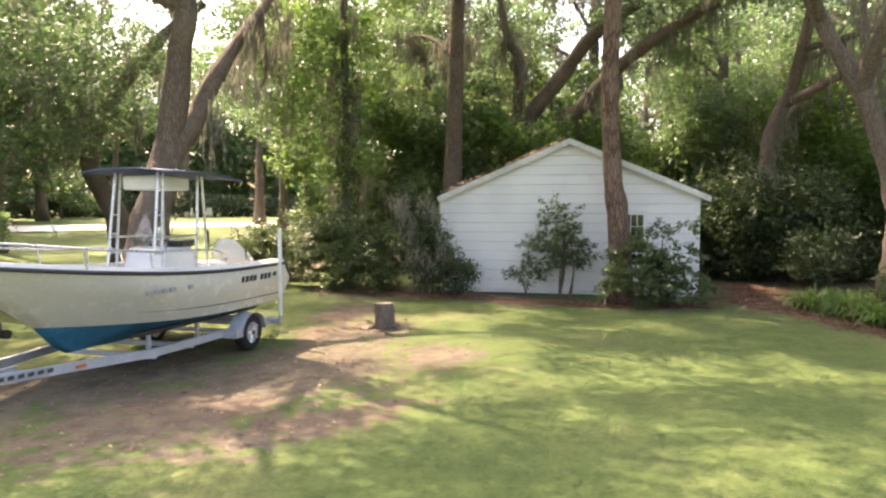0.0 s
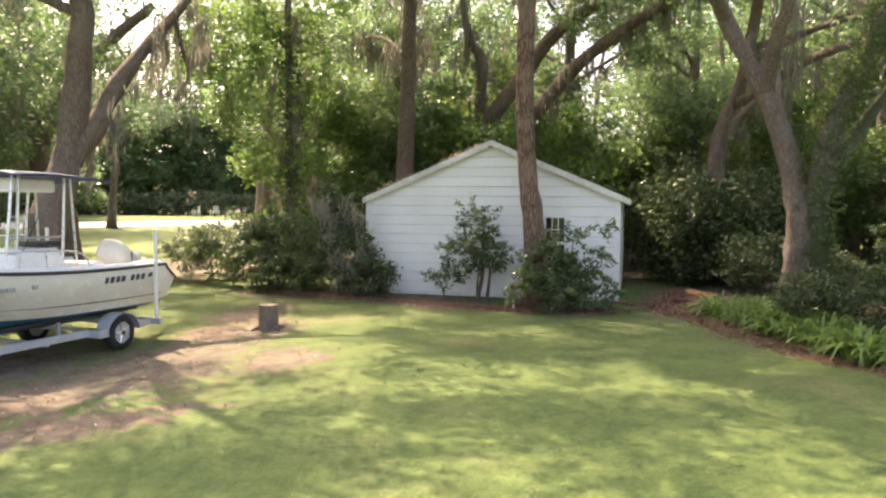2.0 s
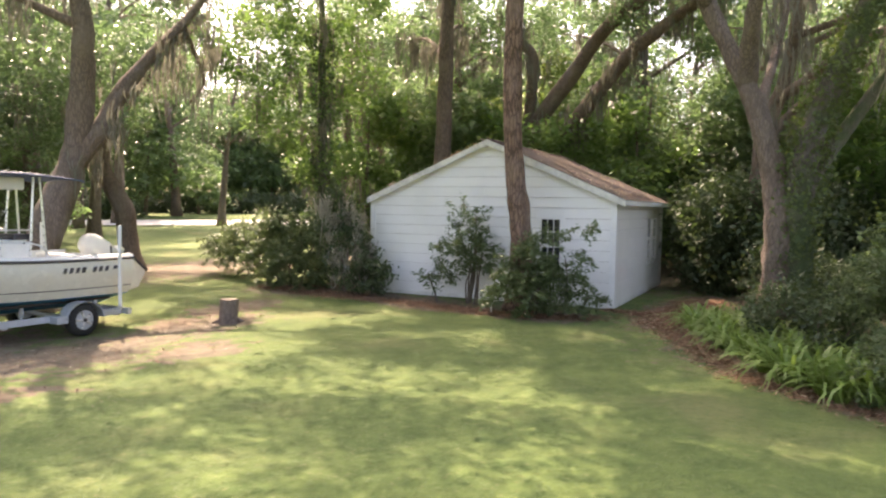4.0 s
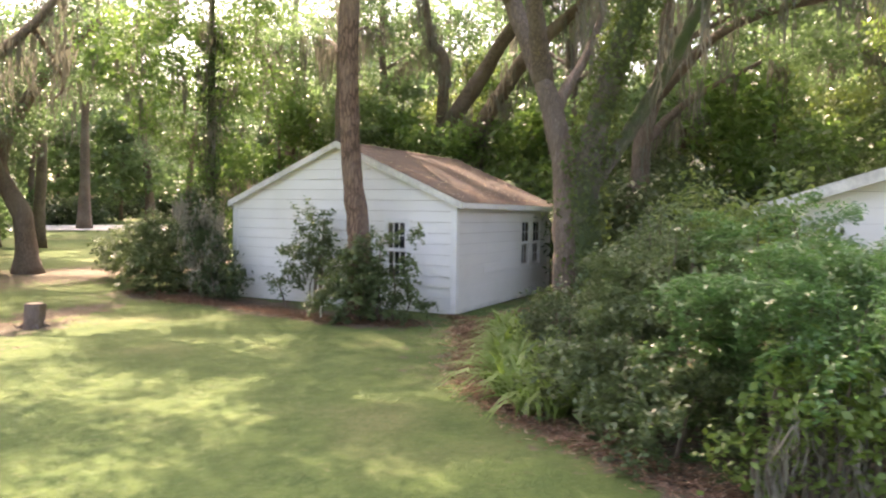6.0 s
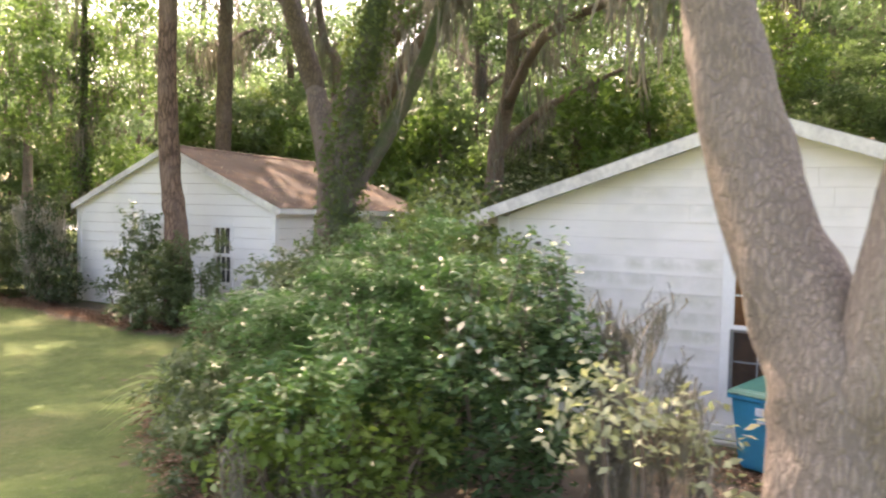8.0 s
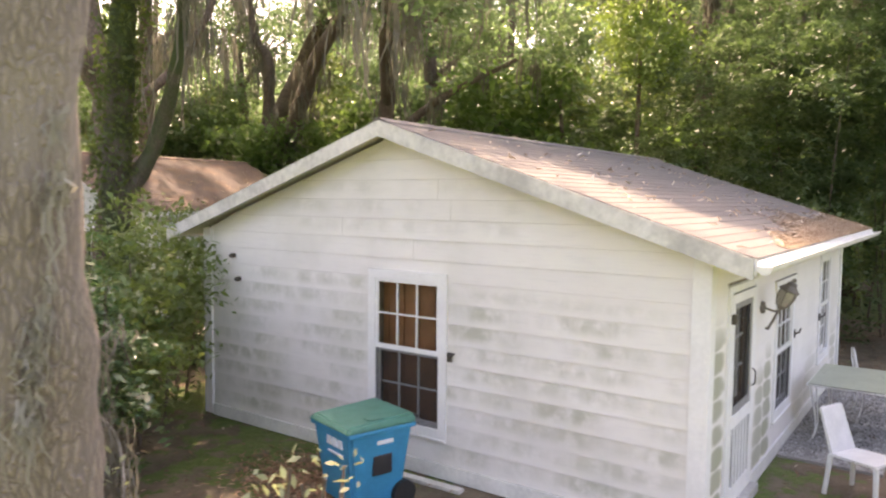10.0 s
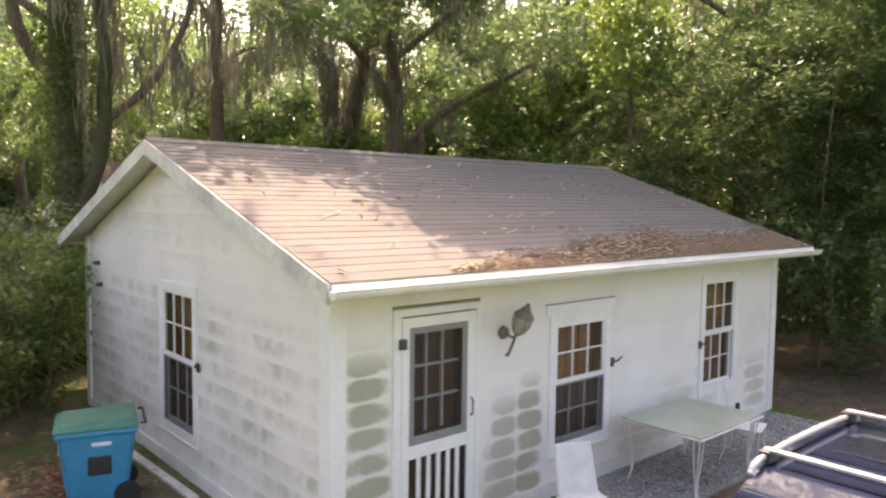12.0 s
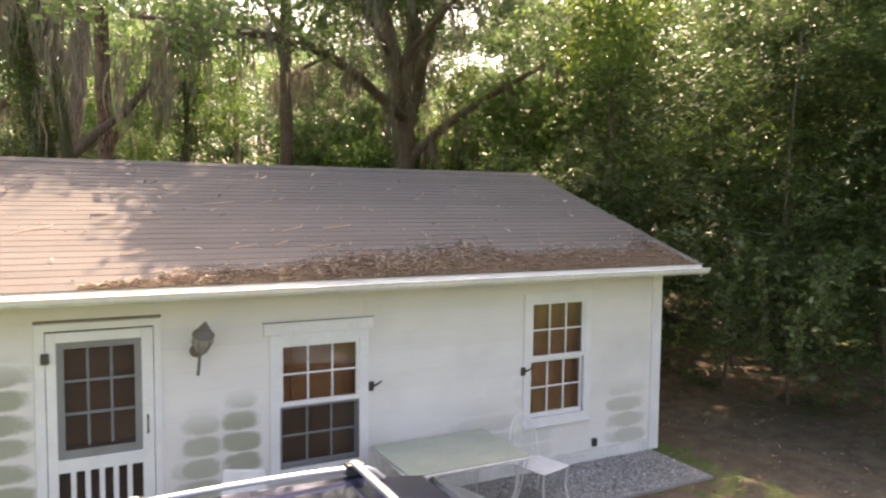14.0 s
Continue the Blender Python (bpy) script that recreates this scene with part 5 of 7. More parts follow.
# the last five blobs but one are added to keep sun off the soil
shrub("tall_thicket", "dense green thicket with drooping boughs beyond the house end",
      [(10.6, 2.8, 2.0, 1.2, 2.6, 2.0, 140), (12.2, 3.0, 4.2, 1.9, 2.8, 2.2, 161), (13.8, 1.2, 6.4, 2.0, 2.6, 2.6, 147), (12.2, -1.0, 2.6, 1.6, 1.8, 2.6, 133), (14.6, -2.2, 5.6, 2.2, 2.2, 3.2, 147), (11, 6.6, 2.6, 1.6, 1.6, 2.4, 91), (15.5, -4.5, 3.4, 2.4, 2.2, 3.2, 112), (13.6, -0.6, 9.6, 2.2, 2.2, 0.9, 77), (16.2, 0.8, 9.4, 2.0, 2.0, 1.0, 62), (11.2, 1.2, 5.6, 1.3, 1.4, 0.8, 42), (13.4, -0.4, 6.6, 1.5, 1.5, 1.0, 56), (12.4, -2.6, 4.2, 1.3, 1.2, 1.2, 62)],
      M["leaf_thicket"], 47, per=20, size=0.07, spread=0.24, stems=12, slim=0.34, flat=1.9, spray=(130, 1.5, 0.3, 0.7))
tree("sunlit_tree", "young tree with bright yellow-green leaves in the sun", [([(11.6, 5.0, -0.05), (11.4, 5.0, 3.0), (11.0, 4.8, 6.4)], 0.1, 0.04)],
     [(10.6, 4.4, 6.4, 0.7, 1.0, 0.8, 46), (11.6, 5.2, 7.4, 1.0, 1.1, 0.7, 44)], M["leaf_young"], M["oak_bark"], 66, per=32, size=0.08, spread=0.22)


def hanging_ivy():
    """Leafy ivy trails hanging from the thicket's boughs."""
    rng = np.random.default_rng(48)
    t = thing("hanging_ivy", "trails of green ivy hanging from the thicket", "ivy")
    for k in range(26):
        x, y, z = rng.uniform(9.3, 10.6), rng.uniform(-1.0, 1.4), rng.uniform(1.9, 2.9)
        L = rng.uniform(0.6, 1.3)
        pts = [(x, y, z), (x - 0.05, y - 0.05, z - L * 0.5), (x + rng.normal() * 0.08, y + rng.normal() * 0.08, z - L)]
        part("vine", tube(smooth_path(pts, 4), [0.006] * 9, 5), M["twig"], t)
        p = np.array(smooth_path(pts, 8))
        at = p[rng.integers(0, len(p), 60)] + rng.normal(size=(60, 3)) * 0.06
        quads("vine_leaves", leaf_quads(rng, at, 0.05, 0.2, 0.6), M["leaf_shrub"], t)


hanging_ivy()


def far_hedge():
    """The ragged line of bushes that closes the far lawn."""
    rng = np.random.default_rng(49)
    blobs = []
    for k in range(64):
        a, r = 0.2 + 1.6 * k / 63, rng.uniform(60, 64)
        h = rng.uniform(1.2, 3.0)
        if 0.62 < a < 1.05:
            r, h = 79 + rng.uniform(-1, 1), rng.uniform(2.2, 2.6)
        x, y = -4 + r * math.cos(a), 10 + r * math.sin(a)
        blobs.append((x, y, rise(x, y) + h * 0.45, 1.9, 1.9, h * 0.58, 90))
    at = clumps(rng, blobs, 16, 0.4, 0.2)
    at[:, 2] = np.maximum(at[:, 2], 0.05)
    ob = quads("far_hedge", leaf_quads(rng, at, 0.17), M["leaf_dark"])
    tagged(ob, "ragged line of bushes beyond the far lawn", "hedge", kind="stuff")


far_hedge()


# ---- boat on its trailer ----
M["gelcoat"] = plain("cream_gelcoat", (0.70, 0.69, 0.62), 0.25, vary=0.06, scale=1.5)
M["deck"] = plain("white_deck", (0.78, 0.78, 0.75), 0.4, vary=0.07, scale=3)
M["antifoul"] = plain("blue_bottom_paint", (0.028, 0.22, 0.39), 0.6, vary=0.3, scale=2)
M["rub"] = plain("dark_rub_rail", (0.03, 0.03, 0.04), 0.5)
M["canvas"] = plain("navy_canvas", (0.05, 0.07, 0.125), 0.55, vary=0.3, scale=2)
M["alu"] = plain("bright_aluminium", (0.74, 0.75, 0.76), 0.3, 0.85, vary=0.05)
M["galv"] = plain("galvanised_steel", (0.50, 0.53, 0.57), 0.5, 0.35, vary=0.15, scale=3)
M["rubber"] = plain("black_rubber", (0.02, 0.02, 0.02), 0.8)
M["lettering"] = plain("dark_lettering", (0.06, 0.06, 0.07), 0.5)
M["faded"] = plain("faded_lettering", (0.36, 0.36, 0.35), 0.5)
M["orange"] = plain("orange_reflector", (0.7, 0.16, 0.03), 0.3)
M["pvc"] = plain("white_plastic_pipe", (0.78, 0.78, 0.74), 0.4, vary=0.05)
M["dark_plastic"] = plain("dark_plastic", (0.03, 0.03, 0.035), 0.4)


def hull_mesh(rows):
    """A shell lofted over rows of points, one row a level, each from the stern to the bow and back."""
    bm = bmesh.new()
    vs = [[bm.verts.new(p) for p in r] for r in rows]
    for a, b in zip(vs, vs[1:]):
        for k in range(len(a) - 1):
            bm.faces.new((a[k], a[k + 1], b[k + 1], b[k]))
    return bm


def build_boat():
    L = 6.1
    boat = thing("motor_boat", "cream centre-console motor boat with blue bottom on a trailer", "boat", m=pose(-4.14, 22.94, -0.04, 0, 0, 180.4))
    n = 22
    # x runs from the transom to the bow
    def level(beam, z0, z1, reach, flare):
        side = []
        for k in range(n + 1):
            f = k / n
            x = f * reach
            w = beam * (1 - max(0, (f - 0.45) / 0.55) ** flare)
            z = z0 + (z1 - z0) * max(0, (f - 0.2) / 0.8) ** 1.8
            side.append((x, w, z))
        return [(x, -w, z) for x, w, z in side] + [(x, w, z) for x, w, z in reversed(side[:-1])]
    sheer = level(1.17, 1.28, 1.66, L, 2.3)
    paint = level(0.98, 0.56, 0.72, L * 0.77, 2.0)
    def between(h):
        return [tuple(p + (q - p) * h for p, q in zip(u, v)) for u, v in zip(sheer, paint)]
    rows = []
    for h in (0.0, 0.2, 0.4, 0.6, 0.8, 1.0):
        rows.append([(x, y * (1 + 0.07 * math.sin(math.pi * h ** 0.8)), z) for x, y, z in between(h)])
    chine = rows[4]
    keel_side = level(0.42, 0.4, 0.42, L * 0.72, 1.8)
    keel = level(0.01, 0.26, 0.28, L * 0.68, 1.6)
    part("hull", hull_mesh(rows), M["gelcoat"], boat, "cream glossy hull sides", smooth=True)
    part("bottom", hull_mesh([paint, keel_side, keel]), M["antifoul"], boat, "blue painted hull bottom", smooth=True)
    tr = bmesh.new()
    tv = [tr.verts.new((0, y, z)) for y, z in ((-1.17, 1.28), (-1.13, 1.02), (-1.02, 0.62), (-0.42, 0.42), (0, 0.30), (0.42, 0.42), (1.02, 0.62), (1.13, 1.02), (1.17, 1.28), (0.4, 1.02), (-0.4, 1.02))]
    tr.faces.new(tv)
    part("transom", tr, M["gelcoat"], boat)
    part("rub_rail", tube([(x, y * 1.012, z) for x, y, z in sheer], [0.028] * len(sheer), 6), M["rub"], boat, "dark rubber rub rail")
    part("chine_line", tube([(x, y * 1.004, z + 0.02) for x, y, z in chine], [0.012] * len(chine), 5), M["lettering"], boat)
    # gunwale, deck and cockpit
    gun = hull_mesh([sheer, [(x, y * 0.97, z + 0.07) for x, y, z in sheer], [(x * 0.97 + 0.1, y * 0.84, z + 0.08) for x, y, z in sheer], [(x * 0.8 + 0.15, y * 0.74, 0.96) for x, y, z in sheer]])
    part("gunwale", gun, M["deck"], boat, "white moulded gunwale", smooth=True)
    fl = bmesh.new()
    fl.faces.new([fl.verts.new((x * 0.8 + 0.15, y * 0.74, 0.955)) for x, y, z in sheer])
    part("cockpit_floor", fl, M["deck"], boat)
    bow = bmesh.new()
    hexa(bow, [(3.5, -0.42, 0.96), (4.6, -0.2, 1.02), (4.6, 0.2, 1.02), (3.5, 0.42, 0.96), (3.5, -0.42, 1.44), (4.6, -0.22, 1.46), (4.6, 0.22, 1.46), (3.5, 0.42, 1.44)])
    bmesh.ops.bevel(bow, geom=bow.edges[:], offset=0.05, segments=2, affect="EDGES")
    part("bow_cushion", bow, M["deck"], boat, "pale cushioned bow box")
    # console, windscreen, wheel and seat
    con = bmesh.new()
    hexa(con, [(1.55, -0.40, 0.94), (2.6, -0.40, 0.94), (2.6, 0.40, 0.94), (1.55, 0.40, 0.94), (1.65, -0.35, 1.66), (2.46, -0.37, 1.66), (2.46, 0.37, 1.66), (1.65, 0.35, 1.66)])
    bmesh.ops.bevel(con, geom=con.edges[:], offset=0.04, segments=2, affect="EDGES")
    console = part("console", con, M["deck"], boat, "white moulded console")
    part("dash", block(1.62, 1.95, -0.35, 0.35, 1.66, 1.77, 0.03), M["dark_plastic"], console)
    ws = bmesh.new()
    hexa(ws, [(2.4, -0.36, 1.64), (2.42, -0.36, 1.64), (2.42, 0.36, 1.64), (2.4, 0.36, 1.64), (2.02, -0.32, 2.25), (2.04, -0.32, 2.25), (2.04, 0.32, 2.25), (2.02, 0.32, 2.25)])
    part("windscreen", ws, M["glass"], console)
    part("front_seat", block(2.61, 2.98, -0.33, 0.33, 0.95, 1.32, 0.05), M["deck"], boat)
    part("leaning_post", block(0.75, 1.1, -0.42, 0.42, 1.2, 1.36, 0.04), M["deck"], boat)
    for y in (-0.4, 0.4):
        part("post_leg", tube([(0.92, y, 0.94), (0.92, y, 1.22)], [0.025] * 2, 8), M["alu"], boat)
    # hard top on pipes
    def roof(u, v):
        return 2.83 + 0.07 * (1 - v * v) + 0.05 * (1 - u * u) + 0.04 * u
    top = bmesh.new()
    grid = {}
    for i in range(13):
        for j in range(9):
            u, v = -1 + i / 6, -1 + j / 4
            r = 0.94 if abs(u) > 0.99 and abs(v) > 0.99 else 1.0
            for s in (0, 1):
                grid[i, j, s] = top.verts.new((1.86 + 1.12 * u * r, 0.84 * v * r, roof(u, v) - 0.03 * s))
    for i in range(12):
        for j in range(8):
            top.faces.new([grid[i, j, 0], grid[i + 1, j, 0], grid[i + 1, j + 1, 0], grid[i, j + 1, 0]])
            top.faces.new([grid[i, j, 1], grid[i, j + 1, 1], grid[i + 1, j + 1, 1], grid[i + 1, j, 1]])
    for i in range(12):
        for j in (0, 8):
            top.faces.new([grid[i, j, 0], grid[i, j, 1], grid[i + 1, j, 1], grid[i + 1, j, 0]])
    for j in range(8):
        for i in (0, 12):
            top.faces.new([grid[i, j, 0], grid[i, j + 1, 0], grid[i, j + 1, 1], grid[i, j, 1]])
    canopy = part("canopy", top, M["canvas"], boat, "navy canvas sun top", smooth=True)
    part("radio_box", block(1.72, 2.55, -0.34, 0.34, 2.6, 2.83, 0.04), M["deck"], canopy, "cream radio box below the top")
    for y in (-0.42, 0.42):
        for pts in ([(2.86, y * 1.02, 1.02), (2.74, y, 1.9), (2.62, y * 0.95, 2.87)], [(2.64, y * 1.02, 1.02), (2.57, y, 1.9), (2.5, y * 0.95, 2.87)],
                    [(1.72, y * 1.02, 1.02), (1.66, y, 1.9), (1.6, y * 0.95, 2.85)], [(1.36, y * 1.02, 1.02), (1.42, y, 1.9), (1.48, y * 0.95, 2.85)]):
            part("top_leg", tube(smooth_path(pts, 4), [0.024] * 9, 8), M["alu"], boat)
        part("leg_brace", tube([(2.74, y, 1.85), (1.66, y, 1.85)], [0.018] * 2, 6), M["alu"], boat)
        for k in range(3):
            part("leg_rung", tube([(2.77 - 0.036 * k, y, 1.6 + 0.3 * k), (2.59 - 0.022 * k, y, 1.6 + 0.3 * k)], [0.014] * 2, 6), M["alu"], boat)
    for s in (-1, 1):
        pts = [(1.7, s * 1.05, 1.36), (2.0, s * 1.03, 1.62), (3.4, s * 1.02, 1.68), (4.6, s * 0.9, 1.78), (5.6, s * 0.45, 1.9), (6.0, s * 0.05, 1.95)]
        part("bow_rail", tube(smooth_path(pts, 5), [0.016] * 26, 7), M["alu"], boat)
        for x, y, z0, z1 in ((2.6, 1.03, 1.38, 1.65), (3.6, 1.0, 1.42, 1.7), (4.7, 0.86, 1.5, 1.79)):
            part("rail_post", tube([(x - 0.05, s * y, z0), (x, s * y, z1)], [0.013] * 2, 6), M["alu"], boat)
    # outboard motor, tilted up over the transom
    cowl = bmesh.new()
    bmesh.ops.create_uvsphere(cowl, u_segments=16, v_segments=10, radius=1)
    for v in cowl.verts:
        c = v.co
        v.co = Vector((math.copysign(abs(c.x) ** 0.75, c.x) * 0.46, math.copysign(abs(c.y) ** 0.8, c.y) * 0.27, math.copysign(abs(c.z) ** 0.7, c.z) * 0.25))
    cowl.transform(pose(-0.02, 0, 1.37, 0, -36, 0))
    motor = part("outboard_cowl", cowl, M["gelcoat"], boat, "pale outboard motor cowl", smooth=True)
    mid = bmesh.new()
    bmesh.ops.create_uvsphere(mid, u_segments=14, v_segments=8, radius=1)
    mid.transform(pose(-0.3, 0, 1.27, 0, 20, 0) @ Matrix.Diagonal((0.34, 0.17, 0.16, 1)))
    part("outboard_midsection", mid, M["old_trim"], motor, "dull cream midsection", smooth=True)
    part("cowl_stripe", block(-0.16, -0.1, -0.262, 0.262, 1.28, 1.48, 0.02), M["dark_plastic"], motor, "dark stripe on the cowl")
    leg = bmesh.new()
    hexa(leg, [(-0.3, -0.07, 1.12), (-0.85, -0.05, 0.98), (-0.85, 0.05, 0.98), (-0.3, 0.07, 1.12), (-0.3, -0.07, 1.36), (-0.85, -0.05, 1.2), (-0.85, 0.05, 1.2), (-0.3, 0.07, 1.36)])
    bmesh.ops.bevel(leg, geom=leg.edges[:], offset=0.025, segments=2, affect="EDGES")
    part("outboard_leg", leg, M["old_trim"], motor, "dull cream leg tilted up behind the stern")
    part("gear_case", tube([(-0.74, 0, 1.28), (-0.86, 0, 1.1), (-0.95, 0, 0.86), (-0.98, 0, 0.74)], [0.03, 0.062, 0.07, 0.02], 10), M["old_trim"], motor, smooth=True)
    # the stern runs out below the transom
    st = bmesh.new()
    hexa(st, [(0.01, -1.03, 0.60), (-0.25, -0.99, 0.64), (-0.25, 0.99, 0.64), (0.01, 1.03, 0.60), (0.01, -1.165, 1.30), (-0.36, -1.1, 1.0), (-0.36, 1.1, 1.0), (0.01, 1.165, 1.30)])
    bmesh.ops.bevel(st, geom=st.edges[:], offset=0.02, segments=2, affect="EDGES")
    part("stern_platform", st, M["gelcoat"], boat, "cream sloping stern")
    for sy in (-1, 1):
        part("stern_rail", tube([(0.02, sy * 1.17, 1.285), (-0.36, sy * 1.105, 0.985)], [0.026, 0.026], 6), M["rub"], boat)
    # maker's mark and registration as plain bars
    for x0, x1, z, h in ((0.62, 0.68, 1.05, 0.1), (0.75, 0.81, 1.05, 0.1), (0.88, 0.94, 1.05, 0.1), (1.1, 1.17, 1.05, 0.1), (1.23, 1.29, 1.05, 0.1), (1.36, 1.42, 1.05, 0.1), (1.49, 1.54, 1.05, 0.1), (0.42, 0.5, 1.08, 0.07)):
        bar = bmesh.new()
        hexa(bar, [(x0, 1.19, z), (x1, 1.19, z), (x1, 1.212, z), (x0, 1.212, z), (x0 - 0.03, 1.19, z + h), (x1 - 0.03, 1.19, z + h), (x1 - 0.03, 1.214, z + h), (x0 - 0.03, 1.214, z + h)])
        part("hull_mark", bar, M["lettering"], boat)
    for x0, x1 in ((2.9, 2.98), (3.3, 3.42), (3.46, 3.58), (3.62, 3.74), (3.8, 3.92)):
        part("registration_bar", block(x0, x1, 1.17, 1.21, 1.1, 1.16), M["faded"], boat)


def build_trailer():
    tr = thing("boat_trailer", "galvanised boat trailer with one axle under the boat", "trailer", m=pose(-4.14, 22.94, -0.22, 0, 0, 180.4))
    for s in (-1, 1):
        bm = bmesh.new()
        pts = [(0.1, s * 0.85, 0.36), (3.4, s * 0.85, 0.38), (6.6, s * 0.06, 0.46)]
        for (xa, ya, za), (xb, yb, zb) in zip(pts, pts[1:]):
            hexa(bm, [(xa, ya - 0.035, za - 0.07), (xb, yb - 0.035, zb - 0.07), (xb, yb + 0.035, zb - 0.07), (xa, ya + 0.035, za - 0.07),
                      (xa, ya - 0.035, za + 0.05), (xb, yb - 0.035, zb + 0.05), (xb, yb + 0.035, zb + 0.05), (xa, ya + 0.035, za + 0.05)])
        part("side_rail", bm, M["galv"], tr)
        for k, x in enumerate((4.9, 5.02, 5.14, 5.26, 5.38, 5.5)):
            y = 0.85 - 0.79 * (x - 3.4) / 3.2 + 0.04
            if s > 0:
                part("maker_bar", block(x, x + 0.09, y + 0.0, y + 0.006, 0.40, 0.45), M["lettering"], tr)
        part("reflector", block(4.45, 4.6, s * 0.64 - 0.006, s * 0.64 + 0.006, 0.38, 0.42) if s < 0 else block(4.45, 4.62, 0.61, 0.63, 0.38, 0.42), M["orange"], tr)
        # bunks carry the hull
        part("bunk", block(0.2, 3.6, s * 0.62 - 0.05, s * 0.62 + 0.05, 0.6, 0.66, 0.01), M["dark_plastic"], tr)
        for x in (0.5, 2.0, 3.2):
            part("bunk_post", block(x - 0.03, x + 0.03, s * 0.62 - 0.025, s * 0.62 + 0.025, 0.3, 0.6), M["galv"], tr)
        # wheel with fender
        wy = s * 1.0
        ty = bmesh.new()
        prof = [(0.19, -0.1), (0.28, -0.105), (0.31, -0.07), (0.315, 0), (0.31, 0.07), (0.28, 0.105), (0.19, 0.1)]
        m = 28
        vs = [[ty.verts.new((1.05 + r * math.cos(2 * math.pi * k / m), wy + y, 0.3 + r * math.sin(2 * math.pi * k / m))) for r, y in prof] for k in range(m)]
        for k in range(m):
            for j in range(len(prof) - 1):
                ty.faces.new((vs[k][j], vs[k][j + 1], vs[(k + 1) % m][j + 1], vs[(k + 1) % m][j]))
        wheel = thing("wheel", "", "")
        wheel.parent = tr
        part("tyre", ty, M["rubber"], wheel, smooth=True)
        rim = tube([(1.05, wy - 0.08, 0.3), (1.05, wy + 0.08, 0.3)], [0.195, 0.195], 24)
        part("rim", rim, M["galv"], wheel)
        for k in range(5):
            a = k * 2 * math.pi / 5
            part("spoke", tube([(1.05, wy + s * 0.085, 0.3), (1.05 + 0.18 * math.cos(a), wy + s * 0.095, 0.3 + 0.18 * math.sin(a))], [0.035, 0.02], 6), M["alu"], wheel)
        part("hub", tube([(1.05, wy + s * 0.08, 0.3), (1.05, wy + s * 0.12, 0.3)], [0.05, 0.04], 10), M["dark_plastic"], wheel)
        fd = bmesh.new()
        ring = []
        for k in range(11):
            a = math.pi * (0.02 + 0.96 * k / 10)
            ring.append([fd.verts.new((1.05 + 0.4 * math.cos(a) * r, wy + y, 0.3 + 0.36 * math.sin(a) * r)) for r, y in ((1, -0.14), (1, 0.14), (0.96, 0.14), (0.96, -0.14))])
        for p, q in zip(ring, ring[1:]):
            for j in range(4):
                fd.faces.new((p[j], p[(j + 1) % 4], q[(j + 1) % 4], q[j]))
        part("fender", fd, M["galv"], tr, smooth=False)
        part("fender_step", block(1.4, 1.62, wy - 0.13, wy + 0.13, 0.28, 0.42, 0.01), M["galv"], tr)
        # guide post
        part("guide_post", tube([(0.35, s * 0.98, 0.42), (0.38, s * 1.26, 0.46), (0.42, s * 1.3, 0.52), (0.42, s * 1.3, 2.12)], [0.024, 0.024, 0.035, 0.035], 10), M["pvc"], tr, "white plastic guide post")
    for x in (0.15, 1.05, 2.4, 3.3):
        part("cross_member", block(x - 0.04, x + 0.04, -0.82, 0.82, 0.26, 0.33), M["galv"], tr)
    part("rear_board", block(0.02, 0.1, -1.1, 1.1, 0.3, 0.42), M["galv"], tr)
    part("tongue", block(5.0, 7.0, -0.05, 0.05, 0.36, 0.46), M["galv"], tr)
    st = bmesh.new()
    block(5.3, 5.42, -0.05, 0.05, 0.46, 1.0, bm=st)
    part("winch_stand", st, M["galv"], tr)
    part("winch", tube([(5.36, -0.12, 1.02), (5.36, 0.12, 1.02)], [0.09, 0.09], 12), M["dark_plastic"], tr)
    part("bow_roller", tube([(5.16, -0.09, 0.9), (5.16, 0.09, 0.9)], [0.06, 0.06], 10), M["rubber"], tr)
    part("jack", tube([(6.2, 0.16, 0.02), (6.2, 0.16, 0.95)], [0.035, 0.035], 8), M["galv"], tr)


build_boat()
build_trailer()

# ---- house fittings ----
M["bronze"] = plain("dark_bronze", (0.10, 0.09, 0.08), 0.5, 0.6, vary=0.25)
M["old_bronze"] = plain("weathered_bronze", (0.19, 0.165, 0.145), 0.65, 0.2, vary=0.2, scale=9)
M["lamp_glass"] = plain("dusty_lamp_glass", (0.33, 0.30, 0.265), 0.25, vary=0.2, scale=12)
M["door_panes"] = plain("brown_door_wood", (0.17, 0.09, 0.045), 0.5, vary=0.25, scale=4)
M["grey_wood"] = plain("grey_painted_wood", (0.24, 0.24, 0.23), 0.6, vary=0.1)
M["gutter"] = plain("cream_gutter", (0.76, 0.75, 0.70), 0.4, vary=0.12, scale=2)


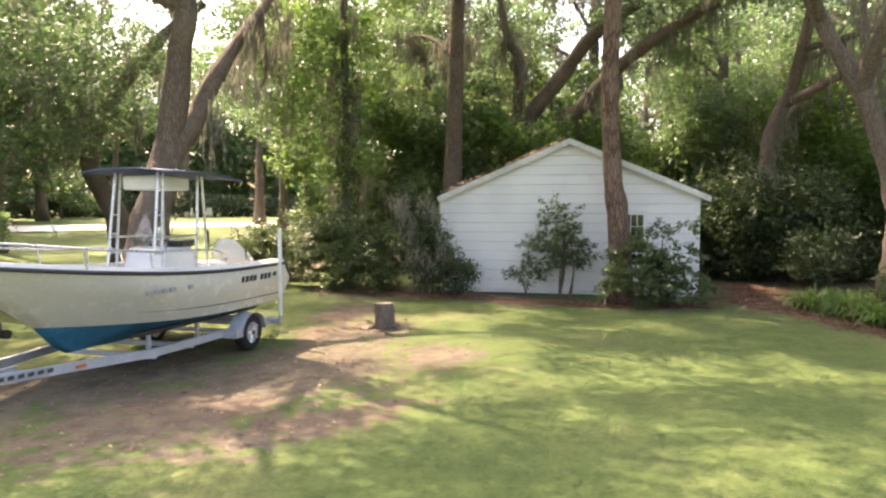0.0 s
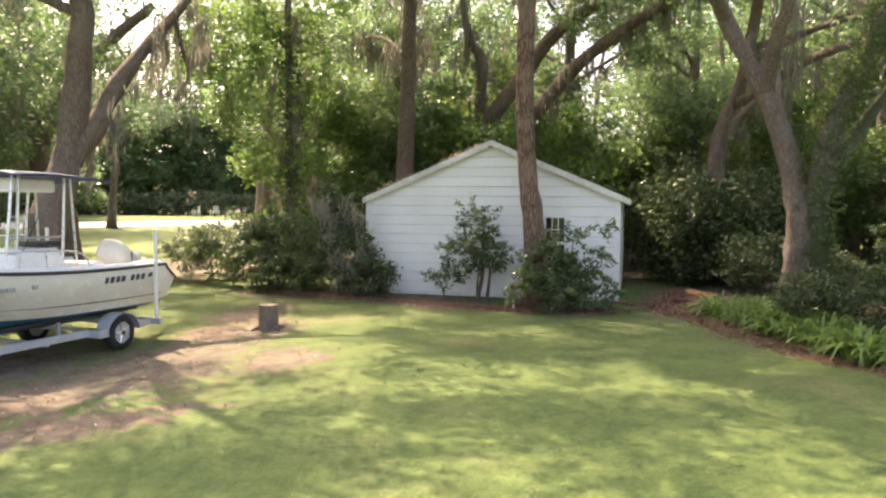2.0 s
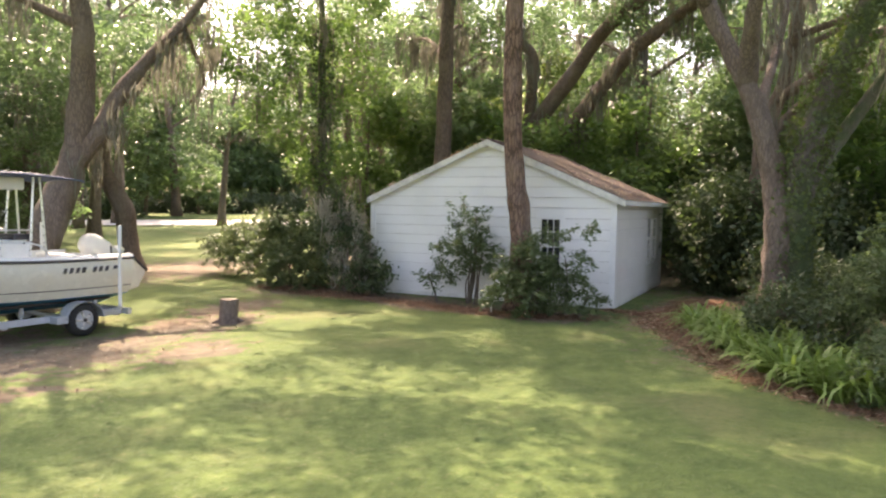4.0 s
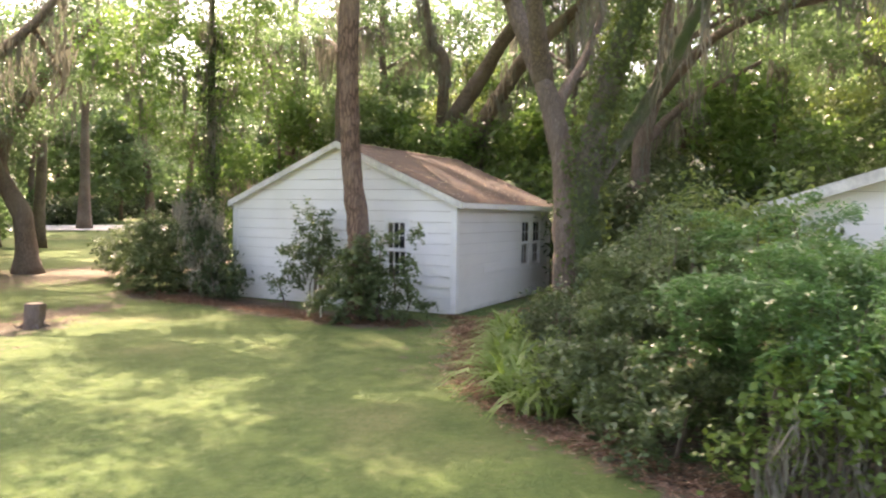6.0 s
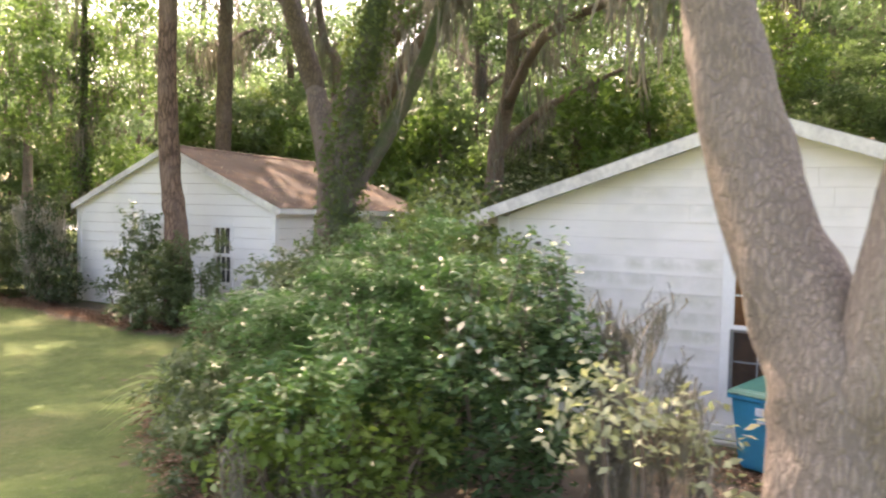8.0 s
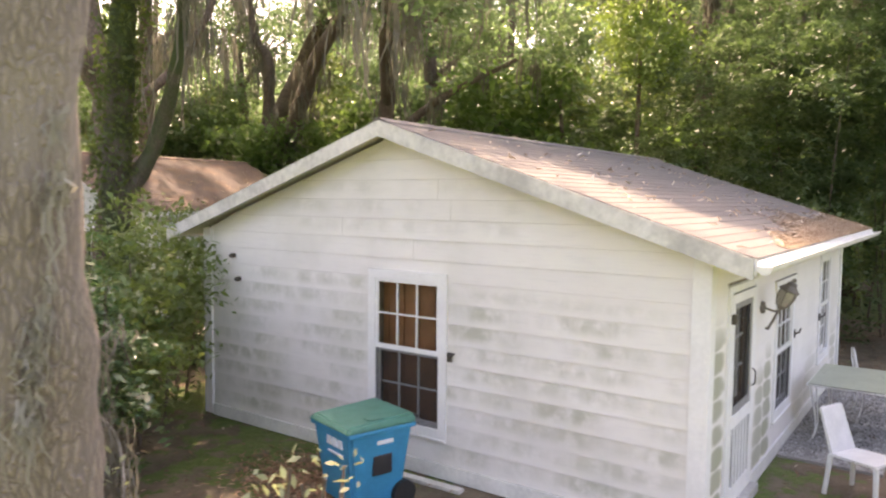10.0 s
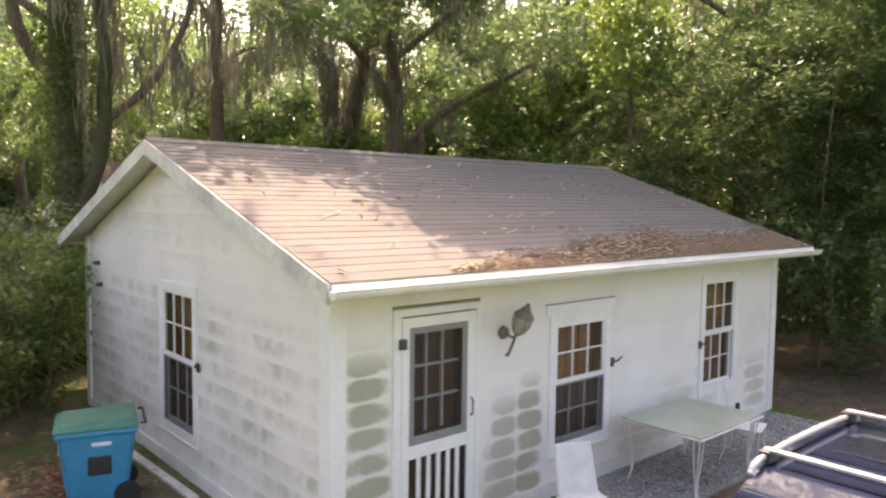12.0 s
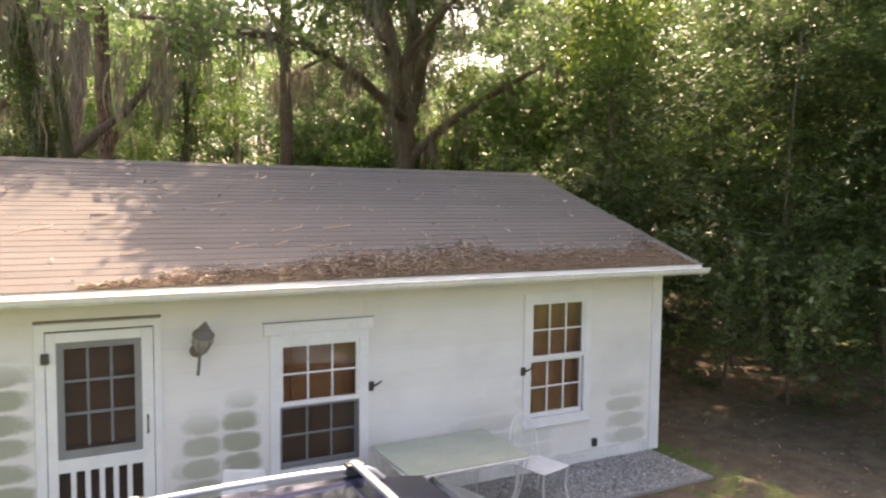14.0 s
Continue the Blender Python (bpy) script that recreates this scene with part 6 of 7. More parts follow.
def build_door():
    d = thing("door_1", "white screen door with grey mesh, shut before a paned door", "door", kind="structure")
    bars = bmesh.new()
    for x0, x1, z0, z1 in ((0.602, 0.686, 0.02, 2.2), (1.584, 1.648, 0.02, 2.2), (0.686, 1.584, 2.135, 2.2)):
        block(x0, x1, -0.04, 0.06, z0, z1, bm=bars)
    part("door_frame", bars, M["trim"], d)
    part("header_flashing", block(0.61, 1.64, -0.028, -0.005, 2.204, 2.208), M["worn_trim"], d)
    # dark strip that stands in for the shade in the gap over the leaf
    part("head_gap_shade", block(0.69, 1.58, -0.038, -0.02, 2.127, 2.134), M["dark_plastic"], d)
    part("threshold", block(0.6, 1.65, -0.12, 0.1, 0.0, 0.1, 0.01), M["concrete"], d)
    sd = thing("screen_leaf", "", "")
    sd.parent = d
    for x0, x1, z0, z1, nm in ((0.692, 0.775, 0.11, 2.12, "stile"), (1.475, 1.578, 0.11, 2.12, "stile"), (0.775, 1.475, 2.03, 2.12, "rail"), (0.775, 1.475, 0.85, 0.97, "rail"), (0.775, 1.475, 0.11, 0.27, "rail")):
        part(nm, block(x0, x1, -0.045, -0.012, z0, z1, 0.004), M["trim"], sd)
    for x0, x1, z0, z1 in ((0.775, 0.835, 0.97, 2.03), (1.415, 1.475, 0.97, 2.03), (0.835, 1.415, 1.97, 2.03), (0.835, 1.415, 0.97, 1.05)):
        part("mesh_frame", block(x0, x1, -0.035, -0.02, z0, z1), M["grey_wood"], sd)
    part("mesh", block(0.835, 1.415, -0.028, -0.026, 1.05, 1.97), M["screen"], sd)
    part("mesh", block(0.775, 1.475, -0.024, -0.022, 0.27, 0.85), M["screen"], sd)
    for k in range(5):
        x = 0.775 + 0.7 * (k + 1) / 6
        part("baluster", block(x - 0.022, x + 0.022, -0.042, -0.026, 0.27, 0.85), M["trim"], sd)
    part("pull_handle", tube([(1.52, -0.045, 1.12), (1.52, -0.075, 1.15), (1.52, -0.075, 1.27), (1.52, -0.045, 1.3)], [0.008] * 4, 6), M["bronze"], sd)
    inner = thing("inner_leaf", "", "")
    inner.parent = d
    body = bmesh.new()
    for x0, x1, z0, z1 in ((0.675, 0.83, 0.1, 2.12), (1.42, 1.575, 0.1, 2.12), (0.83, 1.42, 1.96, 2.12), (0.83, 1.42, 0.1, 1.06)):
        block(x0, x1, 0.03, 0.07, z0, z1, bm=body)
    part("leaf_body", body, M["door_panes"], inner)
    for k in range(1, 3):
        part("muntin", block(0.83 + 0.59 * k / 3 - 0.011, 0.83 + 0.59 * k / 3 + 0.011, 0.03, 0.065, 1.06, 1.96), M["trim"], inner)
        part("muntin", block(0.83, 1.42, 0.032, 0.063, 1.06 + 0.9 * k / 3 - 0.011, 1.06 + 0.9 * k / 3 + 0.011), M["trim"], inner)
    for i in range(3):
        for j in range(3):
            p = part("pane", block(0.84 + 0.59 * i / 3, 0.82 + 0.59 * (i + 1) / 3, 0.045, 0.05, 1.07 + 0.3 * j, 1.05 + 0.3 * (j + 1)), M["glass"], inner)
            p.visible_shadow = False
    part("curtain", block(0.82, 1.43, 0.085, 0.09, 1.02, 2.0), M["blind"], inner)


build_door()


def window_header():
    """The plain head board over the front window, with its flashing."""
    h = thing("window_header", "white head board with grey flashing over the front window", "trim", kind="structure")
    part("head_board", block(2.61, 3.78, -0.04, -0.012, 1.952, 2.07, 0.002), M["trim"], h)
    part("flashing", block(2.6, 3.79, -0.043, -0.01, 2.072, 2.077), M["grey_wood"], h)


window_header()


def build_lantern():
    l = thing("wall_lantern", "weathered bronze coach lantern on the house wall", "wall lamp", m=pose(1.97, -0.04, 1.86))
    part("back_plate", tube([(0, 0.03, 0), (0, -0.005, 0)], [0.07, 0.06], 16), M["old_bronze"], l)
    part("arm", tube(smooth_path([(0, 0, 0), (0, -0.11, -0.03), (0, -0.18, 0.02)], 4), [0.012] * 9, 8), M["old_bronze"], l)
    part("scroll", tube(smooth_path([(0, -0.15, 0.0), (0, -0.1, -0.11), (0, -0.06, -0.19), (0, -0.045, -0.22), (0, -0.02, -0.215)], 4), [0.014] * 17, 8), M["old_bronze"], l)
    lan = bmesh.new()
    prof = [(0.055, 0.0), (0.092, 0.1), (0.085, 0.17)]
    for (r0, z0), (r1, z1) in zip(prof, prof[1:]):
        for k in range(6):
            a, b = k * math.pi / 3, (k + 1) * math.pi / 3
            lan.faces.new([lan.verts.new(p) for p in ((r0 * math.cos(a), r0 * math.sin(a), z0), (r0 * math.cos(b), r0 * math.sin(b), z0), (r1 * math.cos(b), r1 * math.sin(b), z1), (r1 * math.cos(a), r1 * math.sin(a), z1))])
    bmesh.ops.remove_doubles(lan, verts=lan.verts[:], dist=0.001)
    tilt = pose(0.01, -0.165, 0.03, 22, 4, 0)
    lan.transform(tilt)
    part("lantern_glass", lan, M["lamp_glass"], l, "dusty lantern panes")
    for k in range(6):
        a = k * math.pi / 3
        bm = tube([(r * 1.02 * math.cos(a), r * 1.02 * math.sin(a), z) for r, z in prof], [0.006] * 3, 5)
        bm.transform(tilt)
        part("lantern_bar", bm, M["old_bronze"], l)
    cap = tube([(0, 0, 0.165), (0, 0, 0.172), (0, 0, 0.185), (0, 0, 0.225), (0, 0, 0.23), (0, 0, 0.262), (0, 0, 0.275), (0, 0, 0.285), (0, 0, 0.3), (0, 0, 0.312)],
               [0.086, 0.104, 0.1, 0.062, 0.054, 0.046, 0.014, 0.022, 0.022, 0.008], 12)
    cap.transform(tilt)
    part("cap", cap, M["old_bronze"], l)
    foot = tube([(0, 0, -0.04), (0, 0, 0.005)], [0.02, 0.06], 8)
    foot.transform(tilt)
    part("foot", foot, M["old_bronze"], l)


build_lantern()


def small_fittings():
    bx = part("bell_box", block(0.655, 0.722, -0.08, -0.03, 1.855, 1.945, 0.006), M["bronze"])
    tagged(bx, "small brown box beside the screen door", "junction box")
    for k, (x, y, z, side) in enumerate(((3.76, -0.03, 1.32, 0), (-0.03, 2.58, 1.32, 1), (5.72, -0.03, 1.28, 0), (7.91, 0.06, 1.6, 2))):
        h = thing("shutter_hook", "small dark iron shutter hook on the wall", "hook", "shutter hooks", pose(x, y, z, 0, 0, (0, -90, 90)[side]))
        part("plate", block(-0.03, 0.03, -0.02, 0.002, -0.05, 0.05, 0.005), M["bronze"], h)
        part("tongue", tube([(0, -0.02, 0), (0.04, -0.06, 0.02), (0.1, -0.07, 0.06)], [0.014, 0.012, 0.009], 6), M["bronze"], h)
    for y, z in ((6.05, 2.2), (5.95, 1.9)):
        kn = part("insulator", tube([(-0.02, y, z), (-0.08, y, z), (-0.1, y, z)], [0.03, 0.03, 0.02], 8), M["bronze"])
        tagged(kn, "small dark insulator knob on the gable wall", "knob", "knobs on the gable")
    vt = part("wall_outlet", block(6.8, 6.86, -0.06, -0.02, 0.2, 0.3, 0.004), M["dark_plastic"])
    tagged(vt, "small black socket low on the house wall", "socket")


small_fittings()


def build_gutter():
    g = thing("gutter", "cream gutter along the front eave", "gutter")
    bm = bmesh.new()
    # half-round section, outer skin then inner
    prof = [(-0.5 + 0.06 * math.cos(q), 2.475 + 0.065 * math.sin(q)) for q in np.linspace(0, -math.pi, 9)]
    prof += [(-0.572, 2.487), (-0.562, 2.493)] + [(-0.5 + 0.05 * math.cos(q), 2.475 + 0.055 * math.sin(q)) for q in np.linspace(-math.pi, 0, 9)]
    ends = []
    for x in (-0.31, 8.22):
        ends.append([bm.verts.new((x, y, z)) for y, z in prof])
    n = len(prof)
    for k in range(n):
        bm.faces.new((ends[0][k], ends[0][(k + 1) % n], ends[1][(k + 1) % n], ends[1][k]))
    bm.faces.new(ends[0][::-1])
    bm.faces.new(ends[1])
    part("trough", bm, M["gutter"], g)
    for x in (-0.312, 8.212):
        e = bmesh.new()
        vs = [(x, y, z) for y, z in prof[:9]]
        a = [e.verts.new(p) for p in vs]
        b = [e.verts.new((p[0] + 0.01, p[1], p[2])) for p in vs]
        e.faces.new(a), e.faces.new(b[::-1])
        for k in range(9):
            e.faces.new((a[k], a[(k + 1) % 9], b[(k + 1) % 9], b[k]))
        part("end_cap", e, M["gutter"], g)


build_gutter()


# ---- fallen leaves ----
def leaf_litter():
    rng = np.random.default_rng(5)
    g = Mat("dry_leaves", 0.85)
    g.col(g.ramp(g.island(), (0.0, (0.30, 0.2, 0.135)), (0.3, (0.42, 0.295, 0.2)), (0.7, (0.62, 0.5, 0.37)), (1.0, (0.8, 0.71, 0.58))))
    M["dry_leaf"] = g.m
    slope = (3.785 - 2.53) / 3.77
    n = 26000
    x = 0.95 + 7.1 * rng.uniform(0, 1, n) ** 0.7
    wide = np.clip((x - 1.0) / 2.5, 0.05, 1) * (0.29 + 0.07 * np.sin(x * 1.7) + 0.05 * np.sin(x * 4.1)) + 0.05
    up = np.abs(rng.normal(size=n)) * wide * 0.8
    y = -0.44 + up
    z = 2.53 + (y + 0.42) * slope + 0.016 + rng.uniform(0, 1, n) * 0.007 * np.exp(-up * 2.5)
    ob = quads("leaf_litter", leaf_quads(rng, np.stack([x, y, z], 1), 0.03, 9.0, 0.34), M["dry_leaf"])
    tagged(ob, "drift of dry brown leaves along the roof's eave", "fallen leaves", kind="stuff")
    # twigs and leaves strewn over both roofs
    n = 160
    x, y = rng.uniform(-0.2, 8, n), rng.uniform(-0.3, 3.2, n)
    ob = quads("roof_leaves", leaf_quads(rng, np.stack([x, y, 2.53 + (y + 0.42) * slope + 0.03], 1), 0.045, 1.5, 0.25), M["dry_leaf"])
    tagged(ob, "single dry leaves strewn over the house roof", "fallen leaves", kind="stuff")
    m = pose(2.72, 20.73, 0, 0, 0, -85.4)
    n = 5200
    u, v = rng.uniform(-0.1, 6.7, n), rng.uniform(0, 6.6, n)
    keep = np.array([noise.noise(Vector((a * 0.8, b * 0.8, 3))) for a, b in zip(u, v)]) > -0.12
    u, v = u[keep], v[keep]
    s = 1.5 / 3.565
    zz = 4.10 - np.abs(u - 3.285) * s + 0.03
    P = np.array([m @ Vector((a, b, c)) for a, b, c in zip(u, v, zz)])
    ob = quads("roof_leaves", leaf_quads(rng, P, 0.07, 1.6, 0.35), M["dry_leaf"])
    tagged(ob, "brown leaves lying over the shed roof", "fallen leaves", kind="stuff")
    # on the bare ground
    n = 42000
    x, y = rng.uniform(-14, 14, n), rng.uniform(-6, 27, n)
    keep = (soil_at(x, y) > rng.uniform(0.25, 0.9, n)) & ~((x > -0.2) & (x < 8) & (y > -0.15) & (y < 6.9)) & ~((x > 2.4) & (x < 9.6) & (y > 13.7) & (y < 20.9))
    x, y = x[keep], y[keep]
    s = Mat("soil_leaves", 0.9)
    s.col(s.ramp(s.island(), (0.0, (0.12, 0.07, 0.045)), (0.5, (0.22, 0.135, 0.085)), (0.93, (0.32, 0.22, 0.15)), (1.0, (0.5, 0.42, 0.32))))
    ob = quads("ground_leaves", leaf_quads(rng, np.stack([x, y, lie(x, y) + 0.03], 1), 0.036, 3.0, 0.35), s.m)
    tagged(ob, "dry leaves and straw scattered on bare soil", "fallen leaves", kind="stuff")


leaf_litter()


def pine_straw():
    """Red-brown straw along the beds' edges and at the shed's foot."""
    rng = np.random.default_rng(15)
    g = Mat("pine_straw", 0.9)
    g.col(g.ramp(g.island(), (0.0, (0.17, 0.085, 0.05)), (0.5, (0.31, 0.17, 0.105)), (0.9, (0.42, 0.26, 0.17)), (1.0, (0.56, 0.44, 0.32))))
    runs = [((-4.95, 4.6), (-4.8, 6.7), 0.35), ((-4.8, 6.7), (-3.75, 8.6), 0.33), ((-3.75, 8.8), (-2.7, 10.1), 0.3), ((-2.7, 10.2), (0.2, 11.9), 0.32), ((0.2, 11.9), (1.8, 12.7), 0.35), ((2.0, 12.8), (6.5, 12.4), 0.6),
            ((1.5, 13.9), (0.9, 15.6), 0.4), ((0.9, 15.6), (1.3, 17.4), 0.38), ((1.3, 17.4), (1.3, 20.6), 0.4), ((1.2, 20.6), (1.6, 23.4), 0.5), ((2.6, 12.9), (3.0, 14.0), 0.3), ((-4.6, 2.6), (-2.6, 1.0), 0.8), ((-1.6, 1.2), (-0.8, 4.4), 0.5)]
    at = []
    for (xa, ya), (xb, yb), w in runs:
        n = int(2600 * math.hypot(xb - xa, yb - ya) * w)
        t = rng.uniform(0, 1, n)
        at.append(np.stack([xa + (xb - xa) * t + rng.normal(size=n) * w * 0.6, ya + (yb - ya) * t + rng.normal(size=n) * w * 0.6], 1))
    at = np.concatenate(at)
    ob = quads("pine_straw", leaf_quads(rng, np.stack([at[:, 0], at[:, 1], lie(at[:, 0], at[:, 1]) + 0.02 + rng.uniform(0, 0.02, len(at))], 1), 0.045, 3.5, 0.16), g.m)
    tagged(ob, "red-brown straw and leaves along the planting beds", "fallen leaves", kind="stuff")


pine_straw()


# ---- lily bed ----
def lily_clump(seed):
    rng = np.random.default_rng(seed)
    c = thing("day_lily", "arching strap-leaved lily clump in the bed", "plant", "lilies of the bed")
    V = []
    for k in range(38):
        a = rng.uniform(0, 2 * math.pi)
        r0 = rng.uniform(0, 0.1)
        L, w = rng.uniform(0.55, 0.95), rng.uniform(0.015, 0.026)
        d, s = np.array((math.cos(a), math.sin(a), 0)), np.array((-math.sin(a), math.cos(a), 0))
        spread = rng.uniform(0.35, 0.95)
        pts = []
        for t in np.linspace(0, 1, 6):
            pts.append(d * (r0 + L * spread * t ** 1.3) + np.array((0, 0, L * (1.15 * t - (0.35 + 0.75 * spread) * t * t) - 0.02)))
        ws = [w, w * 1.1, w, w * 0.85, w * 0.6, w * 0.08]
        for i in range(5):
            V.append([pts[i] - s * ws[i], pts[i] + s * ws[i], pts[i + 1] + s * ws[i + 1], pts[i + 1] - s * ws[i + 1]])
    quads("leaves", np.array(V), M["leaf_lily"], c)
    return c


def plant_lilies():
    rng = random.Random(9)
    kinds = [lily_clump(60 + k) for k in range(3)]
    k = 0
    for i in range(17):
        f = i / 16
        for row in range(4):
            x = 1.7 + (-3.55 - 1.7) * f + row * 0.26 + rng.uniform(-0.15, 0.15)
            y = 11.95 + (9.2 - 11.95) * f - row * 0.42 + rng.uniform(-0.15, 0.15)
            m = pose(x, y, 0, 0, 0, rng.uniform(0, 360))
            s = rng.uniform(0.95, 1.35)
            if k < 3:
                kinds[k].matrix_basis = m
            else:
                copy_thing(kinds[k % 3], m @ Matrix.Diagonal((s, s, s, 1)))
            k += 1


plant_lilies()

# ---- yard things ----
M["blue_plastic"] = plain("blue_plastic", (0.01, 0.26, 0.46), 0.4, vary=0.12, scale=4)
M["green_plastic"] = plain("green_plastic", (0.05, 0.2, 0.15), 0.45, vary=0.15, scale=4)
M["white_print"] = plain("white_print", (0.7, 0.75, 0.8), 0.5)
M["white_metal"] = plain("white_enamelled_iron", (0.75, 0.75, 0.72), 0.45, vary=0.12, scale=8)
M["table_top"] = plain("pale_green_table_glass", (0.37, 0.41, 0.32), 0.32, vary=0.12, scale=3)
M["resin"] = plain("white_resin", (0.66, 0.66, 0.64), 0.4, vary=0.1)


def build_cart():
    c = thing("wheeled_bin", "blue wheeled bin with green lid beneath the gable window", "bin", m=pose(-0.93, 2.95, 0, 0, 0, -16))
    bm = bmesh.new()
    hexa(bm, [(-0.30, -0.27, 0.05), (0.24, -0.27, 0.05), (0.24, 0.27, 0.05), (-0.30, 0.27, 0.05), (-0.39, -0.345, 0.8), (0.33, -0.345, 0.8), (0.33, 0.345, 0.8), (-0.39, 0.345, 0.8)])
    bmesh.ops.bevel(bm, geom=[e for e in bm.edges], offset=0.035, segments=3, affect="EDGES")
    body = part("body", bm, M["blue_plastic"], c, "blue plastic bin body")
    part("rim", block(-0.41, 0.35, -0.365, 0.365, 0.77, 0.82, 0.015), M["blue_plastic"], c)
    # no hollow is cut: a dark block gives the shade of the grab recess
    part("grab_recess_shade", block(-0.12, 0.1, -0.325, -0.29, 0.36, 0.56, 0.015), M["dark_plastic"], body)
    part("sticker", block(-0.08, 0.1, -0.335, -0.325, 0.66, 0.7), M["white_print"], body, "white sticker with unreadable print")
    for k, (y0, y1, z0, z1) in enumerate(((-0.2, -0.12, 0.64, 0.72), (-0.1, -0.02, 0.64, 0.72), (0.0, 0.08, 0.64, 0.72), (-0.2, 0.06, 0.57, 0.585))):
        part("print_bar", block(-0.384, -0.368, y0, y1, z0, z1), M["white_print"], body)
    lid = bmesh.new()
    hexa(lid, [(-0.44, -0.38, 0.82), (0.36, -0.38, 0.82), (0.36, 0.38, 0.82), (-0.44, 0.38, 0.82), (-0.38, -0.33, 0.875), (0.33, -0.33, 0.91), (0.33, 0.33, 0.91), (-0.38, 0.33, 0.875)])
    bmesh.ops.bevel(lid, geom=lid.edges[:], offset=0.02, segments=2, affect="EDGES")
    l = part("lid", lid, M["green_plastic"], c, "green plastic lid")
    part("lid_label", block(-0.15, 0.08, -0.3, -0.2, 0.895, 0.9), M["green_plastic"], l)
    part("handle", tube([(0.37, -0.28, 0.84), (0.42, -0.28, 0.84), (0.42, 0.28, 0.84), (0.37, 0.28, 0.84)], [0.016] * 4, 8), M["dark_plastic"], c)
    for y in (-0.3, 0.3):
        part("wheel", tube([(0.24, y - 0.04, 0.125), (0.24, y + 0.04, 0.125)], [0.125, 0.125], 20), M["rubber"], c)


build_cart()


def build_table():
    t = thing("patio_table", "white iron patio table with pale green glass top", "table", m=pose(4.36, -0.72, 0))
    part("tabletop", block(-0.68, 0.68, -0.49, 0.49, 0.725, 0.738, 0.004), M["table_top"], t, "pale green glass top")
    ring = [(-0.69, -0.5, 0.715), (0.69, -0.5, 0.715), (0.69, 0.5, 0.715), (-0.69, 0.5, 0.715), (-0.69, -0.5, 0.715)]
    part("rim", tube(ring, [0.012] * 5, 6), M["white_metal"], t)
    for sx in (-1, 1):
        for sy in (-1, 1):
            for dx, dy in ((0.0, 0.0), (-0.09, 0.0), (0.0, -0.07)):
                p = smooth_path([(sx * (0.66 + dx), sy * (0.47 + dy), 0.715), (sx * (0.62 + dx * 0.8), sy * (0.44 + dy * 0.8), 0.5), (sx * (0.57 + dx * 0.3), sy * (0.4 + dy * 0.3), 0.2), (sx * 0.6, sy * 0.43, 0.0)], 4)
                part("leg", tube(p, [0.008] * len(p), 6), M["white_metal"], t)


build_table()


def build_iron_chair():
    c = thing("iron_chair", "white wrought-iron garden chair with scrolled back", "chair", m=pose(5.45, -0.82, 0, 0, 0, 15))
    part("seat", block(-0.22, 0.22, -0.22, 0.22, 0.43, 0.442, 0.004), M["white_metal"], c)
    for sx in (-1, 1):
        for sy in (-1, 1):
            part("leg", tube(smooth_path([(sx * 0.2, sy * 0.2, 0.43), (sx * 0.19, sy * 0.19, 0.2), (sx * 0.23, sy * 0.24, 0)], 4), [0.009] * 9, 6), M["white_metal"], c)
    back = [(-0.2, 0.21, 0.43), (-0.22, 0.27, 0.7), (-0.12, 0.3, 0.9), (0, 0.3, 0.94), (0.12, 0.3, 0.9), (0.22, 0.27, 0.7), (0.2, 0.21, 0.43)]
    part("back_frame", tube(smooth_path(back, 5), [0.009] * 31, 6), M["white_metal"], c)
    for x in (-0.1, 0, 0.1):
        part("back_bar", tube(smooth_path([(x, 0.22, 0.44), (x * 1.5, 0.26, 0.66), (x * 0.6, 0.29, 0.9)], 4), [0.006] * 9, 5), M["white_metal"], c)


build_iron_chair()


def build_resin_chair():
    c = thing("plastic_chair", "white resin garden chair beside the house wall", "chair", m=pose(2.12, -1.0, 0, 0, 0, -25))
    s = bmesh.new()
    hexa(s, [(-0.24, -0.26, 0.41), (0.24, -0.26, 0.41), (0.21, 0.22, 0.39), (-0.21, 0.22, 0.39), (-0.24, -0.26, 0.435), (0.24, -0.26, 0.435), (0.21, 0.22, 0.42), (-0.21, 0.22, 0.42)])
    bmesh.ops.bevel(s, geom=s.edges[:], offset=0.01, segments=2, affect="EDGES")
    part("seat", s, M["resin"], c)
    b = bmesh.new()
    hexa(b, [(-0.21, 0.2, 0.4), (0.21, 0.2, 0.4), (0.21, 0.23, 0.4), (-0.21, 0.23, 0.4), (-0.19, 0.36, 0.86), (0.19, 0.36, 0.86), (0.19, 0.385, 0.86), (-0.19, 0.385, 0.86)])
    bmesh.ops.bevel(b, geom=b.edges[:], offset=0.012, segments=2, affect="EDGES")
    part("backrest", b, M["resin"], c)
    for sx in (-1, 1):
        for sy, y in ((-1, -0.24), (1, 0.22)):
            part("leg", tube([(sx * 0.2, y, 0.41), (sx * 0.24, y + sy * 0.03, 0.0)], [0.028, 0.022], 8), M["resin"], c)


build_resin_chair()


# ---- car ----
def car_paint():
    g = Mat("dark_blue_car_paint", 0.12, 0.2)
    g.col(g.mix(g.noise(2, 2), (0.018, 0.022, 0.05), (0.025, 0.03, 0.065)))
    g.b.inputs["Coat Weight"].default_value = 0.6
    return g.m


M["car_paint"] = car_paint()
M["car_glass"] = plain("dark_car_glass", (0.02, 0.025, 0.035), 0.05, vary=0.05)
M["red_lamp"] = plain("red_lamp_plastic", (0.55, 0.02, 0.03), 0.2)
M["rack"] = plain("silver_rack", (0.62, 0.63, 0.64), 0.35, 0.6, vary=0.04)


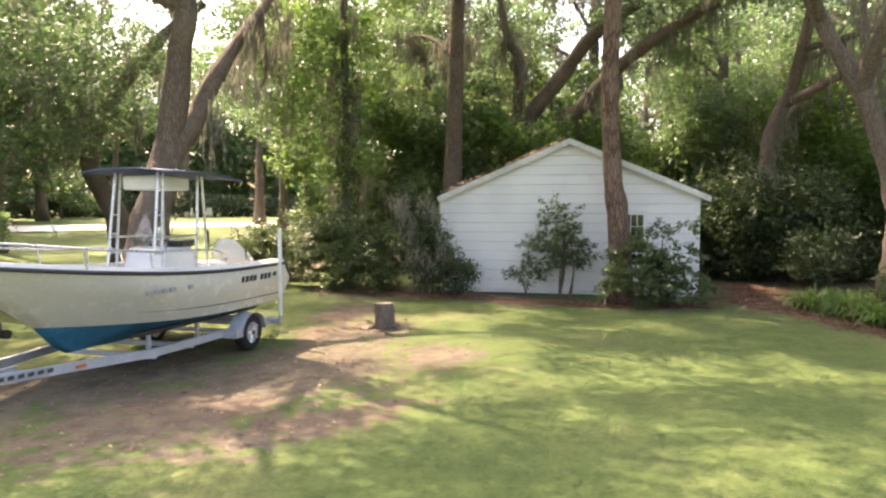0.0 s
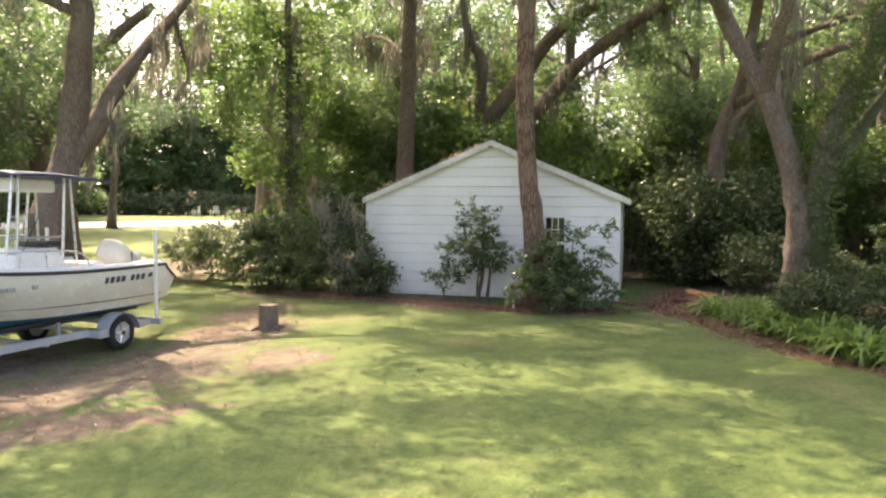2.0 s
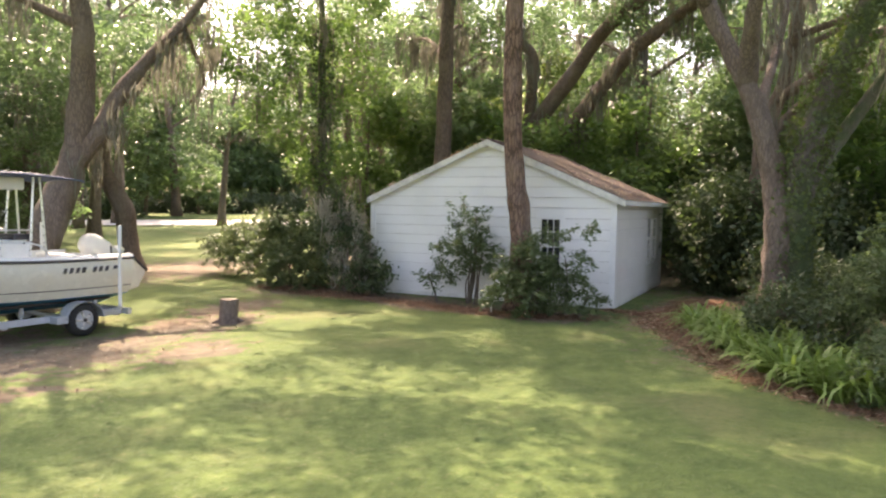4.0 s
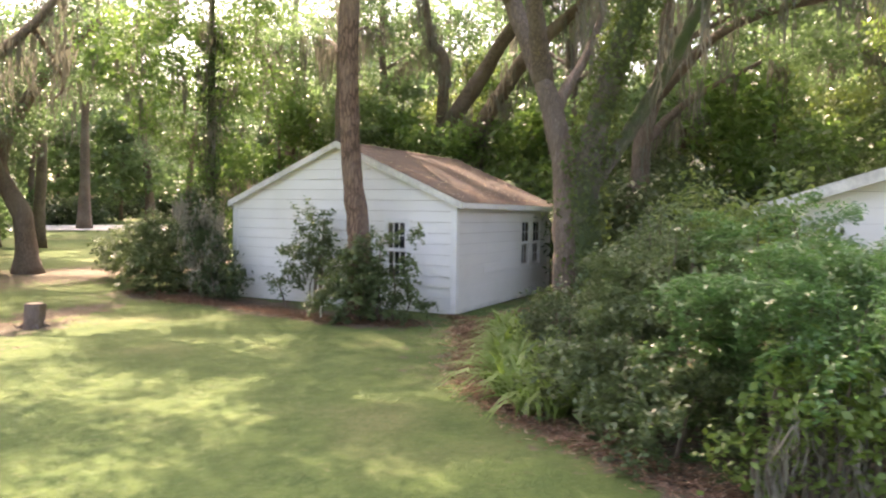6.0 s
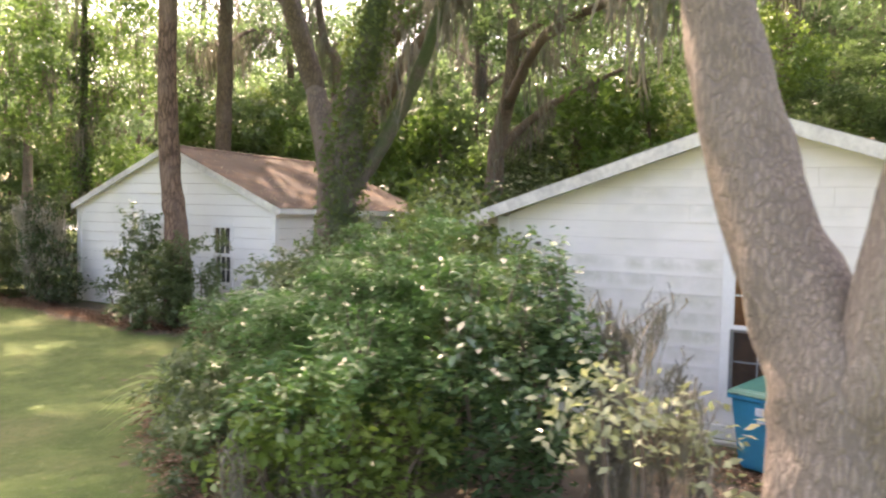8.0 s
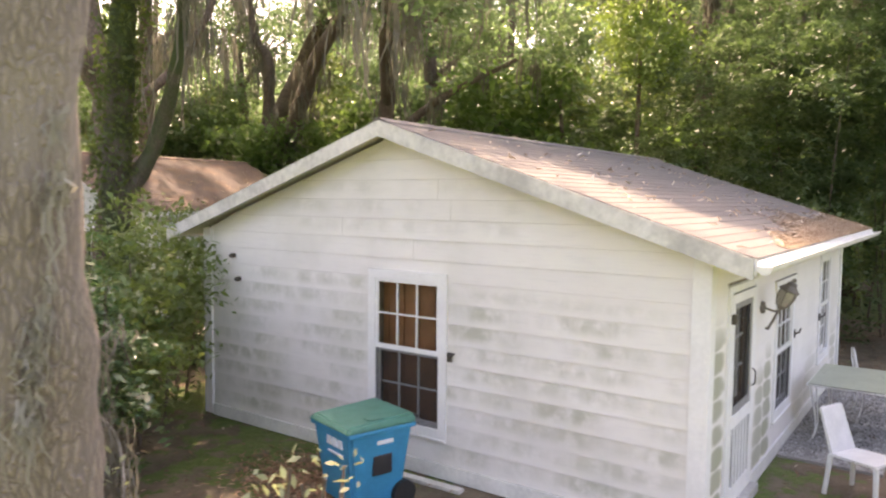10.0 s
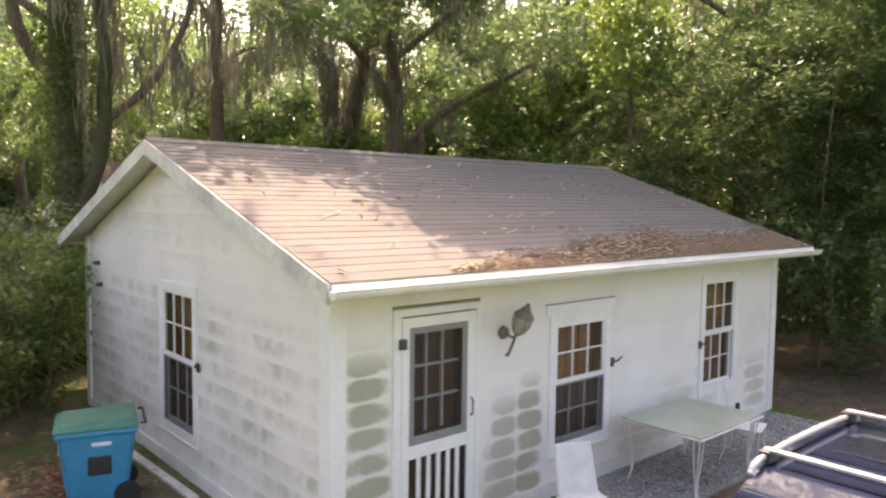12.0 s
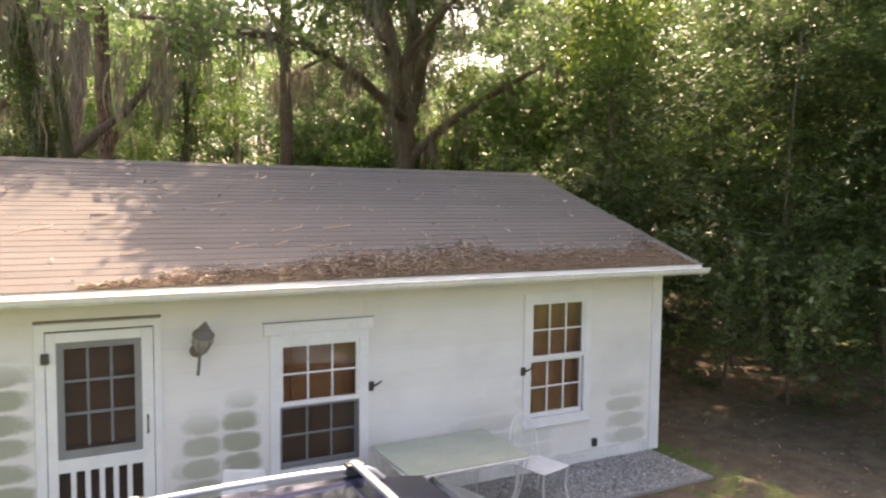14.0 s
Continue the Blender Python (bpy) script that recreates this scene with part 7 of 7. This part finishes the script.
def build_car():
    c = thing("parked_car", "dark blue estate car with silver roof rack, parked before the house", "car", m=pose(0.75, -3.62, 0))
    # outlines along the car, tail at x = 0
    side = [(-0.02, 0.42), (-0.05, 0.75), (0.0, 0.98), (0.12, 1.3), (0.3, 1.53), (0.9, 1.6), (1.7, 1.575), (2.2, 1.5), (2.75, 1.2), (3.05, 1.02), (3.9, 0.93), (4.3, 0.78), (4.38, 0.5), (4.3, 0.28), (0.1, 0.28)]
    bm = bmesh.new()
    rows = []
    for y, k in ((-0.90, 0), (-0.86, 1), (-0.66, 2), (0.66, 2), (0.86, 1), (0.90, 0)):
        row = []
        for x, z in side:
            zz = z
            if z > 1.0:
                zz = (1.0 + (z - 1.0) * 0.12, 1.0 + (z - 1.0) * 0.3, z - 0.015)[k]
            yy = y
            row.append(bm.verts.new((x, yy, zz)))
        rows.append(row)
    n = len(side)
    for a, b in zip(rows, rows[1:]):
        for k in range(n):
            bm.faces.new((a[k], a[(k + 1) % n], b[(k + 1) % n], b[k]))
    bm.faces.new(rows[0])
    bm.faces.new(rows[-1][::-1])
    part("body", bm, M["car_paint"], c, "dark blue glossy car body", smooth=False)
    # panels lying on the roof, and its glass
    part("roof_panel", block(0.34, 1.78, -0.6, 0.6, 1.585, 1.592, 0.002), M["car_paint"], c)
    part("sunroof", block(0.95, 1.62, -0.42, 0.42, 1.594, 1.6, 0.002), M["car_glass"], c, "dark glass sunroof")
    for x in (0.55, 0.78):
        part("roof_rib", block(x, x + 0.012, -0.5, 0.5, 1.592, 1.6), M["car_paint"], c)
    rw = bmesh.new()
    hexa(rw, [(-0.03, -0.66, 1.0), (0.0, -0.66, 1.0), (0.0, 0.66, 1.0), (-0.03, 0.66, 1.0), (0.2, -0.56, 1.47), (0.23, -0.56, 1.47), (0.23, 0.56, 1.47), (0.2, 0.56, 1.47)])
    part("rear_window", rw, M["car_glass"], c)
    sp = bmesh.new()
    hexa(sp, [(0.02, -0.6, 1.5), (0.36, -0.62, 1.54), (0.36, 0.62, 1.54), (0.02, 0.6, 1.5), (0.04, -0.58, 1.54), (0.36, -0.6, 1.6), (0.36, 0.6, 1.6), (0.04, 0.58, 1.54)])
    bmesh.ops.bevel(sp, geom=sp.edges[:], offset=0.012, segments=2, affect="EDGES")
    spoiler = part("spoiler", sp, M["car_paint"], c)
    part("brake_light", block(-0.0, 0.035, -0.2, 0.2, 1.515, 1.54, 0.004), M["red_lamp"], spoiler, "red brake light")
    wsn = bmesh.new()
    hexa(wsn, [(2.22, -0.6, 1.475), (2.78, -0.68, 1.17), (2.78, 0.68, 1.17), (2.22, 0.6, 1.475), (2.24, -0.58, 1.5), (2.8, -0.66, 1.195), (2.8, 0.66, 1.195), (2.24, 0.58, 1.5)])
    part("windscreen", wsn, M["car_glass"], c)
    for s in (-1, 1):
        sw = bmesh.new()
        hexa(sw, [(0.4, s * 0.875, 1.03), (2.55, s * 0.875, 1.03), (2.55, s * 0.885, 1.03), (0.4, s * 0.885, 1.03), (0.45, s * 0.70, 1.47), (2.1, s * 0.70, 1.46), (2.1, s * 0.715, 1.46), (0.45, s * 0.715, 1.47)])
        part("side_window", sw, M["car_glass"], c)
        part("roof_rail", tube(smooth_path([(0.2, s * 0.6, 1.57), (0.32, s * 0.6, 1.635), (1.0, s * 0.61, 1.65), (1.72, s * 0.6, 1.63), (1.9, s * 0.6, 1.54)], 5), [0.019] * 21, 8), M["rack"], c, "silver roof rail")
        part("tail_light", block(-0.06, 0.12, s * 0.78 - 0.09, s * 0.78 + 0.09, 0.85, 1.12, 0.02), M["red_lamp"], c)
        part("headlight", block(4.12, 4.34, s * 0.66 - 0.16, s * 0.66 + 0.16, 0.66, 0.8, 0.02), M["lamp_glass"], c)
        part("mirror", block(2.3, 2.45, s * 0.98 - 0.09, s * 0.98 + 0.09, 1.02, 1.17, 0.03), M["car_paint"], c)
        for x in (0.85, 3.5):
            w = thing("wheel", "", "")
            w.parent = c
            part("tyre", tube([(x, s * 0.72, 0.33), (x, s * 0.74, 0.33), (x, s * 0.9, 0.33), (x, s * 0.92, 0.33)], [0.3, 0.33, 0.33, 0.3], 28), M["rubber"], w)
            part("rim", tube([(x, s * 0.915, 0.33), (x, s * 0.93, 0.33)], [0.2, 0.19], 20), M["rack"], w)
    for x in (0.42, 1.7):
        part("cross_bar", block(x - 0.024, x + 0.024, -0.62, 0.62, 1.66, 1.683, 0.006), M["rack"], c, "silver cross bar")
        for s in (-1, 1):
            part("bar_foot", block(x - 0.06, x + 0.06, s * 0.6 - 0.035, s * 0.6 + 0.035, 1.6, 1.672, 0.008), M["dark_plastic"], c)


build_car()


# ---- stump, gravel pad, far things ----
def build_stump():
    s = thing("tree_stump", "low weathered tree stump standing on the lawn", "stump", m=pose(-3.1, 20.15, -0.11))
    pts = [(0, 0, 0), (0, 0, 0.1), (0.01, 0, 0.3), (0.02, 0.01, 0.5)]
    part("trunk", tube(pts, [0.2, 0.19, 0.185, 0.19], 18, rough=0.3, seed=2), M["oak_bark"], s)
    part("cut_face", tube([(0.02, 0.01, 0.5), (0.02, 0.01, 0.515)], [0.18, 0.175], 18, rough=0.12, seed=3), M["twig"], s)
    for k, a in enumerate((0.3, 2.2, 4.4, 5.4)):
        part("root", tube([(0.15 * math.cos(a), 0.15 * math.sin(a), 0.1), (0.3 * math.cos(a), 0.3 * math.sin(a), 0.03), (0.42 * math.cos(a), 0.42 * math.sin(a), -0.03)], [0.05, 0.03, 0.015], 8), M["oak_bark"], s)


build_stump()


def build_pad():
    g = Mat("grey_gravel", 0.9)
    d, _ = g.cells(45)
    g.col(g.mix(g.noise(3, 3), (0.26, 0.25, 0.23), (0.42, 0.41, 0.385)))
    g.bump(d, 0.9, 0.02)
    p = part("gravel_pad", block(2.9, 7.78, -1.12, -0.05, -0.05, 0.022), g.m)
    tagged(p, "strip of grey gravel along the house front", "gravel", kind="structure")
    rng = np.random.default_rng(6)
    n = 9000
    at = np.stack([rng.uniform(2.95, 7.75, n), rng.uniform(-1.1, -0.06, n), np.full(n, 0.024)], 1)
    k = Mat("gravel_stones", 0.85)
    k.col(k.ramp(k.island(), (0.0, (0.19, 0.185, 0.17)), (0.6, (0.42, 0.405, 0.38)), (1.0, (0.62, 0.61, 0.58))))
    ob = quads("gravel", leaf_quads(rng, at, 0.016, 1.0, 0.8), k.m)
    tagged(ob, "loose grey gravel stones", "gravel", kind="stuff")


build_pad()


M["pale_gravel"] = plain("pale_gravel", (0.55, 0.53, 0.5), 0.95, vary=0.2, scale=0.7, bump=0.3)


def far_things():
    for x, y, a in ((45.4, 59.8, 200), (46.6, 58.5, 150)):
        c = thing("garden_chair", "white slatted garden chair on the far lawn", "chair", "far garden chairs", pose(x, y, rise(x, y), 0, 0, a))
        for k in range(5):
            part("back_slat", block(-0.28 + k * 0.115, -0.19 + k * 0.115, 0.25, 0.28, 0.3, 1.05), M["resin"], c)
        part("seat", block(-0.3, 0.3, -0.3, 0.26, 0.36, 0.4), M["resin"], c)
        for s in (-1, 1):
            part("arm", block(s * 0.36 - 0.06, s * 0.36 + 0.06, -0.35, 0.3, 0.6, 0.63), M["resin"], c)
            part("leg", block(s * 0.34 - 0.04, s * 0.34 + 0.04, -0.33, -0.25, 0.0, 0.6), M["resin"], c)
            part("leg", block(s * 0.34 - 0.04, s * 0.34 + 0.04, 0.2, 0.28, 0.0, 0.6), M["resin"], c)
    r = bmesh.new()
    d, s, o = Vector((0.78, -0.62, 0)), Vector((0.62, 0.78, 0)), Vector((32, 50, 0))
    lines = []
    for k in range(41):
        row = []
        for w in (0, 2.0, 4.0, 6.0):
            p = o + d * (k * 2.5 - 45) + s * (w + 0.5 * math.sin(k * 0.4))
            row.append(r.verts.new((p.x, p.y, rise(p.x, p.y) + 0.04)))
        lines.append(row)
    for p, q in zip(lines, lines[1:]):
        for k in range(3):
            r.faces.new((p[k], p[k + 1], q[k + 1], q[k]))
    road = part("road", r, M["pale_gravel"])
    tagged(road, "pale gravel drive crossing the far lawn", "road", kind="structure")


far_things()


# ---- grass ----
def grass():
    rng = np.random.default_rng(12)
    g = Mat("grass_blades", 0.7)
    tint = g.math("ADD", g.math("MULTIPLY", g.island(), 0.55), g.math("MULTIPLY", g.step(g.noise(0.5, 3), 0.35, 0.65), 0.45))
    g.col(g.ramp(tint, (0.0, (0.06, 0.108, 0.02)), (0.5, (0.088, 0.136, 0.03)), (0.85, (0.125, 0.158, 0.044)), (1.0, (0.22, 0.195, 0.09))))
    n = 210000
    x, y = rng.uniform(-15, 3, n), rng.uniform(4, 24, n)
    bare = soil_at(x, y)
    keep = (bare < rng.uniform(0.2, 0.75, n)) & ~((x > 2.3) & (y > 13.5))
    x, y = x[keep], y[keep]
    n = len(x)
    h, a = rng.uniform(0.003, 0.01, n), rng.uniform(0, 2 * math.pi, n)
    w = rng.uniform(0.004, 0.007, n)
    s = np.stack([np.cos(a) * w, np.sin(a) * w, 0 * w], 1)
    lean = np.stack([rng.normal(size=n) * 0.035, rng.normal(size=n) * 0.035, h], 1)
    base = np.stack([x, y, lie(x, y) + 0.012], 1)
    V = np.stack([base - s, base + s, base + lean + s * 0.2, base + lean - s * 0.2], 1)
    ob = quads("grass", V, g.m)
    tagged(ob, "short uneven lawn grass", "grass", kind="stuff")


grass()


def base_plank():
    """A weathered plank lying along the gable's foot."""
    p = part("loose_plank", block(-0.05, 0.05, -0.95, 0.95, -0.01, 0.03, 0.006), M["worn_trim"])
    p.matrix_basis = pose(-0.23, 3.25, 0.0, 0, 0, 1.5)
    tagged(p, "weathered pale plank lying along the house's foot", "plank")


base_plank()


def mossy_stems(x0, y0, count, tall, wide, seed, grey, strands):
    """Bare grey stems hung with moss at the shrubs' edge."""
    rng = np.random.default_rng(seed)
    t = thing("mossy_stems", "bare grey stems hung with moss beside the shrubs", "dead shrub", m=pose(x0, y0, 0))
    tops = []
    for k in range(count):
        x, y = rng.normal() * 0.24 * wide, rng.normal() * 0.32 * wide
        h = rng.uniform(0.6, 1.0) * tall
        r = 0.034 if k % 3 == 0 else 0.016
        bend = [(rng.normal() * 0.11, rng.normal() * 0.11) for _ in range(4)]
        pts = [(x, y, -0.03)] + [(x + bx * f * 1.6, y + by * f * 1.6, h * f) for f, (bx, by) in zip((0.28, 0.52, 0.78, 1.0), bend)]
        p = smooth_path(pts, 5)
        part("stem", tube(p, list(np.linspace(r, r * 0.45, len(p))), 7, rough=0.3, seed=k), grey, t)
        tops += [np.array(q) for q in p[3:]]
    quads("moss", moss_quads(rng, np.array(tops), 0.55, strands, 0.006, 0.07), M["moss"], t, "pale grey hanging moss")


M["dead_wood"] = plain("grey_dead_wood", (0.32, 0.29, 0.255), 0.9, vary=0.3, scale=9, bump=0.4)
mossy_stems(-3.50, 3.68, 7, 1.95, 1.0, 81, M["dead_wood"], 12)
mossy_stems(-4.85, 5.75, 4, 1.35, 0.8, 82, M["dead_wood"], 4)


def roof_twigs():
    """Thin pale twigs fallen on the house roof."""
    rng = np.random.default_rng(83)
    slope = (3.785 - 2.53) / 3.77
    for k in range(12):
        x, y, a = rng.uniform(0.3, 3.6), rng.uniform(0.2, 1.9), rng.uniform(-0.5, 0.5)
        L = rng.uniform(0.15, 0.4)
        pts = [(x + L * f * math.cos(a) + rng.normal() * 0.02, y + L * f * math.sin(a) + 0.05 * f * f, 0) for f in (0, 0.35, 0.7, 1)]
        p = [Vector((q.x, q.y, 2.53 + (q.y + 0.42) * slope + 0.02)) for q in smooth_path(pts, 4)]
        ob = part("fallen_twig", tube(p, [0.006] * len(p), 5), M["dry_leaf"])
        tagged(ob, "thin pale twig lying on the shingles", "twig", "twigs on the roof")


roof_twigs()


def yard_bits():
    """Small things about the shed and the far lawn."""
    pp = thing("bent_pipe", "short pale bent pipe standing at the shed's foot", "pipe", m=pose(1.05, 16.2, -0.02))
    part("pipe", tube(smooth_path([(0, 0, 0), (0, 0, 0.2), (0.02, -0.03, 0.27), (0.03, -0.14, 0.29)], 4), [0.02] * 13, 8), M["pvc"], pp)
    ps = part("marker_post", block(-0.05, 0.05, -0.05, 0.05, -0.02, 1.0, 0.01), M["dark_plastic"])
    ps.matrix_basis = pose(17.2, 38.2, 0.05)
    tagged(ps, "short black post on the far lawn", "post")


yard_bits()
